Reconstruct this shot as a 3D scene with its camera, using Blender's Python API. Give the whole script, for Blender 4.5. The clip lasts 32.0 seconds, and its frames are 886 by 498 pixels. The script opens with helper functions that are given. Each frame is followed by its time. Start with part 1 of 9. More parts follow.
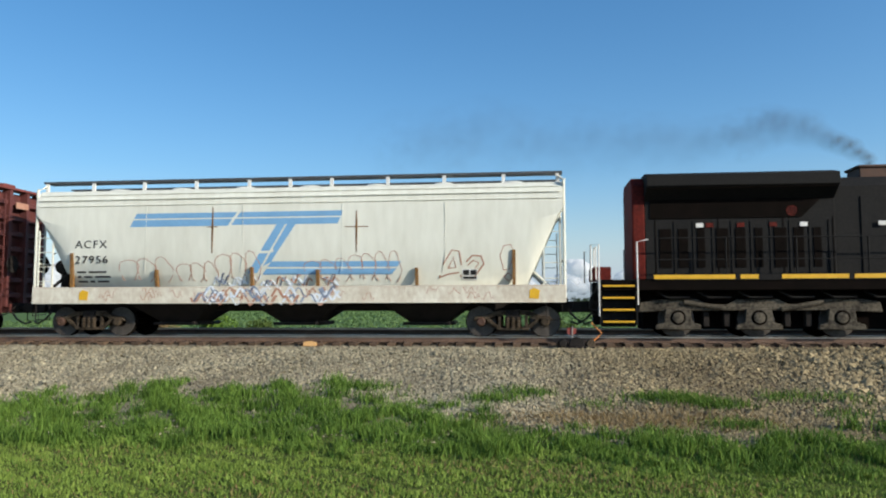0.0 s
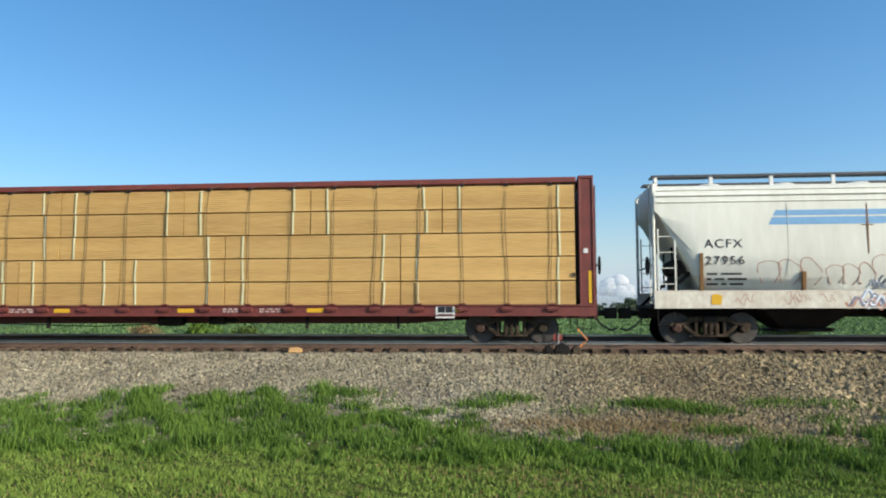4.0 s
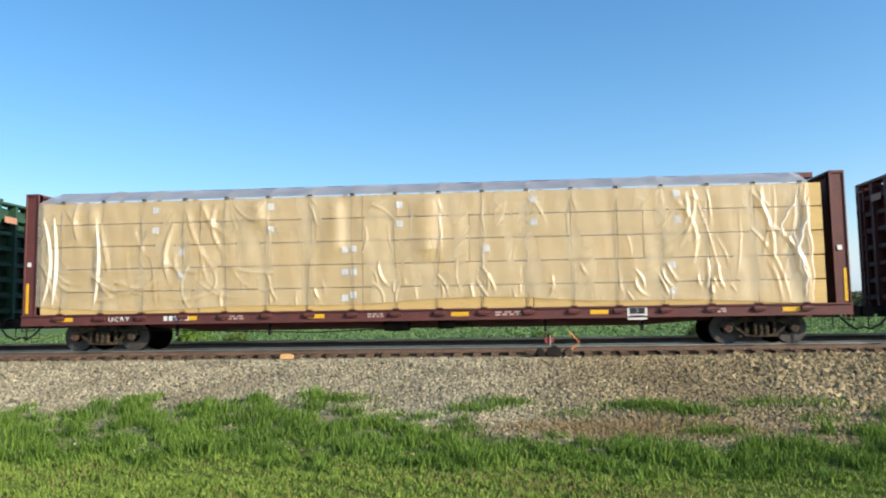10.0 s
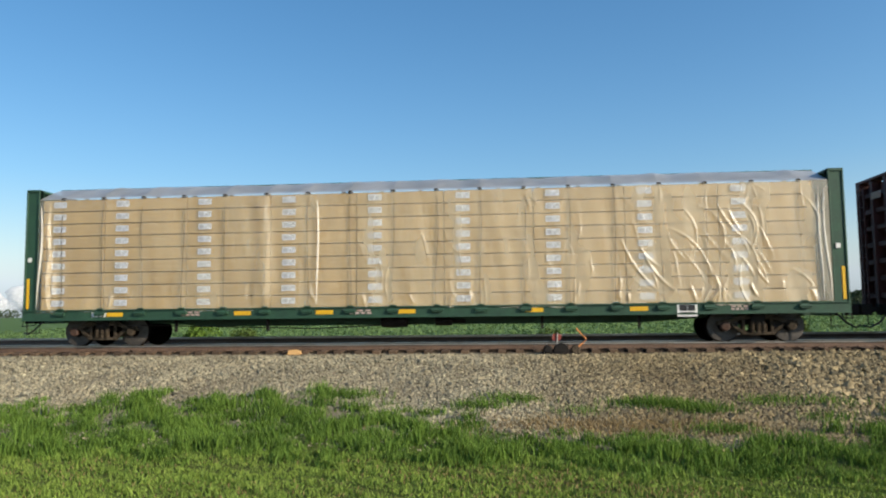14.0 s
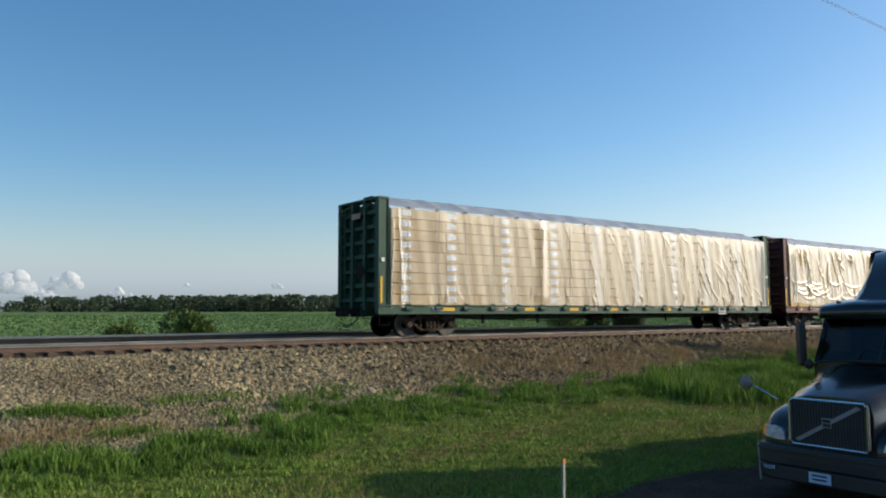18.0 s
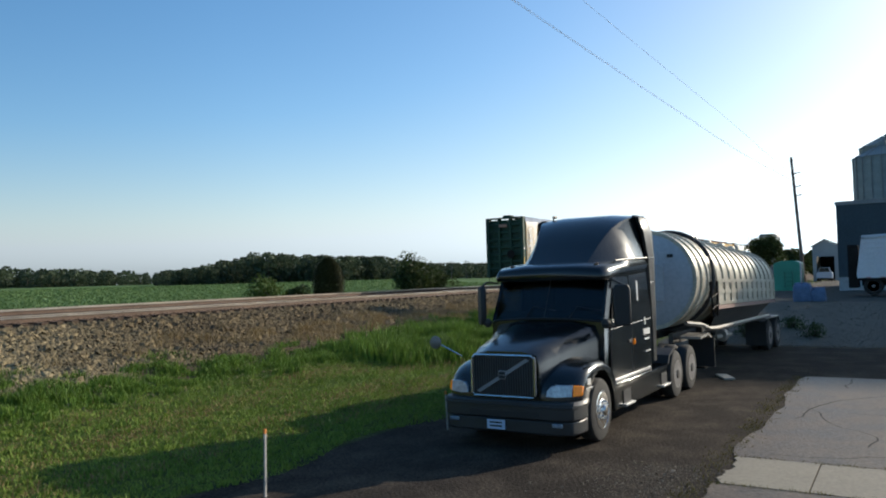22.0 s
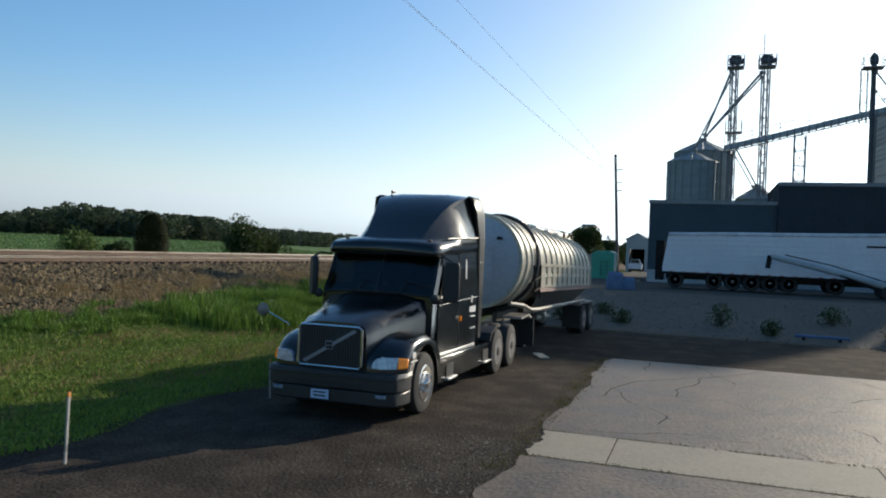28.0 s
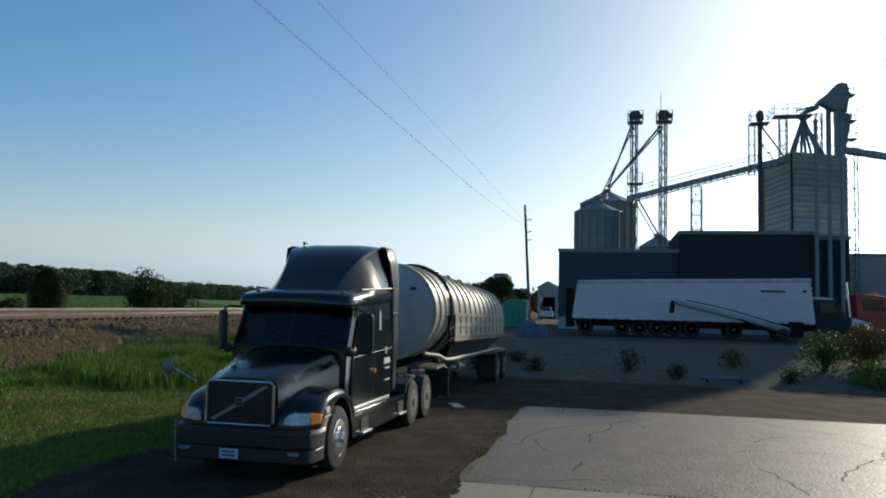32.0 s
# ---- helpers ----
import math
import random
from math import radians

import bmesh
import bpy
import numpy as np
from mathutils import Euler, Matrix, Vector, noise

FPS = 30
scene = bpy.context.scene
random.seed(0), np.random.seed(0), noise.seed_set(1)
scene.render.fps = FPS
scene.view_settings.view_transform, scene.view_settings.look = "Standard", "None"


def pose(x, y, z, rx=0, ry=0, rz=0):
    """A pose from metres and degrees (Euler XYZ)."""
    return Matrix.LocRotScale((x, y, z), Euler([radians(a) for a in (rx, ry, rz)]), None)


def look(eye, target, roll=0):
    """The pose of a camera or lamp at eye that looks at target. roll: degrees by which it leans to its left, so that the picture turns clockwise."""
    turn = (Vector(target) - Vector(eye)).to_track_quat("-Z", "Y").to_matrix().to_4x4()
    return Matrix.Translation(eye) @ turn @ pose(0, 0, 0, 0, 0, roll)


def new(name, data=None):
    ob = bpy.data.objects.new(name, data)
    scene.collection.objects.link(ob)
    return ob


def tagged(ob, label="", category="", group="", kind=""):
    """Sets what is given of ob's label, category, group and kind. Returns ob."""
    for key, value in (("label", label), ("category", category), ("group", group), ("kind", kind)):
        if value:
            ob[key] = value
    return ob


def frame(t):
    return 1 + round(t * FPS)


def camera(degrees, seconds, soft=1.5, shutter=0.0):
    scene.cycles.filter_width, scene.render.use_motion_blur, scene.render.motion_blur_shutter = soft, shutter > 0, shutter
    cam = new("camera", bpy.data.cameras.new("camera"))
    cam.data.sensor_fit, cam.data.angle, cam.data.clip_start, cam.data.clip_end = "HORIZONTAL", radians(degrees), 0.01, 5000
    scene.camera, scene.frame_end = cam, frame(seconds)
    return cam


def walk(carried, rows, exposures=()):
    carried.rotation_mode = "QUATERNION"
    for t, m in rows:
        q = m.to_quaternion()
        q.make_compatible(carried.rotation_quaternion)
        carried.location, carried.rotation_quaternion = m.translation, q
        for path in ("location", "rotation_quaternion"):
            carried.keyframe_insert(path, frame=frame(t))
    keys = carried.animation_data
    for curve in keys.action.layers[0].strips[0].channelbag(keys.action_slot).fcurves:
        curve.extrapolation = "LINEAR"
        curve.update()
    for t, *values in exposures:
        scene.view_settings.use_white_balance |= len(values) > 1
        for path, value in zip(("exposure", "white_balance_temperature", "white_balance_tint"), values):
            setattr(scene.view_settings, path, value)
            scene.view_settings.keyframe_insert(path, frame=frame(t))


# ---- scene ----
EYE = (0.0, 0.0, 2.8)
cam = camera(60.4, 32.0, soft=2.0, shutter=0.15)
# seconds, heading, pitch, roll of the hand-held pan
PAN = [
    (0, 6.62, 4.49, 0.11), (0.5, 5.99, 4.82, -0.02), (1, 5.78, 4.99, 0.08), (1.5, 5.78, 4.89, 0.10),
    (2, 5.50, 4.78, 0.21), (2.5, 5.36, 4.86, 0.10), (3, 5.44, 4.90, -0.21), (3.5, 5.53, 4.90, -0.07),
    (5.5, 5.52, 5.40, 0.28), (6, 5.47, 5.49, 0.39), (6.5, 5.40, 5.54, 0.50), (7, 5.34, 5.59, 0.76),
    (7.5, 5.29, 5.61, 0.81), (8, 5.30, 5.41, 0.68), (8.5, 5.29, 5.30, 0.68), (9, 5.22, 5.30, 0.81),
    (9.5, 5.10, 5.29, 0.92), (10, 4.95, 5.27, 0.84), (10.5, 4.91, 5.25, 0.75), (11, 5.10, 5.23, 0.68),
    (11.5, 5.34, 5.15, 0.75), (12, 5.48, 4.94, 0.79), (12.5, 5.48, 4.90, 0.77), (13, 5.49, 4.95, 0.59),
    (13.5, 5.51, 5.00, 0.64), (14, 5.50, 5.02, 0.61), (14.5, 4.60, 5.03, 0.74), (16.5, -26.27, 4.14, 0.05),
    (17, -29.92, 4.07, 0.10), (17.5, -32.51, 4.64, -0.31), (18, -36.59, 4.82, 0.20), (18.5, -41.26, 4.92, 0.23),
    (19, -45.38, 4.34, 0.45), (19.5, -49.03, 3.95, 1.27), (20, -51.74, 3.71, 1.16), (20.5, -54.02, 3.08, 1.36),
    (21, -56.42, 2.68, 1.56), (21.5, -57.84, 2.34, 1.63), (22, -58.76, 2.16, 1.66), (22.5, -60.61, 2.13, 2.09),
    (23, -62.18, 1.98, 1.99), (23.5, -63.61, 1.82, 1.66), (24, -64.58, 1.77, 1.38), (24.5, -64.71, 1.76, 0.67),
    (25, -65.22, 1.76, 0.56), (25.5, -66.25, 1.67, 0.29), (27.5, -69.13, -0.33, -1.23), (28, -71.17, 0.12, -2.35),
    (28.5, -73.04, 1.77, -1.96), (29, -74.34, 3.23, -1.46), (29.5, -75.09, 3.84, -1.47), (30, -75.96, 4.06, -1.58),
    (30.5, -76.18, 4.30, -1.32), (31, -76.65, 4.58, -1.16), (31.5, -77.08, 4.34, -0.98), (32, -77.64, 4.12, -1.34),
]
walk(cam, [(t, pose(*EYE, 90 + p, r, h)) for t, h, p, r in PAN],
     [(0, 0.17, 6200, 10), (3, 0.2, 6200, 10), (6, 0.6, 6350, 10), (9, 0.64, 6400, 10), (10, 0.62, 6450, 10), (12, 0.25, 6500, 10), (14, 0.26, 6600, 10),
      (16.5, 0.05, 6450, 10), (21, 0.16, 6500, 10), (24, 0.14, 6500, 10), (28, 0.06, 6500, 10), (30, -0.29, 6350, 8), (32, -0.37, 6350, 8)])

# ---- world and light ----
SUN_AZ, SUN_EL = 117.0, 21.5            # degrees from the +y axis towards +x, and above the horizon
world = bpy.data.worlds.new("sky")
scene.world = world
world.use_nodes = True
wn = world.node_tree
sky = wn.nodes.new("ShaderNodeTexSky")
sky.sky_type, sky.sun_disc = "NISHITA", False
sky.sun_elevation, sky.sun_rotation = radians(SUN_EL), radians(SUN_AZ)
sky.altitude, sky.air_density, sky.dust_density, sky.ozone_density = 200, 1.0, 1.3, 2.4
rich = wn.nodes.new("ShaderNodeHueSaturation")
rich.inputs["Hue"].default_value, rich.inputs["Saturation"].default_value = 0.497, 1.25
wn.links.new(sky.outputs[0], rich.inputs["Color"])
# haze: the low, pale part of the sky loses its yellow
parts_, ratio, fade, grey, pale, haze = [wn.nodes.new("ShaderNode" + k) for k in ("SeparateColor", "Math", "MapRange", "RGBToBW", "Mix", "Mix")]
ratio.operation = "DIVIDE"
wn.links.new(sky.outputs[0], parts_.inputs[0])
wn.links.new(parts_.outputs[0], ratio.inputs[0])
wn.links.new(parts_.outputs[2], ratio.inputs[1])
fade.inputs[1].default_value, fade.inputs[2].default_value = 0.45, 1.0
wn.links.new(ratio.outputs[0], fade.inputs[0])
wn.links.new(sky.outputs[0], grey.inputs[0])
pale.data_type, pale.blend_type, haze.data_type = "RGBA", "MULTIPLY", "RGBA"
pale.inputs[0].default_value, pale.inputs[7].default_value = 1.0, (0.85, 0.99, 1.07, 1)
wn.links.new(grey.outputs[0], pale.inputs[6])
wn.links.new(fade.outputs[0], haze.inputs[0])
wn.links.new(rich.outputs[0], haze.inputs[6])
wn.links.new(pale.outputs[2], haze.inputs[7])
# extra gain put on the sky by sun angle: raised midway, lowered near the sun
aim, towards, half_, arc, sky_gain = [wn.nodes.new("ShaderNode" + k) for k in ("TexCoord", "VectorMath", "Math", "ValToRGB", "VectorMath")]
towards.operation, sky_gain.operation = "DOT_PRODUCT", "SCALE"
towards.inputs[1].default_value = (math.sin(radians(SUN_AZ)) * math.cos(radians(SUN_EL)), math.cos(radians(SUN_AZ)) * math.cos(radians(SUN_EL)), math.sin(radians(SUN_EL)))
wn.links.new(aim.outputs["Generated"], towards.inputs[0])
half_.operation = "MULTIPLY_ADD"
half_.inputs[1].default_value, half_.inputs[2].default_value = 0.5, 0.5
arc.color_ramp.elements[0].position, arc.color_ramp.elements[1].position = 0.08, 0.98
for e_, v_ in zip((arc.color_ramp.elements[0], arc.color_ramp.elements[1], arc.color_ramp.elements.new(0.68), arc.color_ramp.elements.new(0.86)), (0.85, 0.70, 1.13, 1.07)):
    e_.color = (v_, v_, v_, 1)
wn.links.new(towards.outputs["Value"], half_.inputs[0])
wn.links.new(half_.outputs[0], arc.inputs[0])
wn.links.new(haze.outputs[2], sky_gain.inputs[0])
wn.links.new(arc.outputs[0], sky_gain.inputs["Scale"])
wn.links.new(sky_gain.outputs[0], wn.nodes["Background"].inputs[0])
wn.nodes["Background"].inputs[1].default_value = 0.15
sun = new("sun", bpy.data.lights.new("sun", "SUN"))
sun.data.energy, sun.data.angle, sun.data.color = 4.8, radians(0.53), (1.0, 0.89, 0.72)
sun_from = Vector((math.sin(radians(SUN_AZ)) * math.cos(radians(SUN_EL)), math.cos(radians(SUN_AZ)) * math.cos(radians(SUN_EL)), math.sin(radians(SUN_EL))))
sun.matrix_world = look(sun_from * 50, (0, 0, 0))
scene.view_settings.exposure = 0.2

# ---- materials ----


def mat(name, c, c2=None, rough=0.6, metal=0.0, fine=40.0, coarse=1.5, bump=0.15, dist=0.01, stretch=(1, 1, 1), spread=0.0, alpha=1.0, spec=0.5, glow=0.0, coat=0.0, island=0.0):
    """Two scales of noise between c and c2, relief, wear in the gloss; spread: variation from object to object."""
    m = bpy.data.materials.new(name)
    m.use_nodes = True
    n, l = m.node_tree.nodes, m.node_tree.links
    b = n["Principled BSDF"]
    c2 = c2 or tuple(v * 0.7 for v in c)
    tc, mp = n.new("ShaderNodeTexCoord"), n.new("ShaderNodeMapping")
    mp.inputs["Scale"].default_value = stretch
    l.new(tc.outputs["Object"], mp.inputs[0])
    na, nb = n.new("ShaderNodeTexNoise"), n.new("ShaderNodeTexNoise")
    na.inputs["Scale"].default_value, nb.inputs["Scale"].default_value = fine, coarse
    na.inputs["Detail"].default_value, nb.inputs["Detail"].default_value = 4, 5
    for t in (na, nb):
        l.new(mp.outputs[0], t.inputs["Vector"])
    ad = n.new("ShaderNodeMath")
    ad.operation = "MULTIPLY_ADD"
    l.new(na.outputs[0], ad.inputs[0])
    ad.inputs[1].default_value = 0.5
    half = n.new("ShaderNodeMath")
    half.operation = "MULTIPLY"
    l.new(nb.outputs[0], half.inputs[0])
    half.inputs[1].default_value = 0.5
    l.new(half.outputs[0], ad.inputs[2])
    ramp = n.new("ShaderNodeValToRGB")
    ramp.color_ramp.elements[0].position, ramp.color_ramp.elements[1].position = 0.36, 0.64
    ramp.color_ramp.elements[0].color, ramp.color_ramp.elements[1].color = (*c2, 1), (*c, 1)
    l.new(ad.outputs[0], ramp.inputs[0])
    out = ramp.outputs[0]
    if spread or island:
        oi = n.new("ShaderNodeObjectInfo") if spread else n.new("ShaderNodeNewGeometry")
        mr = n.new("ShaderNodeMapRange")
        k = spread or island
        mr.inputs[3].default_value, mr.inputs[4].default_value = 1 - k, 1 + k
        l.new(oi.outputs["Random" if spread else "Random Per Island"], mr.inputs[0])
        hs = n.new("ShaderNodeHueSaturation")
        l.new(mr.outputs[0], hs.inputs["Value"])
        l.new(out, hs.inputs["Color"])
        out = hs.outputs[0]
    l.new(out, b.inputs["Base Color"])
    rr = n.new("ShaderNodeMapRange")
    rr.inputs[3].default_value, rr.inputs[4].default_value = max(0.03, rough - 0.12), min(1, rough + 0.12)
    l.new(nb.outputs[0], rr.inputs[0])
    l.new(rr.outputs[0], b.inputs["Roughness"])
    b.inputs["Metallic"].default_value, b.inputs["Alpha"].default_value = metal, alpha
    b.inputs["Specular IOR Level"].default_value, b.inputs["Coat Weight"].default_value = spec, coat
    if bump:
        bp = n.new("ShaderNodeBump")
        bp.inputs["Strength"].default_value, bp.inputs["Distance"].default_value = bump, dist
        l.new(na.outputs[0], bp.inputs["Height"])
        l.new(bp.outputs[0], b.inputs["Normal"])
    if glow:
        l.new(out, b.inputs["Emission Color"])
        b.inputs["Emission Strength"].default_value = glow
    return m


def leafy(name, c, c2, island=0.35, through_light=0.22):
    """Leaves and blades: colour from blade to blade, some light comes through."""
    m = bpy.data.materials.new(name)
    m.use_nodes = True
    n, l = m.node_tree.nodes, m.node_tree.links
    b, o = n["Principled BSDF"], n["Material Output"]
    g = n.new("ShaderNodeNewGeometry")
    ramp = n.new("ShaderNodeValToRGB")
    ramp.color_ramp.elements[0].color, ramp.color_ramp.elements[1].color = (*c2, 1), (*c, 1)
    tc, nz = n.new("ShaderNodeTexCoord"), n.new("ShaderNodeTexNoise")
    nz.inputs["Scale"].default_value, nz.inputs["Detail"].default_value = 0.9, 6
    l.new(tc.outputs["Object"], nz.inputs["Vector"])
    mx = n.new("ShaderNodeMath")
    mx.operation = "MULTIPLY_ADD"
    l.new(g.outputs["Random Per Island"], mx.inputs[0])
    mx.inputs[1].default_value = island * 2
    l.new(nz.outputs[0], mx.inputs[2])
    sub = n.new("ShaderNodeMath")
    sub.operation = "SUBTRACT"
    l.new(mx.outputs[0], sub.inputs[0])
    sub.inputs[1].default_value = island
    l.new(sub.outputs[0], ramp.inputs[0])
    l.new(ramp.outputs[0], b.inputs["Base Color"])
    b.inputs["Roughness"].default_value = 0.55
    b.inputs["Specular IOR Level"].default_value = 0.1
    tr = n.new("ShaderNodeBsdfTranslucent")
    l.new(ramp.outputs[0], tr.inputs[0])
    mix = n.new("ShaderNodeMixShader")
    mix.inputs[0].default_value = through_light
    l.new(b.outputs[0], mix.inputs[1])
    l.new(tr.outputs[0], mix.inputs[2])
    l.new(mix.outputs[0], o.inputs[0])
    return m


M_STEEL = mat("dark_steel", (0.030, 0.025, 0.022), (0.012, 0.011, 0.010), 0.8, 0.0, 60, 3, spec=0.12)
M_WHEEL = mat("wheel_steel", (0.008, 0.006, 0.005), (0.004, 0.003, 0.0025), 0.9, 0.0, 50, 4, spec=0.04)
M_TREAD = mat("worn_wheel_tread", (0.10, 0.085, 0.07), (0.03, 0.026, 0.022), 0.55, 0.2, 30, 4, 0.05)
M_SIDEFRAME = mat("dusty_cast_iron", (0.105, 0.08, 0.055), (0.014, 0.011, 0.008), 0.9, 0.0, 30, 3, spec=0.1)
M_LOCOFRAME = mat("dusty_grey_truck_frame", (0.125, 0.108, 0.082), (0.022, 0.019, 0.015), 0.9, 0.0, 16, 2, spec=0.12)
M_DKRUST = mat("dark_rusty_steel", (0.10, 0.05, 0.03), (0.05, 0.028, 0.02), 0.8, 0.1, 40, 4)
M_WALKWAY = mat("dark_walkway_grating", (0.10, 0.105, 0.11), (0.06, 0.063, 0.066), 0.6, 0.3, 60, 3)
M_OXIDE = mat("oxide_red_paint", (0.19, 0.042, 0.03), (0.11, 0.028, 0.022), 0.6, 0.0, 25, 2.2)
M_MAROON = mat("faded_maroon_paint", (0.13, 0.034, 0.027), (0.07, 0.022, 0.02), 0.65, 0.0, 25, 2.2)
M_GREEN = mat("faded_green_paint", (0.022, 0.075, 0.04), (0.013, 0.043, 0.025), 0.65, 0.0, 25, 2.2)
M_LUMBER = mat("sawn_lumber_ends_and_edges", (0.66, 0.43, 0.155), (0.46, 0.27, 0.08), 0.8, 0, 26, 1.2, 0.35, 0.01, (0.08, 1, 2.2), 0.10)
M_LUMBER_PALE = mat("pale_wrapped_lumber", (0.56, 0.385, 0.17), (0.45, 0.30, 0.125), 0.75, 0, 26, 1.2, 0.25, 0.008, (0.08, 1, 1.6), 0.06)
M_LUMBER_GOLD = mat("golden_lumber", (0.62, 0.43, 0.175), (0.48, 0.32, 0.115), 0.75, 0, 26, 1.2, 0.25, 0.008, (0.08, 1, 1.6), 0.06)
M_STRAP = mat("pale_green_strap", (0.76, 0.75, 0.47), (0.64, 0.64, 0.38), 0.45)
M_CABLE = mat("dark_cable", (0.10, 0.065, 0.03), (0.05, 0.035, 0.02), 0.7)
M_LABEL = mat("white_paper_label", (0.84, 0.86, 0.9), (0.5, 0.53, 0.6), 0.5, 0, 30, 14, 0.05)
M_STENCIL = mat("worn_white_stencil", (0.50, 0.40, 0.36), (0.30, 0.17, 0.14), 0.7, 0, 30, 6, 0.05)
M_PRINT = mat("grey_printed_blocks", (0.56, 0.56, 0.58), (0.42, 0.42, 0.45), 0.6)
M_YELLOW = mat("yellow_reflector", (0.72, 0.42, 0.015), (0.6, 0.33, 0.01), 0.45, 0, 30, 4, 0.05)
M_WHITE = mat("white_paint", (0.74, 0.73, 0.69), (0.62, 0.61, 0.57), 0.5, 0, 40, 3, 0.05)
M_BLACK = mat("black_paint", (0.018, 0.018, 0.019), (0.01, 0.01, 0.011), 0.55, 0, 40, 3, 0.1)
M_HOPPER = mat("chalky_white_hopper_paint", (0.74, 0.735, 0.635), (0.64, 0.63, 0.53), 0.55, 0, 5, 0.7, 0.03, 0.01, (1, 1, 0.25))
M_SILL = mat("stained_white_sill_paint", (0.71, 0.68, 0.57), (0.52, 0.45, 0.35), 0.65, 0, 9, 1.6, 0.06, 0.01, (1, 1, 0.6))
M_BLUE = mat("faded_blue_stripe", (0.20, 0.40, 0.62), (0.16, 0.33, 0.53), 0.6, 0, 30, 2, 0.05)
M_RUST = mat("rust_brown", (0.25, 0.125, 0.03), (0.12, 0.06, 0.02), 0.8, 0, 60, 6)
M_GRAFFITI = mat("red_brown_spray_paint", (0.36, 0.16, 0.10), (0.48, 0.30, 0.21), 0.6, 0, 60, 3, 0)
M_SPRAY_WHITE = mat("white_blue_spray_paint", (0.80, 0.81, 0.82), (0.50, 0.58, 0.68), 0.55, 0, 9, 4, 0)
M_LOCO = mat("sooty_black_loco_paint", (0.017, 0.016, 0.015), (0.009, 0.009, 0.009), 0.75, 0, 12, 1.2, 0.1, spec=0.12)
M_LOCO_RED = mat("dull_red_loco_paint", (0.13, 0.016, 0.010), (0.05, 0.008, 0.006), 0.75, 0, 12, 1.5, 0.1, spec=0.12)
M_GRILLE = mat("brown_radiator_screen", (0.008, 0.0055, 0.0045), (0.003, 0.0025, 0.002), 0.95, 0, 120, 3, 0.4, spec=0.05)
M_RAIL = mat("rusty_rail_web", (0.17, 0.105, 0.07), (0.09, 0.055, 0.036), 0.7, 0.1, 40, 2)
M_RAILHEAD = mat("polished_railhead", (0.6, 0.52, 0.43), (0.45, 0.37, 0.29), 0.33, 0.9, 60, 2, 0.0)
M_TIE = mat("weathered_timber_tie", (0.125, 0.078, 0.045), (0.05, 0.032, 0.02), 0.9, 0, 30, 2, 0.4, 0.01, (0.6, 0.15, 1), 0.35)
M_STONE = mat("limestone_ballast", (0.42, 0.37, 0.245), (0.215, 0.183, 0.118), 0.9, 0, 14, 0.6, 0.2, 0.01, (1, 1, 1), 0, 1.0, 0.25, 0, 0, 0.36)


def tint_by_place(m, tint, axis, a, b, wobble=3.0):
    """Tints the stone by place: the tint takes over from a to b along an axis, with a ragged edge."""
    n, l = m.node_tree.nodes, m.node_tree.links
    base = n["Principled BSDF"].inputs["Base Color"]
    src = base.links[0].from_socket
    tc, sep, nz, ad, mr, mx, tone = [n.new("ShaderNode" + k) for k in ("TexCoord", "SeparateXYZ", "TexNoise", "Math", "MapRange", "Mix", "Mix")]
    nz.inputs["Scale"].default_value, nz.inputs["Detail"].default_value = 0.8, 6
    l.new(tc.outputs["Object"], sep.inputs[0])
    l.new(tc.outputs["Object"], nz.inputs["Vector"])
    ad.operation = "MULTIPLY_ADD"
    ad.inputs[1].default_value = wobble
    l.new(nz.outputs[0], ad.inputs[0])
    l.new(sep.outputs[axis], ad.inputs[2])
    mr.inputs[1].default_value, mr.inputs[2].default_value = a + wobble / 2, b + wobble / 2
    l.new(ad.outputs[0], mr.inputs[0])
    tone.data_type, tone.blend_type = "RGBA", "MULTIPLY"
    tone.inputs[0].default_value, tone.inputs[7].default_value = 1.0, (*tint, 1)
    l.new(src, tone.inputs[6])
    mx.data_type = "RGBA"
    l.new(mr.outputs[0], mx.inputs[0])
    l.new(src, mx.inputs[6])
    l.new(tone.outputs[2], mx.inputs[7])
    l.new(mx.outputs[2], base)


# browner stone along the bank
tint_by_place(M_STONE, (0.84, 0.76, 0.64), "X", -1.5, 3.0)
# darker again farther along: self-shade of backlit stones put into the colour
tint_by_place(M_STONE, (0.56, 0.52, 0.50), "X", 9.0, 16.0)
M_GRASS = leafy("tall_grass", (0.185, 0.295, 0.05), (0.042, 0.088, 0.016), 0.46)
M_LAWN = leafy("mown_grass", (0.25, 0.335, 0.065), (0.095, 0.16, 0.028), 0.36, 0.12)
M_DRYGRASS = leafy("dry_grass", (0.36, 0.27, 0.13), (0.2, 0.13, 0.06), 0.3)
M_CROP = leafy("soybean_leaves", (0.125, 0.195, 0.07), (0.108, 0.175, 0.06), 0.08)
M_WEED = leafy("weed_leaves", (0.12, 0.17, 0.04), (0.05, 0.08, 0.02), 0.3)
M_TREE = leafy("tree_leaves", (0.07, 0.095, 0.03), (0.028, 0.044, 0.016), 0.3, 0.25)
# paler and bluer than M_TREE: distance haze put into the leaf colour
M_WOODS = leafy("haze_tinted_woodland_leaves", (0.085, 0.112, 0.062), (0.045, 0.063, 0.037), 0.25, 0.3)
M_CEDAR = leafy("cedar_needles", (0.05, 0.055, 0.022), (0.022, 0.026, 0.01), 0.3, 0.1)
M_RUSTLEAF = leafy("reddish_brown_leaves", (0.19, 0.115, 0.05), (0.075, 0.055, 0.025), 0.3)
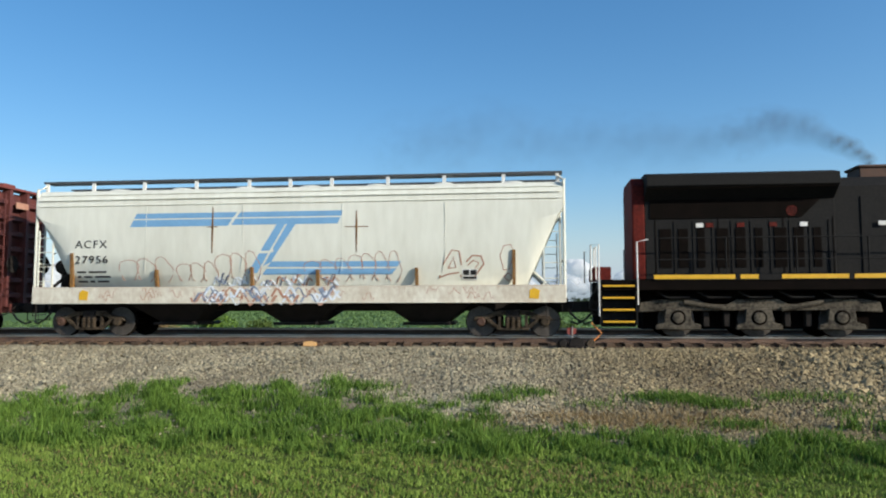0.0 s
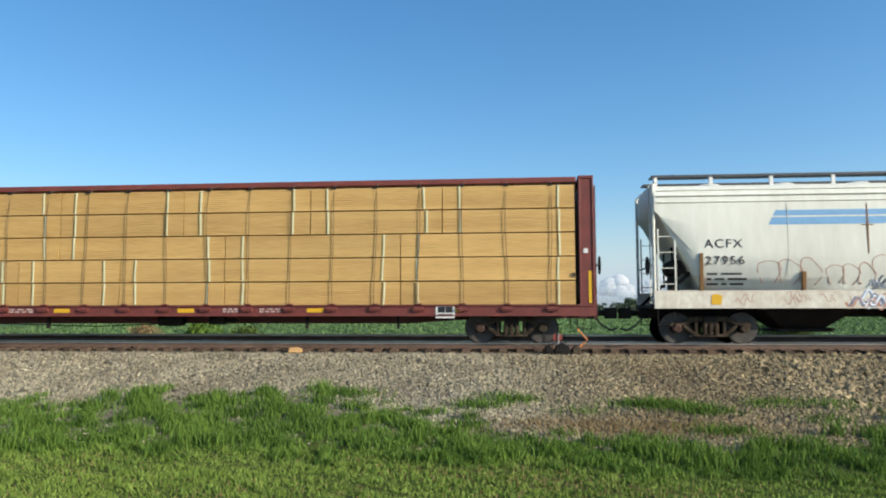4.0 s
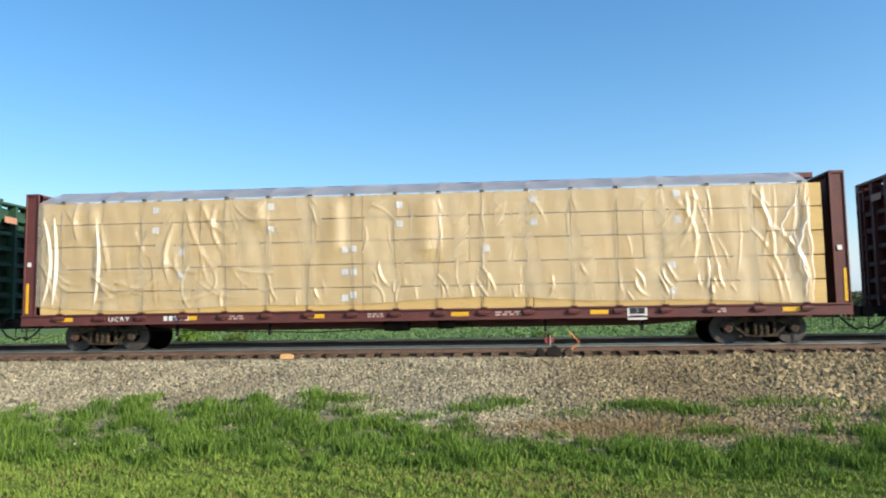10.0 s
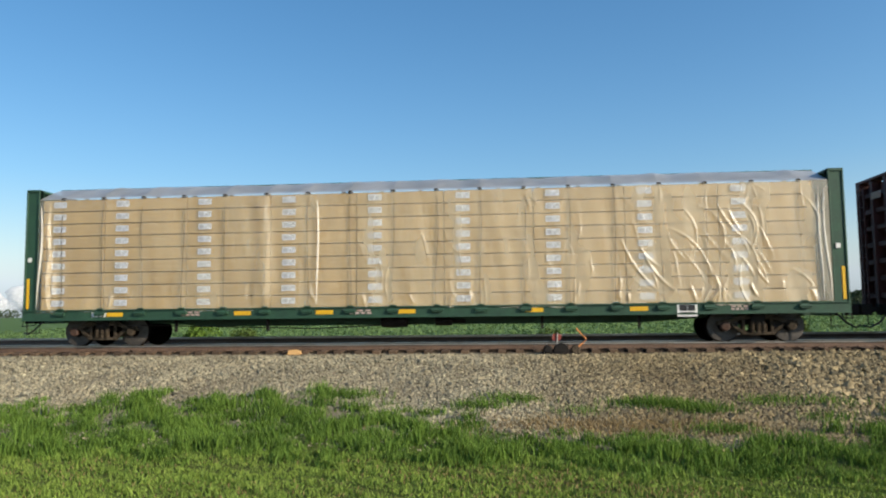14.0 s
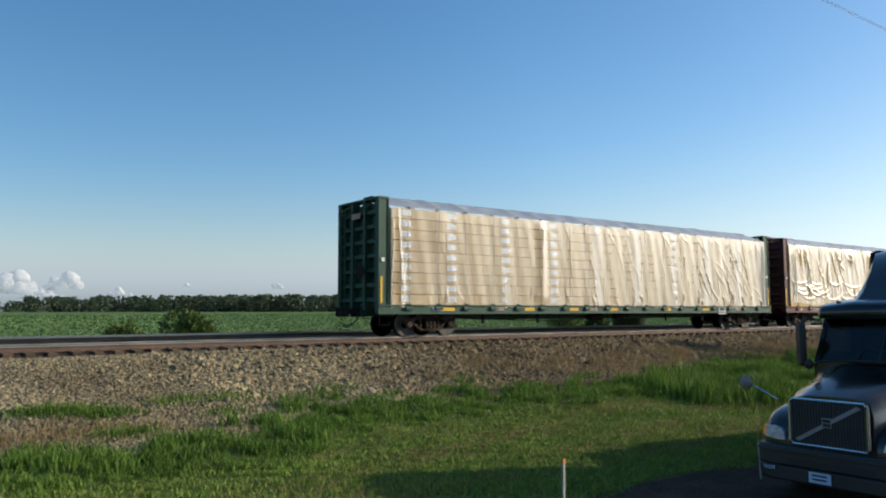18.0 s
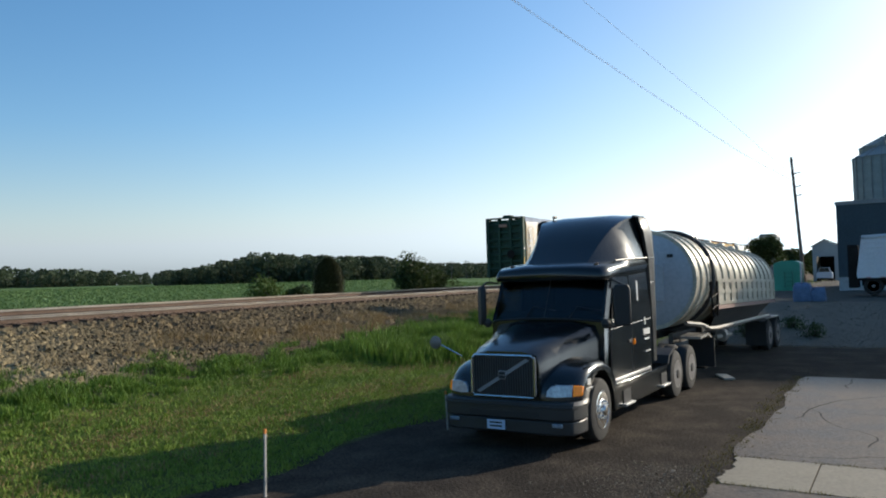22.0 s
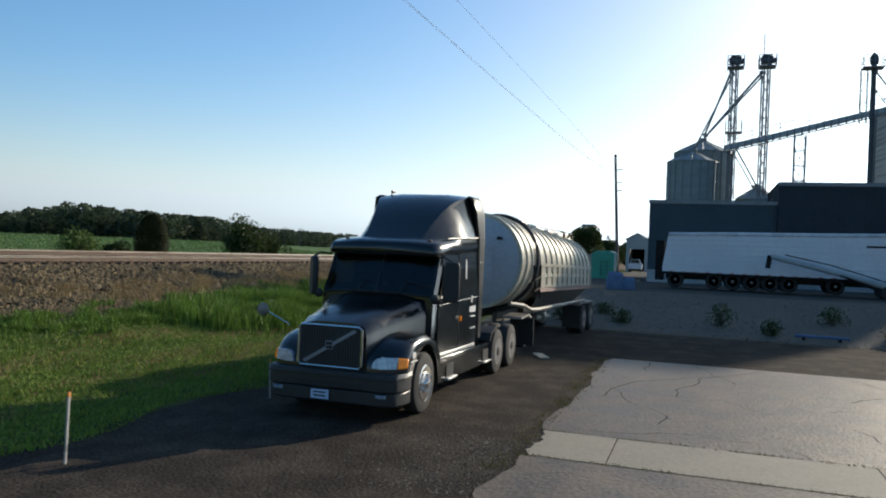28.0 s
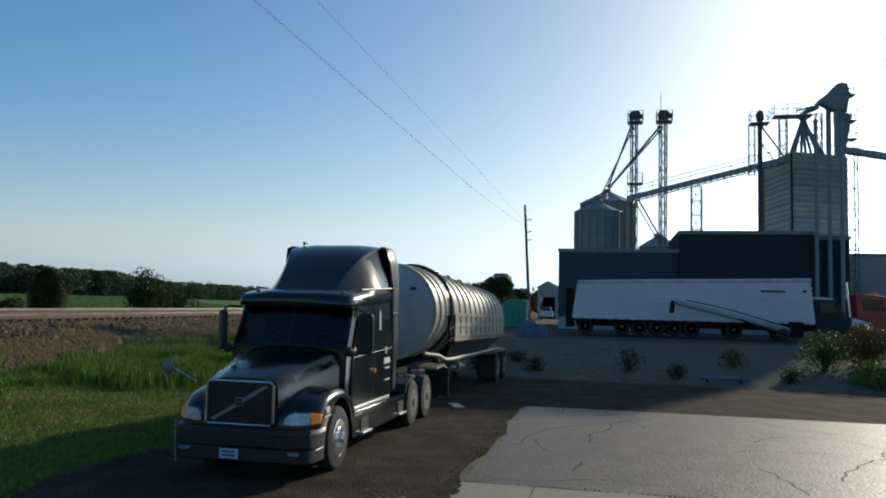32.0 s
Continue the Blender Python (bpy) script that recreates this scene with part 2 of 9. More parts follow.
M_BARK = mat("bark", (0.13, 0.10, 0.075), (0.06, 0.045, 0.035), 0.9, 0, 30, 3, 0.5, 0.02, (1, 1, 0.3))

# ---- mesh helpers ----


class Mesh:
    """Collects simple solids, and turns them into one mesh."""

    def __init__(self):
        self.v, self.f = [], []

    def add(self, verts, faces):
        k = len(self.v)
        self.v += [tuple(p) for p in verts]
        self.f += [tuple(k + i for i in f) for f in faces]
        return self

    def box(self, x0, x1, y0, y1, z0, z1):
        return self.add([(x, y, z) for x in (x0, x1) for y in (y0, y1) for z in (z0, z1)],
                        [(0, 1, 3, 2), (4, 6, 7, 5), (0, 4, 5, 1), (2, 3, 7, 6), (0, 2, 6, 4), (1, 5, 7, 3)])

    def prism(self, outline, a, b, axis="y"):
        """An outline of two coordinates drawn out from a to b along an axis."""
        put = {"y": lambda p, c: (p[0], c, p[1]), "x": lambda p, c: (c, p[0], p[1]), "z": lambda p, c: (p[0], p[1], c)}[axis]
        n = len(outline)
        vs = [put(p, c) for c in (a, b) for p in outline]
        return self.add(vs, [tuple(range(n))[::-1], tuple(range(n, 2 * n))] + [(i, (i + 1) % n, n + (i + 1) % n, n + i) for i in range(n)])

    def tube(self, path, r, sides=8, r1=None):
        """A round bar along a path of points."""
        pts = [Vector(p) for p in path]
        rings = []
        for i, p in enumerate(pts):
            d = (pts[min(i + 1, len(pts) - 1)] - pts[max(i - 1, 0)]).normalized()
            u = d.cross(Vector((0, 0, 1)) if abs(d.z) < 0.9 else Vector((1, 0, 0))).normalized()
            w = d.cross(u)
            rr = r if r1 is None else r + (r1 - r) * i / (len(pts) - 1)
            rings.append([p + (u * math.cos(a) + w * math.sin(a)) * rr for a in (2 * math.pi * k / sides for k in range(sides))])
        n = len(rings)
        fs = [(i * sides + k, i * sides + (k + 1) % sides, (i + 1) * sides + (k + 1) % sides, (i + 1) * sides + k) for i in range(n - 1) for k in range(sides)]
        fs += [tuple(range(sides))[::-1], tuple(range((n - 1) * sides, n * sides))]
        return self.add([q for r_ in rings for q in r_], fs)

    def lathe(self, profile, centre, axis="z", sides=24):
        """A profile of (radius, height) turned round an axis through centre."""
        put = {"z": lambda c, s, h: (c, s, h), "y": lambda c, s, h: (c, h, s), "x": lambda c, s, h: (h, c, s)}[axis]
        vs = []
        for r, h in profile:
            for k in range(sides):
                a = 2 * math.pi * k / sides
                q = put(r * math.cos(a), r * math.sin(a), h)
                vs.append((centre[0] + q[0], centre[1] + q[1], centre[2] + q[2]))
        n = len(profile)
        fs = [(i * sides + k, i * sides + (k + 1) % sides, (i + 1) * sides + (k + 1) % sides, (i + 1) * sides + k) for i in range(n - 1) for k in range(sides)]
        fs += [tuple(range(sides))[::-1], tuple(range((n - 1) * sides, n * sides))]
        return self.add(vs, fs)

    def loft(self, rings, closed=True, caps=True):
        n = len(rings[0])
        m = n if closed else n - 1
        fs = [(i * n + k, i * n + (k + 1) % n, (i + 1) * n + (k + 1) % n, (i + 1) * n + k) for i in range(len(rings) - 1) for k in range(m)]
        if caps:
            fs += [tuple(range(n))[::-1], tuple(range((len(rings) - 1) * n, len(rings) * n))]
        return self.add([p for r in rings for p in r], fs)

    def data(self, name, material, smooth=0.0):
        me = bpy.data.meshes.new(name)
        me.from_pydata(self.v, [], self.f)
        bm = bmesh.new()
        bm.from_mesh(me)
        bmesh.ops.recalc_face_normals(bm, faces=bm.faces)
        bm.to_mesh(me)
        bm.free()
        if smooth:
            me.shade_smooth()
            me.set_sharp_from_angle(angle=radians(smooth))
        me.materials.append(material)
        return me


def part(name, shape, material, parent, label="", smooth=35.0, bevel=0.0, at=None):
    """One mesh under a thing or a part (or at top level, with no parent)."""
    ob = new(name, shape.data(name, material, smooth) if isinstance(shape, Mesh) else shape)
    if parent:
        ob.parent = parent
    if at is not None:
        ob.matrix_basis = at
    if bevel:
        mod = ob.modifiers.new("edges", "BEVEL")
        mod.width, mod.segments, mod.limit_method, mod.angle_limit = bevel, 2, "ANGLE", radians(40)
    if label:
        tagged(ob, label)
    return ob


def thing(name, label, category, at=None, group="", kind=""):
    ob = tagged(new(name), label, category, group, kind)
    if at is not None:
        ob.matrix_basis = at
    return ob


def bulk(name, verts, faces, material):
    """A mesh of very many small faces from arrays; faces all have the same number of corners."""
    me = bpy.data.meshes.new(name)
    n, k = faces.shape
    me.vertices.add(len(verts))
    me.vertices.foreach_set("co", np.asarray(verts, np.float32).ravel())
    me.loops.add(n * k)
    me.loops.foreach_set("vertex_index", np.asarray(faces, np.int32).ravel())
    me.polygons.add(n)
    me.polygons.foreach_set("loop_start", np.arange(0, n * k, k, dtype=np.int32))
    me.update(calc_edges=True)
    me.materials.append(material)
    return me


def words(text, size, material, parent, at, name="lettering", label="", wide=1.0, deep=0.003):
    """Raised lettering in the built-in font, turned into a mesh. It reads from the -y side where at only moves it."""
    cu = bpy.data.curves.new(name, "FONT")
    cu.body, cu.size, cu.extrude, cu.align_x, cu.space_character = text, size, deep, "LEFT", 1.18
    tmp = bpy.data.objects.new(name, cu)
    scene.collection.objects.link(tmp)
    me = bpy.data.meshes.new_from_object(tmp.evaluated_get(bpy.context.evaluated_depsgraph_get()))
    bpy.data.objects.remove(tmp)
    me.materials.clear()
    me.materials.append(material)
    me.transform(Matrix.Diagonal((wide, 1, 1, 1)))
    return part(name, me, material, parent, label, at=at @ pose(0, 0, 0, 90, 0, 0))


# ---- ground ----
RAIL_Y, RAIL_Z = 23.04, 1.99            # middle of the near track, and its railhead
RAIL2_Y, RAIL2_Z = 27.95, 2.08


def ground_z(x, y):
    """Height of the ground: driveway, lawn, ballast bank, two track beds, field rising to the woods."""
    z = np.interp(y, [-60, 7.5, 10, 13, 16, 18.2, 20.4, 20.9, 21.70, 21.95, 25.6, 30.2, 31.5, 36, 80, 420, 1500, 4500],
                  [0, 0, 0.05, 0.22, 0.62, 1.05, 1.60, 1.68, 1.69, 1.79, 1.79, 1.86, 1.45, 1.40, 1.75, 4.0, 8.0, 12.0])
    pad = np.clip((np.asarray(x) - 30.0) / 9.0, 0, 1) * 1.15
    far = np.clip((14 - np.asarray(y)) / 6.0, 0, 1)
    z = np.maximum(z, pad * far)
    wob = np.sin(x * 1.7 + y * 0.9) * 0.5 + np.sin(x * 0.6 - y * 2.3) * 0.5
    return z + np.where((np.asarray(y) > 8) & (np.asarray(y) < 21), wob * 0.03, 0) * np.clip((np.asarray(y) - 8) / 2, 0, 1)


def grid(xs, ys):
    X, Y = np.meshgrid(xs, ys, indexing="ij")
    return X, Y


xs = np.concatenate([[-4500, -2500, -1200, -600, -300, -150, -90, -60], np.arange(-44, 70, 0.5), [75, 82, 90, 110, 140, 200, 320, 600, 1200, 2500, 4500]])
ys = np.concatenate([[-4500, -2000, -900, -400, -150, -60, -30, -20], np.arange(-14, 36, 0.4), [40, 50, 65, 80, 120, 180, 260, 340, 420, 700, 1500, 3000, 4500]])
X, Y = grid(xs, ys)
Z = ground_z(X, Y)
nx, ny = X.shape
ix = (np.arange(nx - 1)[:, None] * ny + np.arange(ny - 1)[None, :]).ravel()
gfaces = np.stack([ix, ix + ny, ix + ny + 1, ix + 1], 1)


def ground_material():
    """Soil under grass, ballast grit, asphalt and crop soil, by where the ground lies."""
    m = bpy.data.materials.new("ground")
    m.use_nodes = True
    n, l = m.node_tree.nodes, m.node_tree.links
    b = n["Principled BSDF"]
    b.inputs["Roughness"].default_value = 0.95
    b.inputs["Specular IOR Level"].default_value = 0.06
    tc, sep = n.new("ShaderNodeTexCoord"), n.new("ShaderNodeSeparateXYZ")
    l.new(tc.outputs["Object"], sep.inputs[0])
    big, small = n.new("ShaderNodeTexNoise"), n.new("ShaderNodeTexNoise")
    big.inputs["Scale"].default_value, big.inputs["Detail"].default_value = 0.5, 6
    small.inputs["Scale"].default_value, small.inputs["Detail"].default_value = 22, 4
    l.new(tc.outputs["Object"], big.inputs["Vector"])
    l.new(tc.outputs["Object"], small.inputs["Vector"])

    def duo(a, c):
        r = n.new("ShaderNodeValToRGB")
        r.color_ramp.elements[0].position, r.color_ramp.elements[1].position = 0.35, 0.65
        r.color_ramp.elements[0].color, r.color_ramp.elements[1].color = (*a, 1), (*c, 1)
        l.new(small.outputs[0], r.inputs[0])
        return r.outputs[0]

    def step(at, wobble=1.0, soft=0.3, axis="Y"):
        a = n.new("ShaderNodeMath")
        a.operation = "MULTIPLY_ADD"
        l.new(big.outputs[0], a.inputs[0])
        a.inputs[1].default_value = wobble
        l.new(sep.outputs[axis], a.inputs[2])
        r = n.new("ShaderNodeMapRange")
        r.inputs[1].default_value, r.inputs[2].default_value = at + wobble * 0.5 - soft, at + wobble * 0.5 + soft
        l.new(a.outputs[0], r.inputs[0])
        return r.outputs[0]

    patch = n.new("ShaderNodeTexNoise")
    patch.inputs["Scale"].default_value, patch.inputs["Detail"].default_value, patch.inputs["Roughness"].default_value = 1.1, 8, 0.65
    l.new(tc.outputs["Object"], patch.inputs["Vector"])
    pr = n.new("ShaderNodeMapRange")
    pr.inputs[1].default_value, pr.inputs[2].default_value = 0.44, 0.66
    l.new(patch.outputs[0], pr.inputs[0])
    blot = pr.outputs[0]

    def over(base, top, mask):
        x = n.new("ShaderNodeMix")
        x.data_type = "RGBA"
        l.new(mask, x.inputs[0])
        l.new(base, x.inputs[6])
        l.new(top, x.inputs[7])
        return x.outputs[2]

    def times(a, c):
        x = n.new("ShaderNodeMath")
        x.operation = "MULTIPLY"
        l.new(a, x.inputs[0])
        l.new(c, x.inputs[1])
        return x.outputs[0]

    def less(a):
        x = n.new("ShaderNodeMath")
        x.operation = "SUBTRACT"
        x.inputs[0].default_value = 1
        l.new(a, x.inputs[1])
        return x.outputs[0]
    asphalt = over(duo((0.018, 0.0145, 0.0115), (0.048, 0.039, 0.031)), duo((0.040, 0.032, 0.025), (0.094, 0.075, 0.056)), blot)
    lawn = duo((0.05, 0.066, 0.016), (0.105, 0.12, 0.035))
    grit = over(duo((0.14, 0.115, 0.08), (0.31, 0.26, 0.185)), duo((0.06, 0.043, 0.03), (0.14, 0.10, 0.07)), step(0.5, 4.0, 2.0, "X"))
    soil = duo((0.085, 0.14, 0.048), (0.11, 0.175, 0.06))
    col = over(asphalt, lawn, step(8.3, 0.5, 0.12))
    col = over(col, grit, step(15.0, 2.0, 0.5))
    # bed of both tracks: the train's shade is put into its dark colour
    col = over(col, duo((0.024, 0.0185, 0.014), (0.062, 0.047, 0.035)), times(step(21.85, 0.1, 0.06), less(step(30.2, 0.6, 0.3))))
    col = over(col, soil, step(31.0, 0.8, 0.4))
    bank = times(step(29.6, 0.8, 0.25, "X"), less(step(8.6, 1.0, 0.5)))
    col = over(col, duo((0.10, 0.088, 0.07), (0.21, 0.186, 0.15)), bank)
    yard = times(step(39.5, 0.6, 0.3, "X"), less(step(8.6, 1.0, 0.5)))
    col = over(col, duo((0.07, 0.062, 0.052), (0.13, 0.115, 0.095)), yard)
    l.new(col, b.inputs["Base Color"])
    bp = n.new("ShaderNodeBump")
    bp.inputs["Strength"].default_value, bp.inputs["Distance"].default_value = 0.6, 0.03
    l.new(small.outputs[0], bp.inputs["Height"])
    l.new(bp.outputs[0], b.inputs["Normal"])
    return m


ground = tagged(new("ground", bulk("ground", np.stack([X, Y, Z], -1).reshape(-1, 3), gfaces, ground_material())),
                "gravelly ground with lawn, ballast bank and green field", "ground", kind="structure")
ground.data.shade_smooth()

# ---- the train ----
TRAIN_S = [0.22, 4.65, 9.35, 14.12, 19.02, 24.05, 29.21, 34.45, 39.86, 45.61, 51.47, 57.35, 63.42, 69.84, 76.48, 83.16, 90.1, 97.24, 104.65, 112.4, 120.5, 128.8, 137.4, 146.2]


def travel(t):
    """Metres that the train has gone by t seconds."""
    return TRAIN_S[-1] + 9.0 * (t - 23) if t > 23 else float(np.interp(t, range(24), TRAIN_S))


MOVING, WHEELSETS = [], []


def on_track(name, label, category, u):
    ob = thing(name, label, category, pose(u, RAIL_Y, RAIL_Z))
    MOVING.append((ob, u))
    return ob


def wheelset_mesh(r):
    m = Mesh()
    for s in (-1, 1):
        m.lathe([(0.10, 0.66), (0.16, 0.66), (0.17, 0.70), (r - 0.10, 0.715), (r - 0.07, 0.68), (r + 0.025, 0.68), (r + 0.025, 0.71), (r, 0.72), (r - 0.012, 0.82), (r - 0.06, 0.82), (r - 0.09, 0.775), (0.18, 0.765), (0.15, 0.83), (0.075, 0.83), (0.075, 1.02), (0.0, 1.02)] if s > 0 else
                [(0.0, -1.02), (0.075, -1.02), (0.075, -0.83), (0.15, -0.83), (0.18, -0.765), (r - 0.09, -0.775), (r - 0.06, -0.82), (r - 0.012, -0.82), (r, -0.72), (r + 0.025, -0.71), (r + 0.025, -0.68), (r - 0.07, -0.68), (r - 0.10, -0.715), (0.17, -0.70), (0.16, -0.66), (0.10, -0.66)], (0, 0, 0), "y", 28)
    m.lathe([(0.085, -0.67), (0.085, 0.67)], (0, 0, 0), "y", 12)
    return m


def treads(w, r):
    for s in (-1, 1):
        part("tread", Mesh().lathe([(r - 0.05, s * 0.825), (r - 0.008, s * 0.825), (r + 0.002, s * 0.80), (r - 0.05, s * 0.80)], (0, 0, 0), "y", 28), M_TREAD, w, "worn steel rim")


def bogie(car, x, wheelbase=1.78, r=0.44):
    """A two-axle freight truck: side frames, springs, bearing caps, wheelsets, bolster."""
    b = new("bogie")
    b.parent = car
    b.matrix_basis = pose(x, 0, 0)
    h = wheelbase / 2
    for s in (-1, 1):
        m = Mesh()
        m.prism([(-h - 0.22, 0.46), (-h - 0.16, 0.60), (-h + 0.14, 0.62), (-0.46, 0.76), (0.46, 0.76), (h - 0.14, 0.62), (h + 0.16, 0.60), (h + 0.22, 0.46), (h - 0.14, 0.50), (0.40, 0.62), (-0.40, 0.62), (-h + 0.14, 0.50)], s * 0.93, s * 1.06)
        m.prism([(-0.44, 0.19), (0.44, 0.19), (0.48, 0.27), (-0.48, 0.27)], s * 0.93, s * 1.08)
        for k in (-1, 1):
            m.prism([(k * 0.36, 0.20), (k * 0.50, 0.25), (k * (h - 0.16), 0.46), (k * (h - 0.20), 0.56), (k * 0.44, 0.34), (k * 0.36, 0.30)], s * 0.94, s * 1.05)
            m.box(k * 0.38 - 0.045, k * 0.38 + 0.045, min(s * 0.94, s * 1.05), max(s * 0.94, s * 1.05), 0.25, 0.66)
        part("side_frame", m, M_SIDEFRAME, b, "dusty cast side frame", bevel=0.02)
        for k in (-1, 0, 1):
            m = Mesh().lathe([(0.05 if i % 2 else 0.075, i * 0.025) for i in range(13)], (k * 0.16, s * 1.07, 0.27), "z", 10)
            part("spring", m, M_SIDEFRAME, b)
        for k in (-1, 1):
            m = Mesh().lathe([(0.13, s * 1.02), (0.13, s * 1.10), (0.10, s * 1.125), (0.0, s * 1.125)], (k * h, 0, r), "y", 14)
            for j in range(3):
                a = j * 2.1
                m.lathe([(0.025, s * 1.12), (0.025, s * 1.145), (0.0, s * 1.145)], (k * h + 0.06 * math.cos(a), 0, r + 0.06 * math.sin(a)), "y", 6)
            part("bearing_cap", m, M_DKRUST if (k + s) else M_SIDEFRAME, b)
    part("bolster", Mesh().box(-0.2, 0.2, -1.1, 1.1, 0.45, 0.78), M_STEEL, b, bevel=0.03)
    for k in (-1, 1):
        w = part("wheelset", wheelset_mesh(r), M_WHEEL, b, at=pose(k * h, 0, r))
        treads(w, r)
        WHEELSETS.append((w, Vector((k * h, 0, r)), r))
    return b


def coupler(car, x, d):
    """Knuckle coupler, draft pocket, air hose and cut lever at one end; d is the way outwards."""
    m = Mesh().box(x - 0.25, x + 0.25, -0.2, 0.2, 0.70, 1.02)
    part("draft_pocket", m, M_STEEL, car, bevel=0.02)
    m = Mesh().box(min(x, x + d * 0.62), max(x, x + d * 0.62), -0.09, 0.09, 0.78, 0.94)
    m.prism([(x + d * 0.5, -0.2), (x + d * 0.82, -0.22), (x + d * 0.86, -0.05), (x + d * 0.7, 0.02), (x + d * 0.7, 0.14), (x + d * 0.84, 0.2), (x + d * 0.5, 0.22)], 0.70, 1.02, "z")
    part("knuckle_coupler", m, M_STEEL, car, bevel=0.02)
    part("air_hose", Mesh().tube([(x + d * 0.2, -0.3, 0.72), (x + d * 0.4, -0.34, 0.5), (x + d * 0.65, -0.3, 0.36), (x + d * 0.82, -0.22, 0.42)], 0.03), M_BLACK, car)
    part("cut_lever", Mesh().tube([(x + d * 0.12, -1.3, 0.8), (x + d * 0.2, -1.25, 0.62), (x + d * 0.2, -0.6, 0.66), (x + d * 0.35, -0.12, 1.05)], 0.016, 6), M_STEEL, car)


def handwheel(car, x, y, z, d, r=0.28):
    m = Mesh().lathe([(r - 0.025, -0.02), (r, 0), (r - 0.025, 0.02), (r - 0.05, 0)], (x, y, z), "x", 20)
    for k in range(4):
        a = k * math.pi / 2 + 0.4
        m.tube([(x, y, z), (x, y + math.cos(a) * (r - 0.03), z + math.sin(a) * (r - 0.03))], 0.013, 6)
    m.tube([(x, y, z), (x - d * 0.25, y, z)], 0.025, 8)
    part("brake_wheel", m, M_STEEL, car, "round hand brake wheel")


def ladder(car, x, y, z0, z1, axis, width, material, rungs=None, name="ladder"):
    m = Mesh()
    o = (lambda t: (x + t, y)) if axis == "x" else (lambda t: (x, y + t))
    for t in (-width / 2, width / 2):
        p = o(t)
        m.box(p[0] - 0.02, p[0] + 0.02, p[1] - 0.02, p[1] + 0.02, z0, z1)
    k = rungs or int((z1 - z0) / 0.38)
    for i in range(k):
        z = z0 + (i + 0.5) * (z1 - z0) / k
        m.tube([(*o(-width / 2), z), (*o(width / 2), z)], 0.014, 6)
    return part(name, m, material, car)


HALF = 11.90


def bulkhead(car, d, paint, dark):
    """An end bulkhead of a centre-beam flat: corner posts, ribbed wall, ladder, reflector."""
    x1, x0 = d * HALF, d * (HALF - 0.42)
    a, b = min(x0, x1), max(x0, x1)
    for s in (-1, 1):
        m = Mesh()
        m.box(a, b, s * 1.28 - 0.09, s * 1.28 + 0.09, 0.82, 4.74)
        m.box(a - 0.0, a + 0.05, s * 1.28 - 0.12, s * 1.28 + 0.12, 0.82, 4.74)
        m.box(b - 0.05, b, s * 1.28 - 0.12, s * 1.28 + 0.12, 0.82, 4.74)
        part("corner_post", m, paint, car, bevel=0.012)
        part("post_tag", Mesh().box(a + 0.12, a + 0.24, s * 1.402 - 0.004, s * 1.402 + 0.006, 2.55, 2.68), M_WHITE, car, "small white tag")
        part("post_reflector", Mesh().box(a + 0.25 if d > 0 else a + 0.09, a + 0.33 if d > 0 else a + 0.17, s * 1.378 - 0.006, s * 1.378 + 0.006, 1.15, 2.05), M_YELLOW, car, "yellow reflective strip")
    xc = d * (HALF - 0.30)
    part("bulkhead_wall", Mesh().box(xc - 0.03, xc + 0.03, -1.19, 1.19, 1.0, 4.6), dark, car)
    for i in range(7):
        z = 1.15 + i * 0.5
        part("bulkhead_rib", Mesh().prism([(xc + d * 0.03, z), (xc + d * 0.22, z + 0.06), (xc + d * 0.22, z + 0.18), (xc + d * 0.03, z + 0.24)], -1.19, 1.19), dark, car)
    for y in (-0.42, 0.42):
        part("bulkhead_upright", Mesh().box(min(xc, xc + d * 0.29), max(xc, xc + d * 0.29), y - 0.07, y + 0.07, 0.9, 4.66), dark, car)
    part("top_cap", Mesh().box(a, b, -1.4, 1.4, 4.68, 4.76), paint, car, bevel=0.01)
    ladder(car, d * (HALF + 0.05), -0.98 * d, 0.7, 4.5, "y", 0.4, dark)
    part("stencil_plate", Mesh().box(d * (HALF - 0.005), d * (HALF + 0.008), -0.2, 0.4, 4.1, 4.3), M_GRAFFITI, car, "worn stencilled panel")


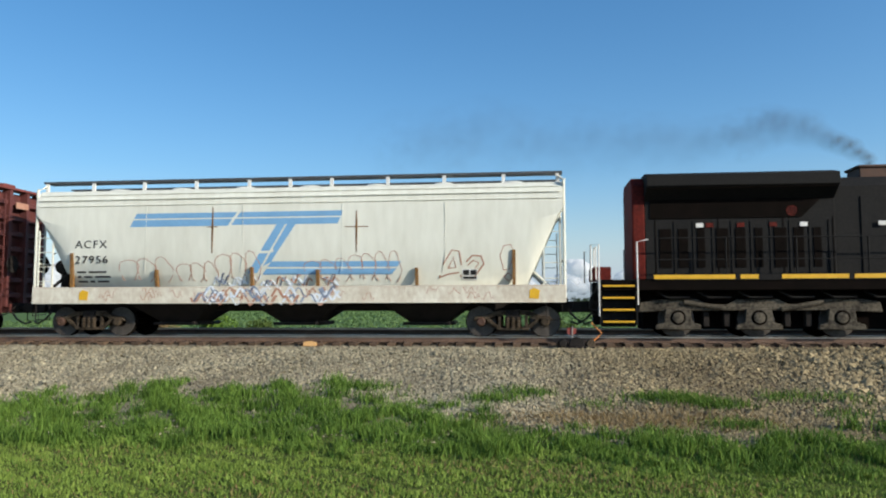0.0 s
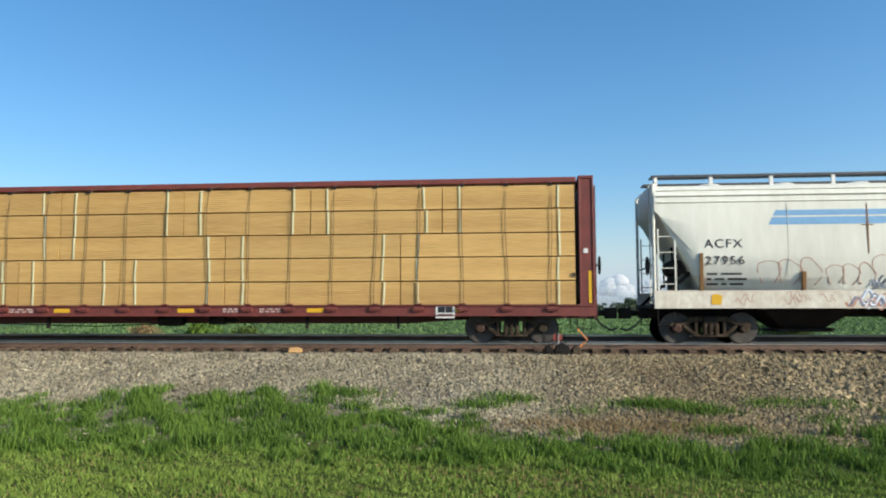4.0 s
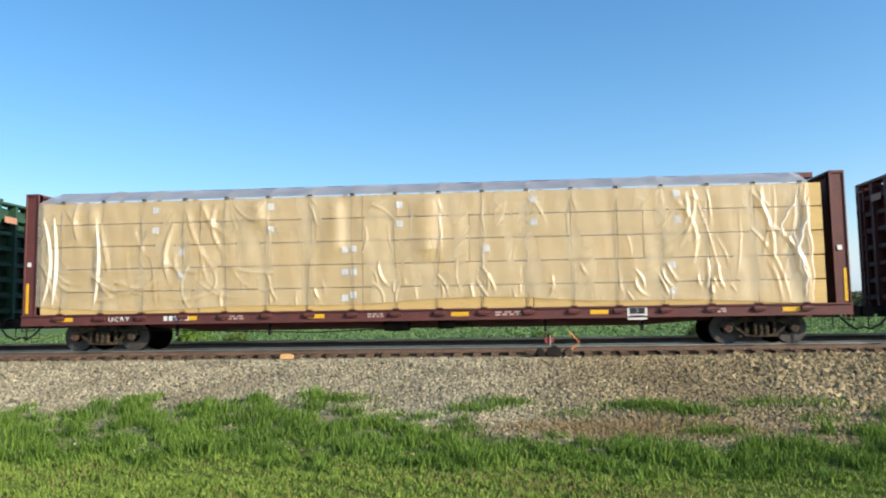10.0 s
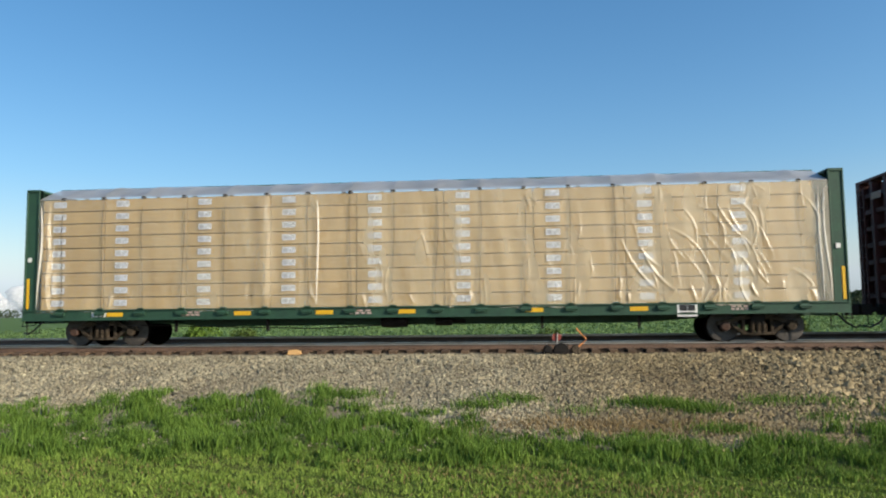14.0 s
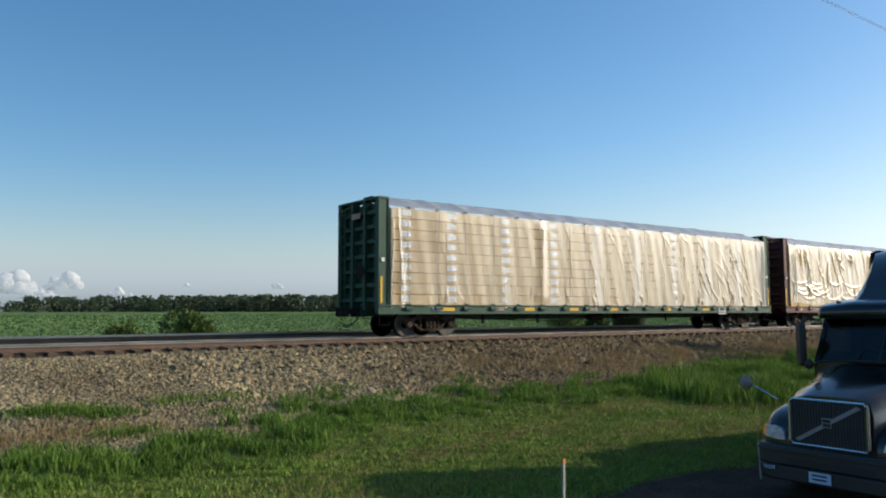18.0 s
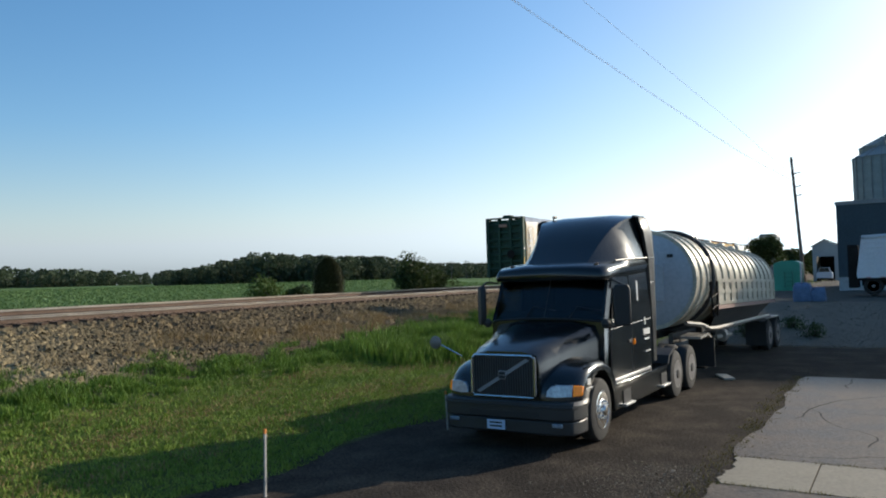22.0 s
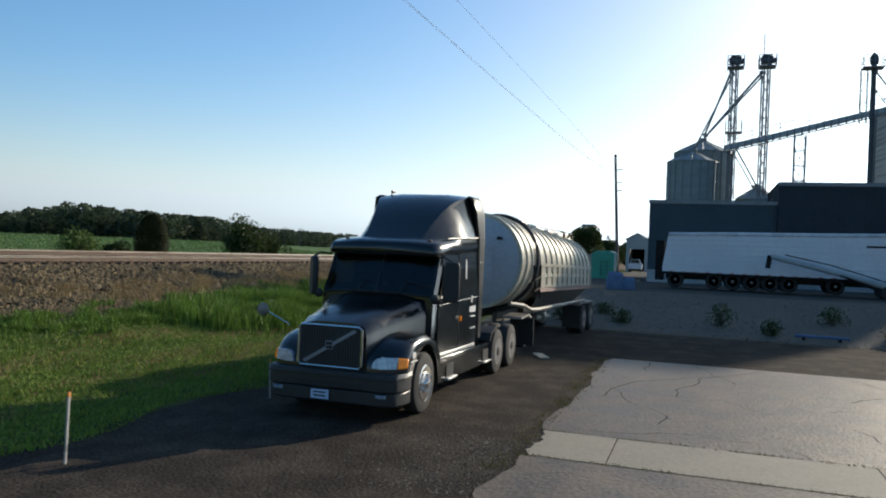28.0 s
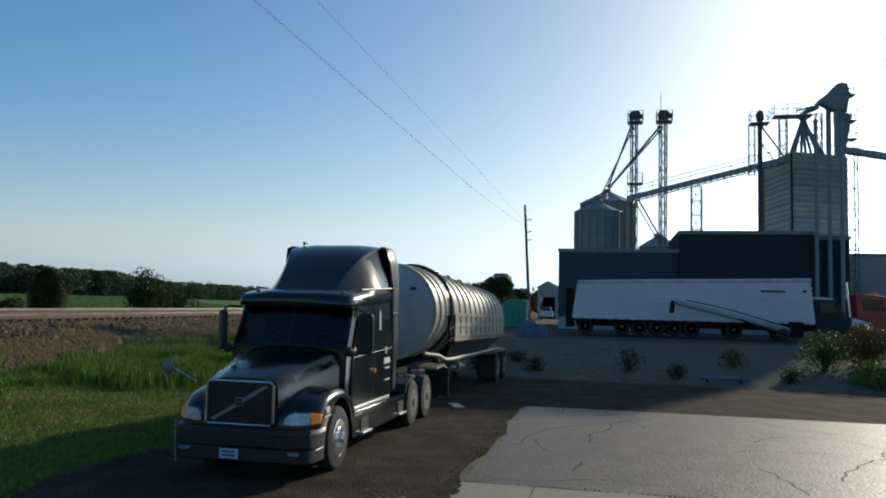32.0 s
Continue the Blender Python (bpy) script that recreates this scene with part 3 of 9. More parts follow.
def flat_car(name, label, u, paint, dark, brake_end, xp=7.69, strips=(), stencils=()):
    """A centre-beam flat car without its load."""
    car = on_track(name, label, "freight car", u)
    for s in (-1, 1):
        m = Mesh().prism([(s * 1.36 + a, z) for a, z in ((-0.09, 0.78), (0.09, 0.78), (0.09, 0.815), (0.06, 0.815), (0.06, 1.06), (0.10, 1.06), (0.10, 1.10), (-0.10, 1.10), (-0.10, 1.06), (-0.06, 1.06), (-0.06, 0.815), (-0.09, 0.815))], -HALF, HALF, "x")
        part("side_sill", m, paint, car)
        for i in range(18):
            x = -10.7 + i * 1.2588
            m = Mesh().box(x - 0.13, x + 0.13, s * 1.36 - 0.13, s * 1.36 + 0.13, 0.92, 1.03)
            m.lathe([(0.055, -0.16), (0.055, 0.16)], (x, s * 1.45, 0.98), "x", 10)
            m.box(x - 0.09, x + 0.09, s * 1.40 - 0.06, s * 1.40 + 0.06, 1.02, 1.14)
            part("cable_winch", m, paint, car)
        for x in strips:
            part("sill_reflector", Mesh().box(x - 0.25, x + 0.25, s * 1.422 - 0.004, s * 1.422 + 0.004, 0.89, 1.01), M_YELLOW, car, "yellow reflective strip")
        for x, w in stencils:
            m = Mesh()
            for z0, z1, bits in ((0.965, 1.01, 3), (0.89, 0.945, 4)):
                for k in range(bits):
                    m.box(x + w * (k / bits - 0.5), x + w * ((k + 0.68) / bits - 0.5), s * 1.424 - 0.003, s * 1.424 + 0.003, z0, z1)
            part("stencil_lines", m, M_STENCIL, car, "small worn stencil lines")
    part("deck", Mesh().box(-HALF + 0.4, HALF - 0.4, -1.3, 1.3, 1.0, 1.09), dark, car)
    part("centre_sill", Mesh().prism([(-HALF, 0.72), (-8, 0.66), (-6.5, 0.56), (6.5, 0.56), (8, 0.66), (HALF, 0.72), (HALF, 1.0), (-HALF, 1.0)], -0.3, 0.3), dark, car)
    part("centre_beam_chord", Mesh().box(-HALF + 0.4, HALF - 0.4, -0.28, 0.28, 4.77, 4.93), paint, car, bevel=0.012)
    for i in range(19):
        x = -10.8 + i * 1.2
        part("centre_post", Mesh().box(x - 0.05, x + 0.05, -0.07, 0.07, 1.09, 4.78), dark, car)
    for x in (-7.2, -4.4, 3.6, 6.3):
        part("hanger", Mesh().box(x - 0.035, x + 0.035, -1.2, -1.1, 0.42, 0.84), M_STEEL, car)
    part("brake_rod", Mesh().tube([(-8.4, -0.9, 0.62), (-3.0, -0.9, 0.48), (0.0, -0.8, 0.60)], 0.018, 6), M_STEEL, car)
    m = Mesh().lathe([(0.0, -0.42), (0.17, -0.38), (0.19, 0), (0.17, 0.38), (0.0, 0.42)], (-0.7, -0.75, 0.66), "x", 14)
    part("air_reservoir", m, M_STEEL, car)
    part("brake_cylinder", Mesh().lathe([(0.0, -0.3), (0.13, -0.28), (0.13, 0.2), (0.05, 0.22), (0.05, 0.6)], (0.8, -0.8, 0.66), "x", 12), M_STEEL, car)
    part("placard", Mesh().box(xp - 0.27, xp + 0.27, -1.435, -1.423, 0.72, 1.09), M_WHITE, car, "white placard with black panels")
    for x0, x1, z0, z1 in ((-0.21, -0.01, 0.88, 1.04), (0.01, 0.21, 0.88, 1.04), (-0.21, 0.21, 0.78, 0.84)):
        part("placard_bar", Mesh().box(xp + x0, xp + x1, -1.441, -1.436, z0, z1), M_BLACK, car)
    for d in (-1, 1):
        bulkhead(car, d, paint, dark)
        bogie(car, d * (HALF - 2.35))
        coupler(car, d * (HALF - 0.1), d)
        for y in (-1.3, 1.3):
            part("sill_step", Mesh().tube([(d * (HALF - 0.1), y, 0.84), (d * (HALF - 0.1), y, 0.42), (d * (HALF - 0.5), y, 0.42), (d * (HALF - 0.5), y, 0.84)], 0.018, 6), M_STEEL, car)
    if brake_end:
        handwheel(car, brake_end * (HALF + 0.22), -0.55, 2.25, brake_end)
    return car


def load(car, material, rows, lengths, seed, straps=True, labels="", sides=(-1, 1), top=4.54, cuts_by_row=None):
    """Stacked bundles of lumber on both sides of the beam, each a part; straps round them, cables over them."""
    rnd = random.Random(seed)
    h = (top - 1.11) / rows
    for s in sides:
        pair = None
        for r in range(rows):
            if r % 2 == 0 or pair is None or labels == "grid":
                cuts, x = [], -HALF + 0.55
                order = lengths[:]
                if labels != "grid":
                    rnd.shuffle(order)
                for w in order:
                    cuts.append((x, x + w))
                    x += w
                pair = cuts
            if cuts_by_row:
                ends = [-HALF + 0.55, *cuts_by_row[r], HALF - 0.52]
                pair = list(zip(ends, ends[1:]))
            for a, b in pair:
                b = min(b, HALF - 0.52)
                if b - a < 0.3:
                    continue
                dy = rnd.uniform(-0.012, 0.012)
                z0, z1 = 1.11 + r * h, 1.11 + (r + 1) * h - 0.035
                m = Mesh()
                y0, y1 = s * (1.385 + dy), s * 0.3
                if material is M_LUMBER:
                    k, outline = 11, [(y1, z1), (y1, z0)]
                    for i in range(k):              # plank edges with open joints between them
                        e, za, zb = rnd.uniform(0, 0.014), z0 + (z1 - z0) * i / k, z0 + (z1 - z0) * (i + 1) / k
                        outline += [(y0 - s * (e + 0.02), za), (y0 - s * e, za + 0.005), (y0 - s * e, zb - 0.004), (y0 - s * (e + 0.02), zb - 0.001)]
                    m.prism(outline, a + 0.015, b - 0.015, "x")
                else:
                    m.box(a + 0.012, b - 0.012, min(y0, y1), max(y0, y1), z0, z1)
                part("timber_block", m, material, car, smooth=0)
                if s > 0:
                    continue
                if straps:
                    for q in (min(0.3, 0.5 / (b - a)), 1 - min(0.3, 0.5 / (b - a))):
                        xs_ = a + (b - a) * q + rnd.uniform(-0.05, 0.05)
                        t = rnd.uniform(-0.03, 0.03)
                        part("strap", Mesh().prism([(xs_, z0), (xs_ + 0.045, z0), (xs_ + 0.045 + t, z1), (xs_ + t, z1)], -1.412, -1.404), M_STRAP, car)
                if labels == "grid" and b - a > 1:
                    xs_ = a + 0.35
                    part("paper_label", Mesh().box(xs_, xs_ + 0.40, -1.409, -1.403, z0 + 0.10, z1 - 0.06), M_LABEL, car, "white printed paper label")
                    m = Mesh().box(xs_ + 0.03, xs_ + 0.17, -1.4115, -1.409, z0 + 0.13, z1 - 0.09).box(xs_ + 0.22, xs_ + 0.27, -1.4115, -1.409, z0 + 0.12, z1 - 0.13)
                    part("label_print", m.box(xs_ + 0.29, xs_ + 0.37, -1.4115, -1.409, z0 + 0.18, z1 - 0.08), M_PRINT, car)
                if straps and rnd.random() < 0.25:
                    part("end_wedge", Mesh().box(b - 0.1, b - 0.02, -1.425, -1.40, z0 + 0.08, z0 + 0.2), M_CABLE, car)
    if labels == "pairs":
        for xs_, rows_ in ((-7.9, (4, 3)), (-7.1, (2, 1)), (-4.4, (4, 3)), (-2.2, (2, 1, 0)), (-1.95, (2, 1, 0)), (-0.6, (4, 3)), (1.9, (2,)), (3.25, (4, 3)), (7.25, (4, 3)), (7.05, (1, 0))):
            for r in rows_:
                z0 = 1.11 + r * h + 0.24 + 0.12 * rnd.random()
                part("paper_label", Mesh().box(xs_, xs_ + 0.19, -1.412, -1.406, z0, z0 + 0.19), M_LABEL, car, "small white paper label")
    for i in range(18):
        x = -10.7 + i * 1.2588
        pts, sway = [(x, -0.26, 4.88), (x, -1.36, top + 0.02)], rnd.uniform(-0.06, 0.06)
        for k in range(1, 7):
            pts.append((x + sway * math.sin(k * 0.9), -1.425, top - 0.02 - k * (top - 1.12) / 6))
        part("tie_down_cable", Mesh().tube(pts, 0.009, 5), M_CABLE, car)
        part("corner_protector", Mesh().box(x - 0.06, x + 0.06, -1.42, -1.30, top - 0.05, top + 0.03), M_STEEL, car)


def film_material(name, thin, thick, tint, lean=0.0):
    """Thin clear polythene: mostly see-through, glossy; lean makes it milkier towards the +x end."""
    m = bpy.data.materials.new(name)
    m.use_nodes = True
    n, l = m.node_tree.nodes, m.node_tree.links
    b, o = n["Principled BSDF"], n["Material Output"]
    b.inputs["Base Color"].default_value = (*tint, 1)
    b.inputs["Roughness"].default_value = 0.6
    b.inputs["Specular IOR Level"].default_value = 0.2
    tc, nz, sep, ad = n.new("ShaderNodeTexCoord"), n.new("ShaderNodeTexNoise"), n.new("ShaderNodeSeparateXYZ"), n.new("ShaderNodeMath")
    mp = n.new("ShaderNodeMapping")
    mp.inputs["Scale"].default_value = (1.3, 1, 0.5)
    l.new(tc.outputs["Object"], mp.inputs[0])
    l.new(tc.outputs["Object"], sep.inputs[0])
    l.new(mp.outputs[0], nz.inputs["Vector"])
    nz.inputs["Scale"].default_value, nz.inputs["Detail"].default_value = 1.1, 5
    ad.operation = "MULTIPLY_ADD"
    l.new(sep.outputs["X"], ad.inputs[0])
    ad.inputs[1].default_value = lean
    l.new(nz.outputs[0], ad.inputs[2])
    r = n.new("ShaderNodeMapRange")
    r.inputs[1].default_value, r.inputs[2].default_value = 0.3, 0.75
    r.inputs[3].default_value, r.inputs[4].default_value = thin, thick
    l.new(ad.outputs[0], r.inputs[0])
    tr, mix = n.new("ShaderNodeBsdfTransparent"), n.new("ShaderNodeMixShader")
    l.new(r.outputs[0], mix.inputs[0])
    l.new(tr.outputs[0], mix.inputs[1])
    l.new(b.outputs[0], mix.inputs[2])
    gloss, fr, pw, sc, over = [n.new("ShaderNode" + k) for k in ("BsdfGlossy", "LayerWeight", "Math", "Math", "MixShader")]
    gloss.inputs["Roughness"].default_value = 0.5
    fr.inputs["Blend"].default_value = 0.5
    pw.operation, sc.operation = "POWER", "MULTIPLY_ADD"
    pw.inputs[1].default_value, sc.inputs[1].default_value, sc.inputs[2].default_value = 2.0, 0.6, 0.08
    l.new(fr.outputs["Facing"], pw.inputs[0])
    l.new(pw.outputs[0], sc.inputs[0])
    l.new(sc.outputs[0], over.inputs[0])
    l.new(mix.outputs[0], over.inputs[1])
    l.new(gloss.outputs[0], over.inputs[2])
    l.new(over.outputs[0], o.inputs[0])
    return m


M_FILM = film_material("milky_polythene", 0.12, 0.34, (0.97, 0.83, 0.55))
M_FILM_CLEAR = film_material("clear_polythene", 0.06, 0.30, (0.97, 0.86, 0.60), 0.011)
M_FILM_TOP = film_material("grey_polythene_over_the_top", 0.35, 0.7, (0.55, 0.53, 0.49))
M_FOLD = film_material("bunched_polythene", 0.25, 0.55, (0.92, 0.86, 0.74))


def film(car, x0, x1, hem, wrinkles, bulges, top, material, label="clear plastic sheet draped over the load"):
    """A draped plastic sheet: over the top, down the near face, with narrow wrinkles, pillows of air and a wavy hem."""
    nx_, nz_ = 960, 84
    xs_ = np.linspace(x0, x1, nx_)
    q = np.linspace(0, 1, nz_)[:, None]
    zz = (top - 0.02) + (hem(xs_)[None, :] - top + 0.02) * q
    xx = np.repeat(xs_[None, :], nz_, 0)
    out = 0.008 * np.sin(xx * 4.99 + 2.0) + 0.005 * np.sin(xx * 11 + zz * 2.0) + 0.008
    for cx, cz, ang, ln, wd, am, curv in wrinkles:
        i0, i1 = np.searchsorted(xs_, (cx - ln - 0.5, cx + ln + 0.5))
        dx, dz = xx[:, i0:i1] - cx, zz[:, i0:i1] - cz
        s = dx * math.cos(ang) + dz * math.sin(ang)
        k = -dx * math.sin(ang) + dz * math.cos(ang) - curv * s * s
        out[:, i0:i1] += am * np.exp(-(k / wd) ** 2 - (s / ln) ** 4)
    for cx, half, low, am in bulges:
        out += am * np.exp(-((xx - cx) / half) ** 2) * np.clip((zz - low) / 0.5, 0, 1) ** 2
    out *= np.clip(q * 9, 0, 1)
    y = -1.432 - np.maximum(out, -0.003)
    v = np.stack([xx, y, zz], -1).reshape(-1, 3)
    k = (np.arange(nz_ - 1)[:, None] * nx_ + np.arange(nx_ - 1)[None, :]).ravel()
    me = bulk("plastic_sheet", v, np.stack([k, k + nx_, k + nx_ + 1, k + 1], 1), material)
    me.shade_smooth()
    sheet = part("plastic_sheet", me, material, car, label)
    # from the beam out over the top, tented over the cables and torn into small ridges
    q = np.linspace(0, 1, 12)[:, None]
    tent = np.abs(np.sin((xs_ + 10.7) * math.pi / 1.2588))[None, :]
    ridge = (np.sin(xs_ * 3.1) + np.sin(xs_ * 7.3 + 1.3) * np.sin(xs_ * 1.1) + np.sin(xs_ * 0.8 + 2.2))[None, :]
    z = 4.95 - (4.97 - top) * q ** 1.5 + (0.03 - 0.05 * tent + 0.008 * ridge) * np.sin(q * math.pi) + 0.006 * ridge * (1 - q)
    v = np.stack([np.repeat(xs_[None, :], 12, 0), np.repeat(-0.1 - 1.332 * q, nx_, 1), z], -1).reshape(-1, 3)
    k = (np.arange(11)[:, None] * nx_ + np.arange(nx_ - 1)[None, :]).ravel()
    me = bulk("sheet_top", v, np.stack([k, k + nx_, k + nx_ + 1, k + 1], 1), M_FILM_TOP)
    me.shade_smooth()
    part("sheet_top", me, M_FILM_TOP, sheet, "greyish sheet stretched up to the beam")
    return sheet


def fold(sheet, path, wide, high):
    """A bunched fold standing out from the sheet along a path of (x, z), tapering to both ends."""
    rings = []
    for i, (x, z) in enumerate(path):
        w = math.sin(math.pi * (i + 0.4) / (len(path) - 0.2)) ** 0.6
        x1, z1 = path[min(i + 1, len(path) - 1)]
        x0, z0 = path[max(i - 1, 0)]
        d = math.hypot(x1 - x0, z1 - z0) or 1.0
        ax, az_ = -(z1 - z0) / d, (x1 - x0) / d
        rings.append([(x + ax * e * wide * w, -1.452 - h * high * w, z + az_ * e * wide * w) for e, h in ((-1, -0.1), (-0.45, 0.45), (-0.1, 1), (0.25, 0.55), (1, -0.1))])
    part("sheet_fold", Mesh().loft(rings, closed=False, caps=False), M_FOLD, sheet, smooth=70)


def wrinkle_set(seed, n, x, z, ang, ln, wd, steep, curv):
    """n wrinkles with each figure drawn from a range: place, angle in degrees, half length, width, height over width, bend."""
    rnd = random.Random(seed)
    got = []
    for _ in range(n):
        w = rnd.uniform(*wd)
        got.append((rnd.uniform(*x), rnd.uniform(*z), radians(rnd.uniform(*ang)), rnd.uniform(*ln), w, 1.5 * w * rnd.uniform(*steep), rnd.uniform(*curv)))
    return got


def anchor_fans(seed, x0, x1, top, each, reach):
    """Short wrinkles that fan out from where each cable bends over the edge."""
    rnd = random.Random(seed)
    got = []
    for i in range(18):
        xc = -10.7 + i * 1.2588
        if not x0 < xc < x1:
            continue
        for _ in range(each):
            a, ln = radians(rnd.uniform(-165, -15)), rnd.uniform(0.15, reach)
            w = rnd.uniform(0.018, 0.032)
            got.append((xc + ln * 0.9 * math.cos(a), top - 0.05 + ln * 0.9 * math.sin(a), a, ln * 0.8, w, w * rnd.uniform(0.5, 1.1), rnd.uniform(-0.5, 0.5)))
    return got


# red bare-lumber flat, red wrapped flat, green wrapped flat at the rear
car_a = flat_car("centre_beam_flat_car", "oxide red centre-beam flat car stacked with bare yellow lumber", -28.76, M_OXIDE, M_MAROON, 1, 7.69, (-9.05, -3.83, 0.02, 3.91, 7.9), ((-10.3, 0.4), (-5.1, 0.85), (1.4, 0.5), (2.6, 0.7)))
LOW_CUTS, TOP_CUTS = (-8.48, -5.29, -2.08, 1.16, 6.39), (-7.77, -4.02, -0.15, 3.72, 7.6)
load(car_a, M_LUMBER, 5, [], 3, cuts_by_row=(LOW_CUTS, LOW_CUTS, (-7.77, -4.02, 1.16, 6.39), TOP_CUTS, TOP_CUTS))
car_b = flat_car("centre_beam_flat_car", "maroon centre-beam flat car with lumber under glossy plastic sheet", -54.06, M_MAROON, M_MAROON, 1, 6.14, (-10.55, -6.75, -2.96, 1.2, 5.1, 10.3), ((-5.4, 0.7), (-1.2, 0.5), (2.6, 0.8), (8.3, 0.6)))
load(car_b, M_LUMBER_GOLD, 5, [4.88, 4.88, 4.88, 4.88, 3.1], 5, False, "pairs", top=4.47)
wr_b = anchor_fans(61, -11.5, 11, 4.47, 5, 0.9)
wr_b += wrinkle_set(62, 20, (-11.2, -6.0), (1.7, 4.0), (75, 125), (0.3, 1.1), (0.035, 0.075), (0.3, 0.6), (-0.7, 0.1))
wr_b += wrinkle_set(63, 20, (-10.5, -4.5), (1.45, 2.4), (-30, 25), (0.5, 1.3), (0.03, 0.06), (0.3, 0.6), (0.15, 0.6))
wr_b += wrinkle_set(64, 46, (-6.0, 6.5), (1.4, 4.0), (20, 100), (0.2, 0.7), (0.018, 0.03), (0.2, 0.6), (-0.6, 0.6))
wr_b += wrinkle_set(65, 16, (0.5, 8.5), (2.2, 4.0), (25, 50), (0.8, 2.0), (0.03, 0.05), (0.2, 0.4), (-0.1, 0.1))
wr_b += wrinkle_set(66, 44, (-7.0, 9.0), (1.35, 2.2), (80, 125), (0.12, 0.4), (0.022, 0.04), (0.5, 1.0), (-1.2, 1.2))
wr_b += wrinkle_set(67, 18, (7.6, 10.7), (1.6, 4.1), (70, 120), (0.4, 1.2), (0.025, 0.065), (0.3, 0.65), (-0.4, 0.4))
sheet_b = film(car_b, -HALF + 0.45, HALF - 0.98, lambda x: 1.30 + 0.05 * np.sin(x * 0.9) + 0.08 * np.sin(x * 0.37 + 1) - 0.1 * np.clip((x - 7) / 3, 0, 1), wr_b,
               [(-9.75, 0.16, 3.1, 0.09), (-4.65, 0.30, 3.3, 0.13), (-2.35, 0.24, 2.4, 0.11), (0.35, 0.32, 2.3, 0.15)], 4.47, M_FILM)
car_g = flat_car("centre_beam_flat_car", "green centre-beam flat car with paper-wrapped lumber under plastic sheet", -79.36, M_GREEN, M_GREEN, -1, 7.57, (-8.98, -5.08, -2.64, -0.24, 3.38, 6.27), ((-6.63, 0.6), (-1.56, 0.7), (9.0, 0.5)))
load(car_g, M_LUMBER_PALE, 9, [1.975] + [2.556] * 8, 7, False, "grid", top=4.45)
wr_g = anchor_fans(71, -11.5, 11.5, 4.45, 3, 0.6)
wr_g += wrinkle_set(72, 18, (-10.5, -5.0), (1.4, 4.0), (75, 120), (0.2, 0.6), (0.018, 0.03), (0.2, 0.5), (-0.5, 0.5))
wr_g += wrinkle_set(73, 34, (-3.4, 6.0), (1.3, 3.4), (82, 122), (0.2, 0.75), (0.014, 0.026), (0.4, 0.9), (-0.6, 0.6))
wr_g += wrinkle_set(74, 36, (5.5, 11.2), (1.3, 3.6), (95, 135), (0.25, 0.9), (0.015, 0.03), (0.45, 1.0), (-0.5, 0.7))
wr_g += wrinkle_set(75, 30, (-11.3, 11.2), (1.2, 1.6), (50, 130), (0.1, 0.3), (0.025, 0.045), (0.5, 1.0), (-1, 1))
wr_g += wrinkle_set(76, 10, (-11.35, -10.9), (1.4, 4.1), (82, 98), (0.5, 1.3), (0.03, 0.05), (0.4, 0.8), (-0.2, 0.2))
sheet_g = film(car_g, -HALF + 0.45, HALF - 0.45, lambda x: 1.03 + 0.025 * np.sin(x * 1.3) + 0.02 * np.sin(x * 4.1) + 0.03 * np.abs(np.sin(x * 5.3 + np.sin(x * 2.1))) + 0.05 * np.clip(np.sin(x * 0.83 + 2.0), 0, 1) ** 4, wr_g,
               [(-4.45, 0.22, 0.9, 0.11), (-9.4, 0.3, 2.8, 0.04)], 4.45, M_FILM_CLEAR)
for x_, lean_ in ((-HALF + 0.62, 0.25), (-HALF + 0.95, 0.1), (-9.65, 0.12)):
    fold(sheet_b, [(x_ + lean_ * math.sin(k * 0.3), 4.0 - 2.6 * k / 10) for k in range(11)], 0.07, 0.05)
for x_, lean_, z0_, z1_, w_ in ((HALF - 1.05, 0.05, 4.42, 1.2, 0.05), (HALF - 1.2, -0.16, 4.0, 1.9, 0.075), (HALF - 1.3, 0.12, 3.1, 1.3, 0.06), (HALF - 1.55, -0.22, 4.35, 2.9, 0.045)):
    fold(sheet_b, [(x_ + lean_ * math.sin(k * 0.33 + x_) + 0.03 * math.sin(k * 1.7 + lean_ * 30), z0_ + (z1_ - z0_) * k / 14) for k in range(15)], w_, w_)
for x_, lean_ in ((-2.85, 0.02), (-HALF + 0.52, 0.05), (HALF - 0.55, -0.06), (HALF - 0.72, -0.03)):
    fold(sheet_g, [(x_ + lean_ * math.sin(k * 0.5), 4.2 - 3.0 * k / 10) for k in range(11)], 0.035, 0.03)

M_RUSTY = mat("thin_rust_stain", (0.50, 0.40, 0.29), (0.62, 0.56, 0.47), 0.7, 0, 30, 3, 0.05)
for car, x0, blocks in ((car_a, -7.97, (6, 0.11)), (car_a, -9.13, (4, 0.115)), (car_b, -7.5, (5, 0.16)), (car_g, -9.7, (4, 0.12))):
    for k in range(blocks[0]):                      # unreadable sill numbers as plain bars
        part("number_bar", Mesh().box(x0 + k * blocks[1], x0 + (k + 0.7) * blocks[1], -1.431, -1.4265, 0.88, 1.02), M_WHITE, car, "white painted bar")

words("UCRY", 0.19, M_WHITE, car_b, pose(-9.2, -1.428, 0.885), wide=1.2)

# ---- covered hopper ----
hopper = on_track("covered_hopper_car", "chalky white covered hopper car with blue stripes and graffiti", "freight car", -7.05)
HX0, HX1 = -8.16, 7.74


def hx(d):
    """The end of the body on side d."""
    return HX1 if d > 0 else HX0


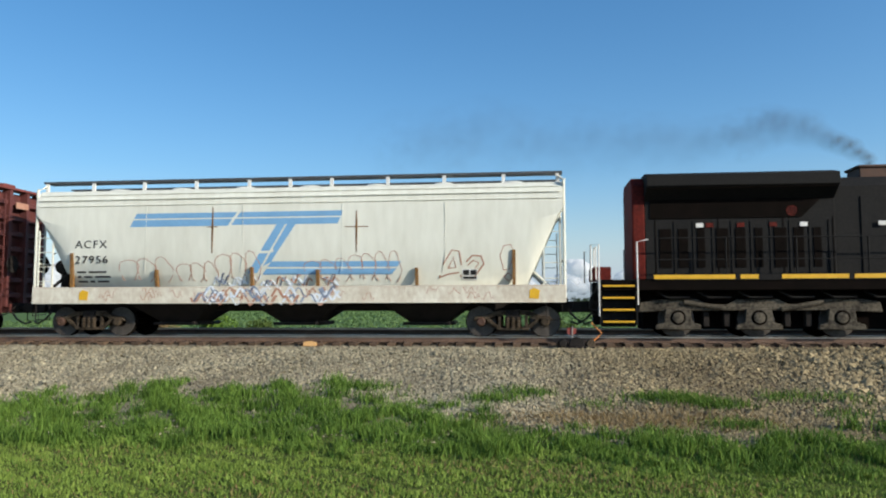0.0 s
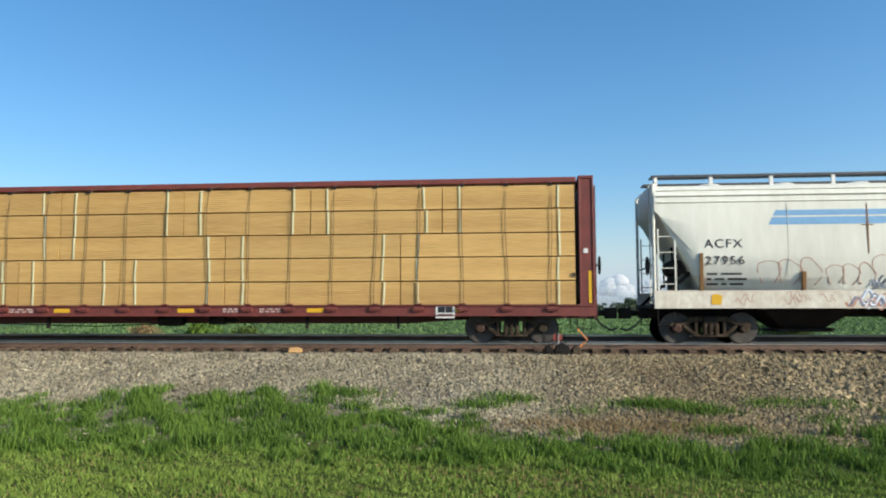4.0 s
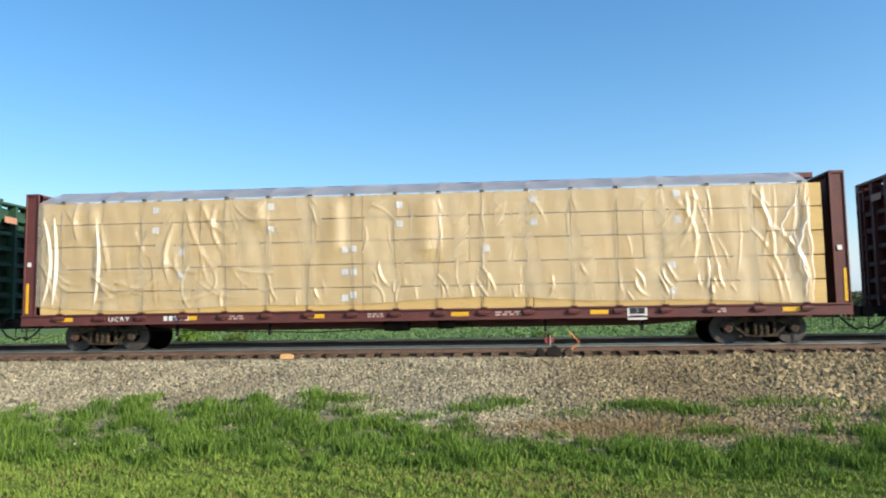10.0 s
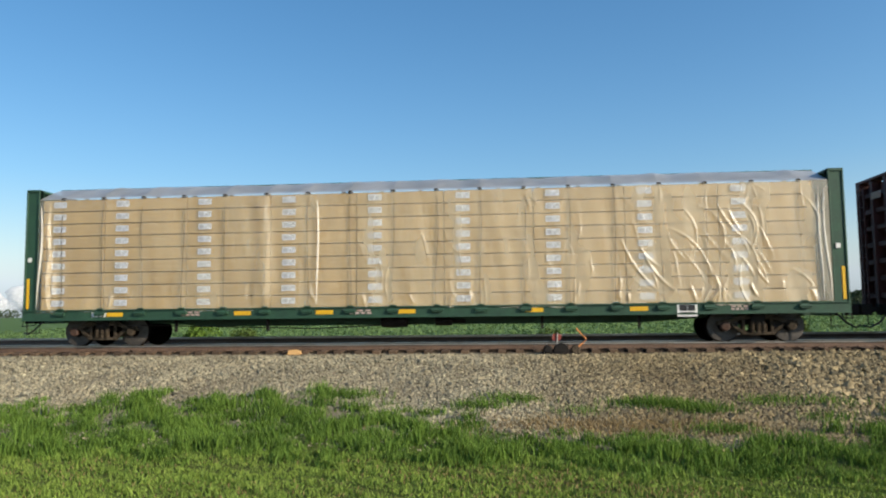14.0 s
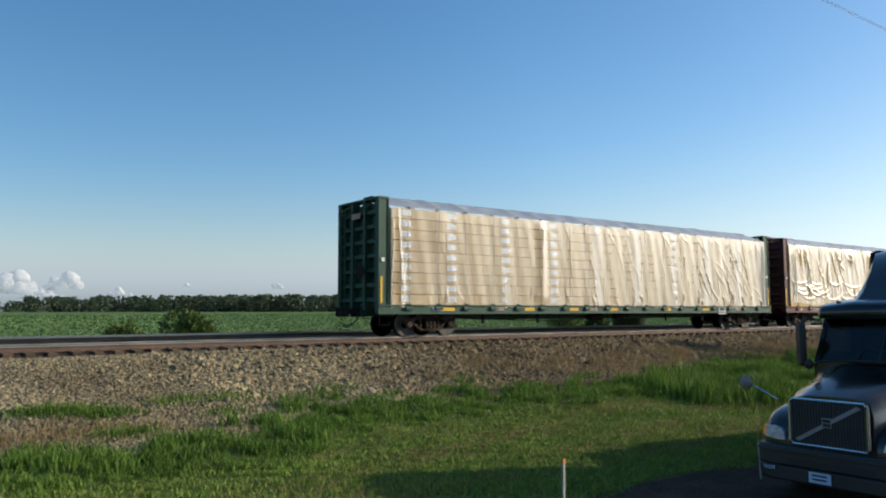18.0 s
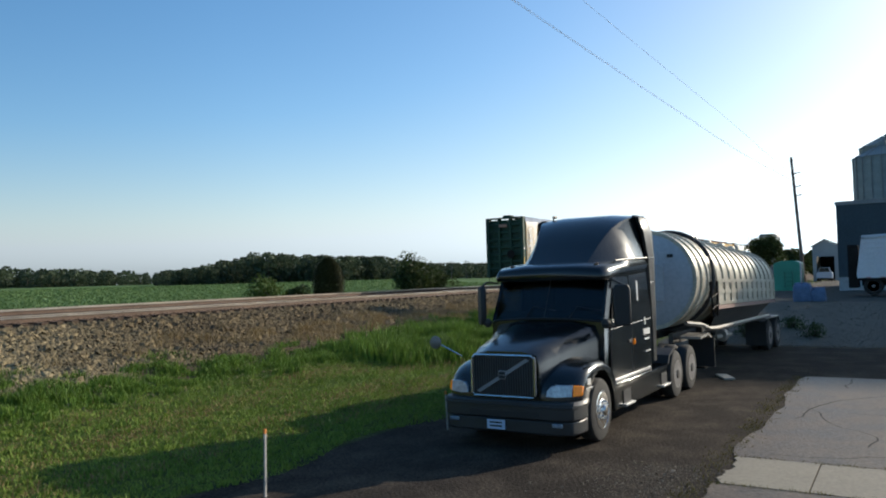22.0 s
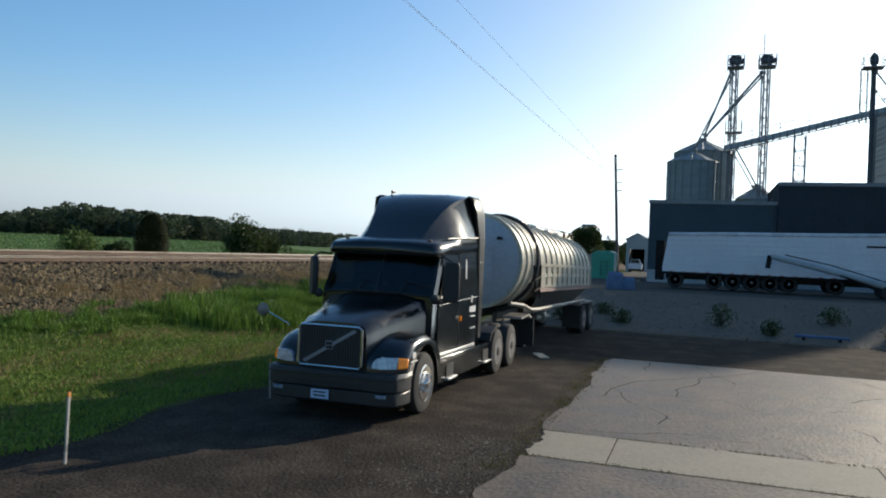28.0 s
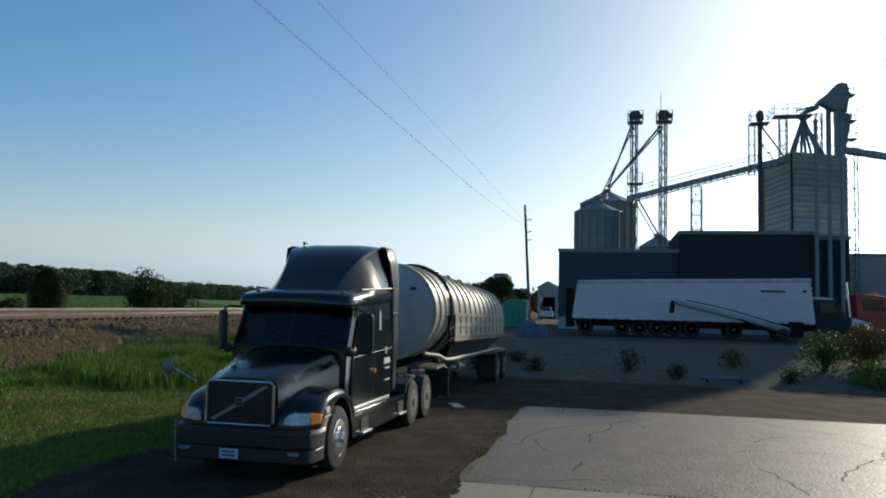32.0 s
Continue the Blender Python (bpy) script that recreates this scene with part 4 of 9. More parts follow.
def hopper_body():
    """The tank-like body: rounded flanks, sloped ends."""
    rings = []
    flank = [(1.36, 1.48), (1.50, 1.86), (1.56, 2.5), (1.55, 3.3), (1.54, 3.98), (1.50, 4.22), (1.30, 4.42), (0.7, 4.50), (0.0, 4.52)]
    ring = flank + [(-y, z) for y, z in flank[-2::-1]]
    for x, cut in ((HX0, 3.70), (HX0 + 0.16, 3.52), (-7.12, 1.9), (-6.9, 1.48), (-3, 1.48), (0, 1.48), (3, 1.48), (6.7, 1.48), (6.9, 1.9), (HX1 - 0.13, 3.48), (HX1, 3.64)):
        rings.append([(x, -y * (1.0 if z > cut + 0.2 else 0.985), max(z, cut)) for y, z in ring])
    return Mesh().loft(rings)


part("body", hopper_body(), M_HOPPER, hopper, smooth=50)
for z in (3.93, 4.11, 4.27):
    for s in (-1, 1):
        part("side_bead", Mesh().tube([(HX0 + 0.1, s * (1.545 if z < 4.2 else 1.48), z), (HX1 - 0.1, s * (1.545 if z < 4.2 else 1.48), z)], 0.022, 6), M_HOPPER, hopper)
for s in (-1, 1):
    m = Mesh().prism([(s * a, z) for a, z in ((1.35, 0.98), (1.53, 0.98), (1.53, 1.01), (1.52, 1.01), (1.52, 1.48), (1.42, 1.48), (1.42, 1.01), (1.35, 1.01))], HX0 - 0.05, HX1 + 0.05, "x")
    part("side_sill", m, M_SILL, hopper, "dirty white side sill", bevel=0.008)
part("centre_sill", Mesh().box(HX0, HX1, -0.35, 0.35, 0.75, 1.05), M_STEEL, hopper)
for d in (-1, 1):
    part("end_platform", Mesh().box(min(d * 6.5, (hx(d) + d * 0.1)), max(d * 6.5, (hx(d) + d * 0.1)), -1.5, 1.5, 1.0, 1.1), M_STEEL, hopper)
    for s in (-1, 1):
        part("corner_post", Mesh().tube([((hx(d) + d * 0.02), s * 1.45, 1.0), ((hx(d) + d * 0.02), s * 1.45, 4.45), ((hx(d) - d * 0.12), s * 1.2, 4.6)], 0.045, 8), M_HOPPER, hopper)
        ladder(hopper, (hx(d) - d * 0.32), s * 1.47, 1.0, 3.2, "x", 0.46, M_HOPPER)
        part("sill_step", Mesh().tube([((hx(d) - d * 0.05), s * 1.45, 0.95), ((hx(d) - d * 0.05), s * 1.45, 0.5), ((hx(d) - d * 0.5), s * 1.45, 0.5), ((hx(d) - d * 0.5), s * 1.45, 0.95)], 0.02, 6), M_STEEL, hopper)
        part("end_brace", Mesh().tube([((hx(d) + d * 0.0), s * 1.4, 1.05), (hx(d) - d * 1.1, s * 1.1, 2.1)], 0.05, 6), M_STEEL if d < 0 else M_HOPPER, hopper)
    ladder(hopper, (hx(d) + d * 0.05), -1.2, 1.0, 4.5, "y", 0.42, M_HOPPER, 9)
    part("end_grab_rail", Mesh().tube([(hx(d), -1.45, 2.2), (hx(d), 1.45, 2.2)], 0.025, 6), M_HOPPER, hopper)
    bogie(hopper, 6.29 if d > 0 else -6.62, 1.83)
    coupler(hopper, hx(d), d)
handwheel(hopper, HX0 - 0.12, -0.9, 2.2, -1)
part("running_board", Mesh().box(HX0, HX1, -0.95, -0.45, 4.70, 4.74).box(HX0, HX1, 0.45, 0.95, 4.70, 4.74), M_WALKWAY, hopper, "dark walkway along the roof", at=pose(0, -0.25, 0))
part("running_board_edge", Mesh().box(HX0, HX1, -1.23, -1.19, 4.69, 4.75), M_WALKWAY, hopper)
for x in (-8.05, -6.52, -4.88, -3.22, -1.56, -0.29, 0.98, 2.67, 4.34, 6.06, 7.6):
    part("walkway_bracket", Mesh().box(x - 0.05, x + 0.05, -1.22, -1.16, 4.38, 4.74), M_WHITE, hopper)
for i in range(7):
    x = -6.3 + i * 2.1
    part("hatch_cover", Mesh().lathe([(0.42, 4.46), (0.42, 4.56), (0.3, 4.64), (0.0, 4.66)], (x, 0, 0), "z", 18), M_HOPPER, hopper)
for x in (-3.97, -0.16, 3.79):
    m = Mesh().loft([[(x - 1.25, -1.2, 0.95), (x + 1.25, -1.2, 0.95), (x + 1.25, 1.2, 0.95), (x - 1.25, 1.2, 0.95)], [(x - 0.55, -0.6, 0.42), (x + 0.55, -0.6, 0.42), (x + 0.55, 0.6, 0.42), (x - 0.55, 0.6, 0.42)]])
    part("discharge_hopper", m, M_STEEL, hopper)
    part("outlet_gate", Mesh().box(x - 0.75, x + 0.75, -0.75, 0.75, 0.33, 0.42), M_STEEL, hopper, bevel=0.02)
    part("gate_shaft", Mesh().tube([(x + 0.65, -1.0, 0.4), (x + 0.65, 1.0, 0.4)], 0.05, 8), M_STEEL, hopper)
for x, z1 in ((-6.93, 2.5), (-4.23, 1.98), (-1.3, 2.04), (0.68, 1.95), (3.58, 1.98), (6.35, 2.47)):
    part("side_stake", Mesh().prism([(-1.44, 1.48), (-1.55, 1.48), (-1.61, z1), (-1.52, z1)], x - 0.045, x + 0.045, "x"), M_RUST, hopper, "rusty stake")


def flank_y(z):
    return float(np.interp(z, [1.48, 1.86, 2.5, 3.3, 3.98], [1.36, 1.50, 1.56, 1.55, 1.54]))


def stripe(outline, material=M_BLUE, name="painted_stripe", label="", out=0.005, cuts=4):
    """Paint on the flank: a four-cornered patch that follows the body's bulge."""
    a, b, c, d = [Vector((p[0], 0, p[1])) for p in outline]
    rings = []
    for i in range(cuts + 1):
        p, q = a.lerp(d, i / cuts), b.lerp(c, i / cuts)
        rings.append([(p.x, -flank_y(p.z) - out, p.z), (q.x, -flank_y(q.z) - out, q.z), (q.x, -flank_y(q.z) + 0.02, q.z), (p.x, -flank_y(p.z) + 0.02, p.z)])
    return part(name, Mesh().loft(rings), material, hopper, label, smooth=0)


# blue stripes in the shape of a long angular emblem
stripe([(-4.91, 3.67), (-1.78, 3.67), (-1.90, 3.515), (-4.99, 3.515)])
stripe([(-5.01, 3.475), (-1.93, 3.475), (-2.06, 3.27), (-5.11, 3.27)])
stripe([(-1.68, 3.67), (1.40, 3.67), (1.36, 3.515), (-1.80, 3.515)])
stripe([(-1.83, 3.475), (1.34, 3.475), (1.26, 3.29), (-1.95, 3.29)])
stripe([(-0.57, 3.29), (-0.32, 3.29), (-1.16, 1.86), (-1.44, 1.86)])
stripe([(-0.26, 3.29), (0.0, 3.29), (-0.72, 2.20), (-0.97, 2.06)])
stripe([(-0.73, 2.20), (3.13, 2.18), (3.02, 2.02), (-0.84, 2.04)])
stripe([(-0.87, 1.99), (2.99, 1.97), (2.84, 1.80), (-1.0, 1.82)])
for x, z0, z1, xa, xb, zb in ((-2.53, 2.46, 3.83, -2.68, -2.38, 3.24), (1.82, 2.46, 3.66, 1.48, 2.17, 3.19)):
    stripe([(x - 0.012, z0), (x + 0.012, z0), (x + 0.03, zb), (x - 0.03, zb)], M_RUST, "rust_streak", "brown rust streak", 0.009)
    stripe([(x - 0.03, zb), (x + 0.03, zb), (x + 0.012, z1), (x - 0.012, z1)], M_RUST, "rust_streak", "brown rust streak", 0.009)
    stripe([(xa, zb - 0.012), (xb, zb - 0.012), (xb, zb + 0.012), (xa, zb + 0.012)], M_RUST, "rust_streak", "brown rust streak", 0.012)
words("ACFX", 0.335, M_BLACK, hopper, pose(-6.84, -flank_y(2.7) - 0.008, 2.65), wide=1.08)
words("27956", 0.325, M_BLACK, hopper, pose(-6.83, -flank_y(2.5) - 0.008, 2.19), wide=1.14)
for z, bits in ((1.90, (0.28, 0.56)), (1.76, (0.12, 0.26, 0.5)), (1.62, (0.3, 0.14, 0.36))):
    x0 = -6.78
    for w in bits:                                  # unreadable stencil lines as short bars
        stripe([(x0, z), (x0 + w, z), (x0 + w, z + 0.055), (x0, z + 0.055)], M_BLACK, "stencil_line")
        x0 += w + 0.09
stripe([(4.88, 1.63), (5.31, 1.63), (5.31, 1.93), (4.88, 1.93)], M_WHITE, "stencil_panel")
for x0 in (4.91, 5.12):
    stripe([(x0, 1.77), (x0 + 0.17, 1.77), (x0 + 0.17, 1.91), (x0, 1.91)], M_BLACK, "stencil_line", out=0.009)
stripe([(4.91, 1.66), (5.29, 1.66), (5.29, 1.72), (4.91, 1.72)], M_BLACK, "stencil_line", out=0.009)


M_SPRAY_BLUE = mat("dark_blue_spray_paint", (0.09, 0.10, 0.15), (0.30, 0.36, 0.46), 0.55, 0, 9, 4, 0)


def scrawl(points, width, material=M_GRAFFITI, y=None, name="graffiti_line"):
    pts = [Vector((p[0], (y if y is not None else -flank_y(p[1]) - 0.006), p[1])) for p in points]
    m = Mesh()
    a, b = [], []
    for i, p in enumerate(pts):
        d = (pts[min(i + 1, len(pts) - 1)] - pts[max(i - 1, 0)]).normalized()
        nrm = Vector((-d.z, 0, d.x)) * width / 2
        a.append(p + nrm)
        b.append(p - nrm)
    n = len(pts)
    m.add([*a, *b, *[q + Vector((0, 0.02, 0)) for q in a], *[q + Vector((0, 0.02, 0)) for q in b]],
          [(i, i + 1, n + i + 1, n + i) for i in range(n - 1)] + [(i, 2 * n + i, 2 * n + i + 1, i + 1) for i in range(n - 1)] + [(n + i, n + i + 1, 3 * n + i + 1, 3 * n + i) for i in range(n - 1)])
    return part(name, m, material, hopper, smooth=0)


rg = random.Random(12)
for x0, w, h, k in ((-5.4, 1.6, 0.62, 3), (-3.6, 1.2, 0.5, 3), (-2.4, 1.3, 0.75, 3), (0.3, 1.3, 0.55, 3), (1.6, 1.5, 0.7, 4)):
    for i in range(k):                              # bubble letters: open loops side by side
        cx = x0 + w * (i + 0.5) / k
        lp = [(cx + w / k * 0.55 * math.cos(a) * (1 + 0.2 * math.sin(3 * a + i)), 1.62 + h * 0.55 + h * 0.6 * math.sin(a) * (1 + 0.15 * math.cos(2 * a + i))) for a in (rg.uniform(-1.2, -0.8) + j * 0.26 for j in range(21))]
        scrawl(lp, 0.018)
for pts, wd in (([(4.22, 1.70), (4.36, 2.12), (4.60, 2.48), (4.80, 2.44), (4.86, 2.10), (4.84, 1.72)], 0.04), ([(4.22, 1.70), (4.50, 1.80), (4.80, 1.84)], 0.04),
                ([(4.48, 1.96), (4.64, 2.28), (4.70, 1.98), (4.48, 1.96)], 0.035), ([(5.0, 2.14), (5.18, 2.32), (5.42, 2.30), (5.50, 2.08), (5.34, 1.86), (5.2, 1.7)], 0.045),
                ([(5.04, 2.04), (5.2, 2.18), (5.36, 2.1), (5.24, 1.94)], 0.03), ([(6.06, 1.9), (5.96, 2.3), (6.06, 2.58), (6.26, 2.62), (6.34, 2.4), (6.22, 1.92), (6.06, 1.9)], 0.025),
                ([(6.06, 1.72), (6.2, 1.82), (6.3, 1.7), (6.2, 1.58), (6.06, 1.72)], 0.025)):
    scrawl(pts, wd)
for i in range(22):
    x, z = rg.uniform(-6.2, 6.2), rg.uniform(1.1, 1.36)
    lp = [(x + j * 0.045, z + 0.11 * math.sin(j * rg.uniform(0.7, 1.3) + i)) for j in range(9)]
    scrawl(lp, 0.02, M_GRAFFITI, -1.522)
for i in range(54):
    x, z = rg.uniform(-3.2, 1.0), rg.uniform(1.05, 1.36)
    lp = [(x + j * 0.06, z + 0.13 * math.sin(j * 0.9 + i * 1.7)) for j in range(8)]
    scrawl(lp, rg.uniform(0.03, 0.075), (M_SPRAY_WHITE, M_SPRAY_BLUE, M_GRAFFITI)[i % 3], -1.524 - 0.001 * (i % 5))
for i in range(26):                                 # white and blue tags running up from the sill
    x, z = rg.uniform(-2.6, 1.0), rg.uniform(1.46, 1.66)
    lp = [(x + j * 0.05, z + 0.10 * math.sin(j * 1.1 + i * 2.3) + 0.02 * j) for j in range(7)]
    scrawl(lp, rg.uniform(0.03, 0.06), (M_SPRAY_WHITE, M_SPRAY_BLUE, M_SPRAY_WHITE, M_GRAFFITI)[i % 4])
for x in (-6.55, 6.91):
    part("yellow_panel", Mesh().prism([(x - 0.14, 1.10), (x + 0.12, 1.08), (x + 0.16, 1.33), (x - 0.02, 1.39), (x - 0.13, 1.33)], -1.53, -1.51), M_YELLOW, hopper, "yellow spray mark", smooth=0)
for i in range(4):
    x = -4.6 + i * 3.0
    part("body_seam", Mesh().box(x - 0.004, x + 0.004, -1.5615, -1.55, 1.9, 3.85), M_HOPPER, hopper)

part("sill_rust_seam", Mesh().box(HX0, HX1, -1.5225, -1.518, 1.445, 1.478), M_RUSTY, hopper, "rust-streaked seam")
for i in range(26):                                 # dirt runs on the sill and lower flank
    x, h_ = rg.uniform(-7.4, 7.4), rg.uniform(0.08, 0.3)
    part("dirt_run", Mesh().prism([(x, 1.46), (x + rg.uniform(0.03, 0.12), 1.46), (x + 0.04, 1.46 - h_)], -1.5235, -1.518), M_RUSTY, hopper, smooth=0)

# brake gear on the hopper's rear platform
part("end_reservoir", Mesh().lathe([(0.0, -0.5), (0.2, -0.44), (0.25, -0.3), (0.25, 0.3), (0.2, 0.44), (0.0, 0.5)], (HX0 + 0.62, -0.7, 2.12), "y", 16), M_STEEL, hopper, "dark air reservoir on the end platform")
part("reservoir_bracket", Mesh().box(HX0 + 0.5, HX0 + 0.74, -0.95, -0.45, 1.5, 1.9), M_STEEL, hopper)
part("brake_pipe", Mesh().tube([(HX0 + 0.3, -1.1, 1.55), (HX0 + 0.3, -1.1, 2.5), (HX0 + 0.55, -1.0, 2.7), (HX0 + 0.6, -0.8, 2.35)], 0.03, 6), M_STEEL, hopper)

# ---- locomotive ----
loco = on_track("diesel_locomotive", "sooty black diesel locomotive with red end and yellow stripe", "locomotive", 2.65)
part("frame_platform", Mesh().box(-0.9, 21.0, -1.46, 1.46, 1.30, 1.60), M_GRILLE, loco, bevel=0.02)
for s in (-1, 1):
    for x, x2 in ((0.5, 2.66), (2.8, 3.27), (3.88, 5.6), (5.75, 8.0), (8.2, 10.4), (10.6, 12.8), (13.0, 15.2)):
        part("sill_stripe", Mesh().box(x, x2, s * 1.504 - 0.006, s * 1.504 + 0.006, 1.61, 1.73), M_YELLOW, loco, "yellow sill stripe")
    part("walkway_kick_plate", Mesh().box(0.5, 20.0, s * 1.48 - 0.015, s * 1.48 + 0.015, 1.58, 1.74), M_LOCO, loco)
part("radiator_hood", Mesh().prism([(-1.0, 1.62), (1.0, 1.62), (1.0, 3.85), (1.42, 4.15), (1.50, 4.2), (1.50, 4.52), (1.1, 4.62), (-1.1, 4.62), (-1.50, 4.52), (-1.50, 4.2), (-1.42, 4.15), (-1.0, 3.85)], 0.35, 5.5, "x"), M_LOCO, loco, bevel=0.02)
part("rear_hood_end", Mesh().prism([(-1.0, 1.62), (1.0, 1.62), (1.0, 4.3), (0.8, 4.55), (-0.8, 4.55), (-1.0, 4.3)], 0.0, 0.36, "x"), M_LOCO_RED, loco, "red hood end", bevel=0.04)
part("engine_hood", Mesh().prism([(-0.92, 1.62), (0.92, 1.62), (0.92, 4.2), (0.7, 4.48), (-0.7, 4.48), (-0.92, 4.2)], 5.5, 15.5, "x"), M_LOCO, loco, bevel=0.02)
part("cab", Mesh().prism([(-1.45, 1.62), (1.45, 1.62), (1.45, 3.9), (1.0, 4.5), (-1.0, 4.5), (-1.45, 3.9)], 15.5, 18.2, "x"), M_LOCO, loco, bevel=0.04)
part("nose", Mesh().prism([(18.2, 1.62), (20.2, 1.62), (20.1, 2.9), (18.2, 3.1)], -0.9, 0.9), M_LOCO_RED, loco, bevel=0.06)
part("exhaust_stack", Mesh().box(6.42, 7.25, -0.45, 0.45, 4.44, 4.80).box(6.36, 7.31, -0.5, 0.5, 4.78, 4.86), M_DKRUST, loco, "rusty exhaust stack", bevel=0.03)
for s in (-1, 1):
    for i in range(9):
        x = 0.75 + i * 0.52
        part("radiator_screen", Mesh().box(x, x + 0.32 - 0.06 * (i % 3), s * 1.012 - 0.012, s * 1.012 + 0.012, 1.95, 3.05), M_GRILLE, loco, "brown screened panel")
        part("door_rib", Mesh().box(x + 0.40, x + 0.43, s * 1.01 - 0.012, s * 1.01 + 0.012, 1.75, 3.25), M_LOCO, loco)
    for i, (x, c) in enumerate(((1.76, M_WHITE), (2.03, M_LOCO_RED), (2.87, M_LOCO_RED), (3.74, M_LOCO_RED), (4.56, M_WHITE), (6.62, M_WHITE))):
        part("door_tag", Mesh().box(x, x + 0.2, s * 1.018 - 0.01, s * 1.018 + 0.01, 3.08, 3.2), c, loco)
    for x in (0.62, 2.35, 4.1, 5.42):
        part("hood_seam", Mesh().box(x, x + 0.025, s * 1.004 - 0.006, s * 1.004 + 0.006, 1.75, 3.34), M_GRILLE, loco)
    part("drip_strip", Mesh().box(0.4, 5.45, s * 1.43 - 0.01, s * 1.43 + 0.01, 4.13, 4.165), M_GRILLE, loco, "black drip strip under the radiator")
    part("round_tag", Mesh().lathe([(0.0, s * 1.0), (0.15, s * 1.0), (0.15, s * 1.03), (0.0, s * 1.03)], (4.35, 0, 3.52), "y", 16), M_LOCO_RED, loco, "small red disc")
    for i in range(10):
        x = 6.2 + i * 0.95
        part("hood_door", Mesh().box(x, x + 0.86, s * 0.93 - 0.02, s * 0.93 + 0.02, 1.75, 3.9), M_LOCO, loco, bevel=0.01)
    m = Mesh()
    for z in (2.15, 2.75):
        m.tube([(0.6, s * 1.45, z), (15.4, s * 1.45, z)], 0.02, 6)
    part("handrail", m, M_LOCO, loco)
    for i in range(9):
        part("handrail_post", Mesh().tube([(0.6 + i * 1.85, s * 1.45, 1.62), (0.6 + i * 1.85, s * 1.45, 2.78)], 0.022, 6), M_LOCO, loco)
    part("grab_rail", Mesh().tube([(0.05, s * 1.5, 0.9), (0.05, s * 1.5, 2.65), (0.35, s * 1.5, 2.72)], 0.025, 6), M_WHITE, loco, "white grab rail")
    part("grab_rail", Mesh().tube([(-1.0, s * 1.5, 0.6), (-1.0, s * 1.5, 2.6), (-1.2, s * 1.3, 2.6), (-1.2, s * 1.3, 1.6)], 0.025, 6), M_WHITE, loco, "white grab rail")
    for i in range(4):
        z = 0.42 + i * 0.33
        part("step_tread", Mesh().box(-0.92, -0.02, s * 1.36 - 0.16, s * 1.36 + 0.16, z, z + 0.035), M_BLACK, loco)
        part("step_edge", Mesh().box(-0.90, -0.04, s * 1.52 - 0.01, s * 1.52 + 0.01, z, z + 0.05), M_YELLOW, loco, "yellow step edge")
    part("step_well", Mesh().box(-0.95, 0.02, s * 1.18 - 0.02, s * 1.18 + 0.02, 0.3, 1.62).box(-0.97, -0.93, s * 1.35 - 0.17, s * 1.35 + 0.17, 0.35, 1.6).box(0.0, 0.04, s * 1.35 - 0.17, s * 1.35 + 0.17, 0.35, 1.6), M_LOCO, loco)
for s in (-1, 1):
    # black sheet over the recess stands in for shade under the radiator wing
    part("recess_shade_sheet", Mesh().prism([(0.5, 3.34), (4.6, 3.34), (5.35, 4.06), (0.5, 4.06)], s * 1.004, s * 1.03), M_GRILLE, loco, "black sheet marking the shaded radiator recess", smooth=0)
    for x in (6.9, 9.4, 11.2):
        part("vent_panel", Mesh().box(x, x + 0.9, s * 0.955 - 0.01, s * 0.955 + 0.012, 2.6, 3.6), M_GRILLE, loco)
part("underframe_gear", Mesh().box(0.2, 7.3, -0.9, 0.9, 0.95, 1.32), M_GRILLE, loco)
part("traction_gear", Mesh().box(0.3, 7.2, -0.58, 0.58, 0.22, 0.95), M_GRILLE, loco)
for k in range(6):
    part("underframe_pipe", Mesh().tube([(0.6 + k * 1.1, -1.2, 1.28), (0.9 + k * 1.1, -1.25, 1.1), (1.5 + k * 1.1, -1.2, 1.12)], 0.035, 6), M_LOCO, loco)
part("fuel_tank", Mesh().prism([(-1.4, 0.5), (-1.2, 0.25), (1.2, 0.25), (1.4, 0.5), (1.4, 1.3), (-1.4, 1.3)], 8.0, 12.4, "x"), M_LOCO, loco, bevel=0.04)
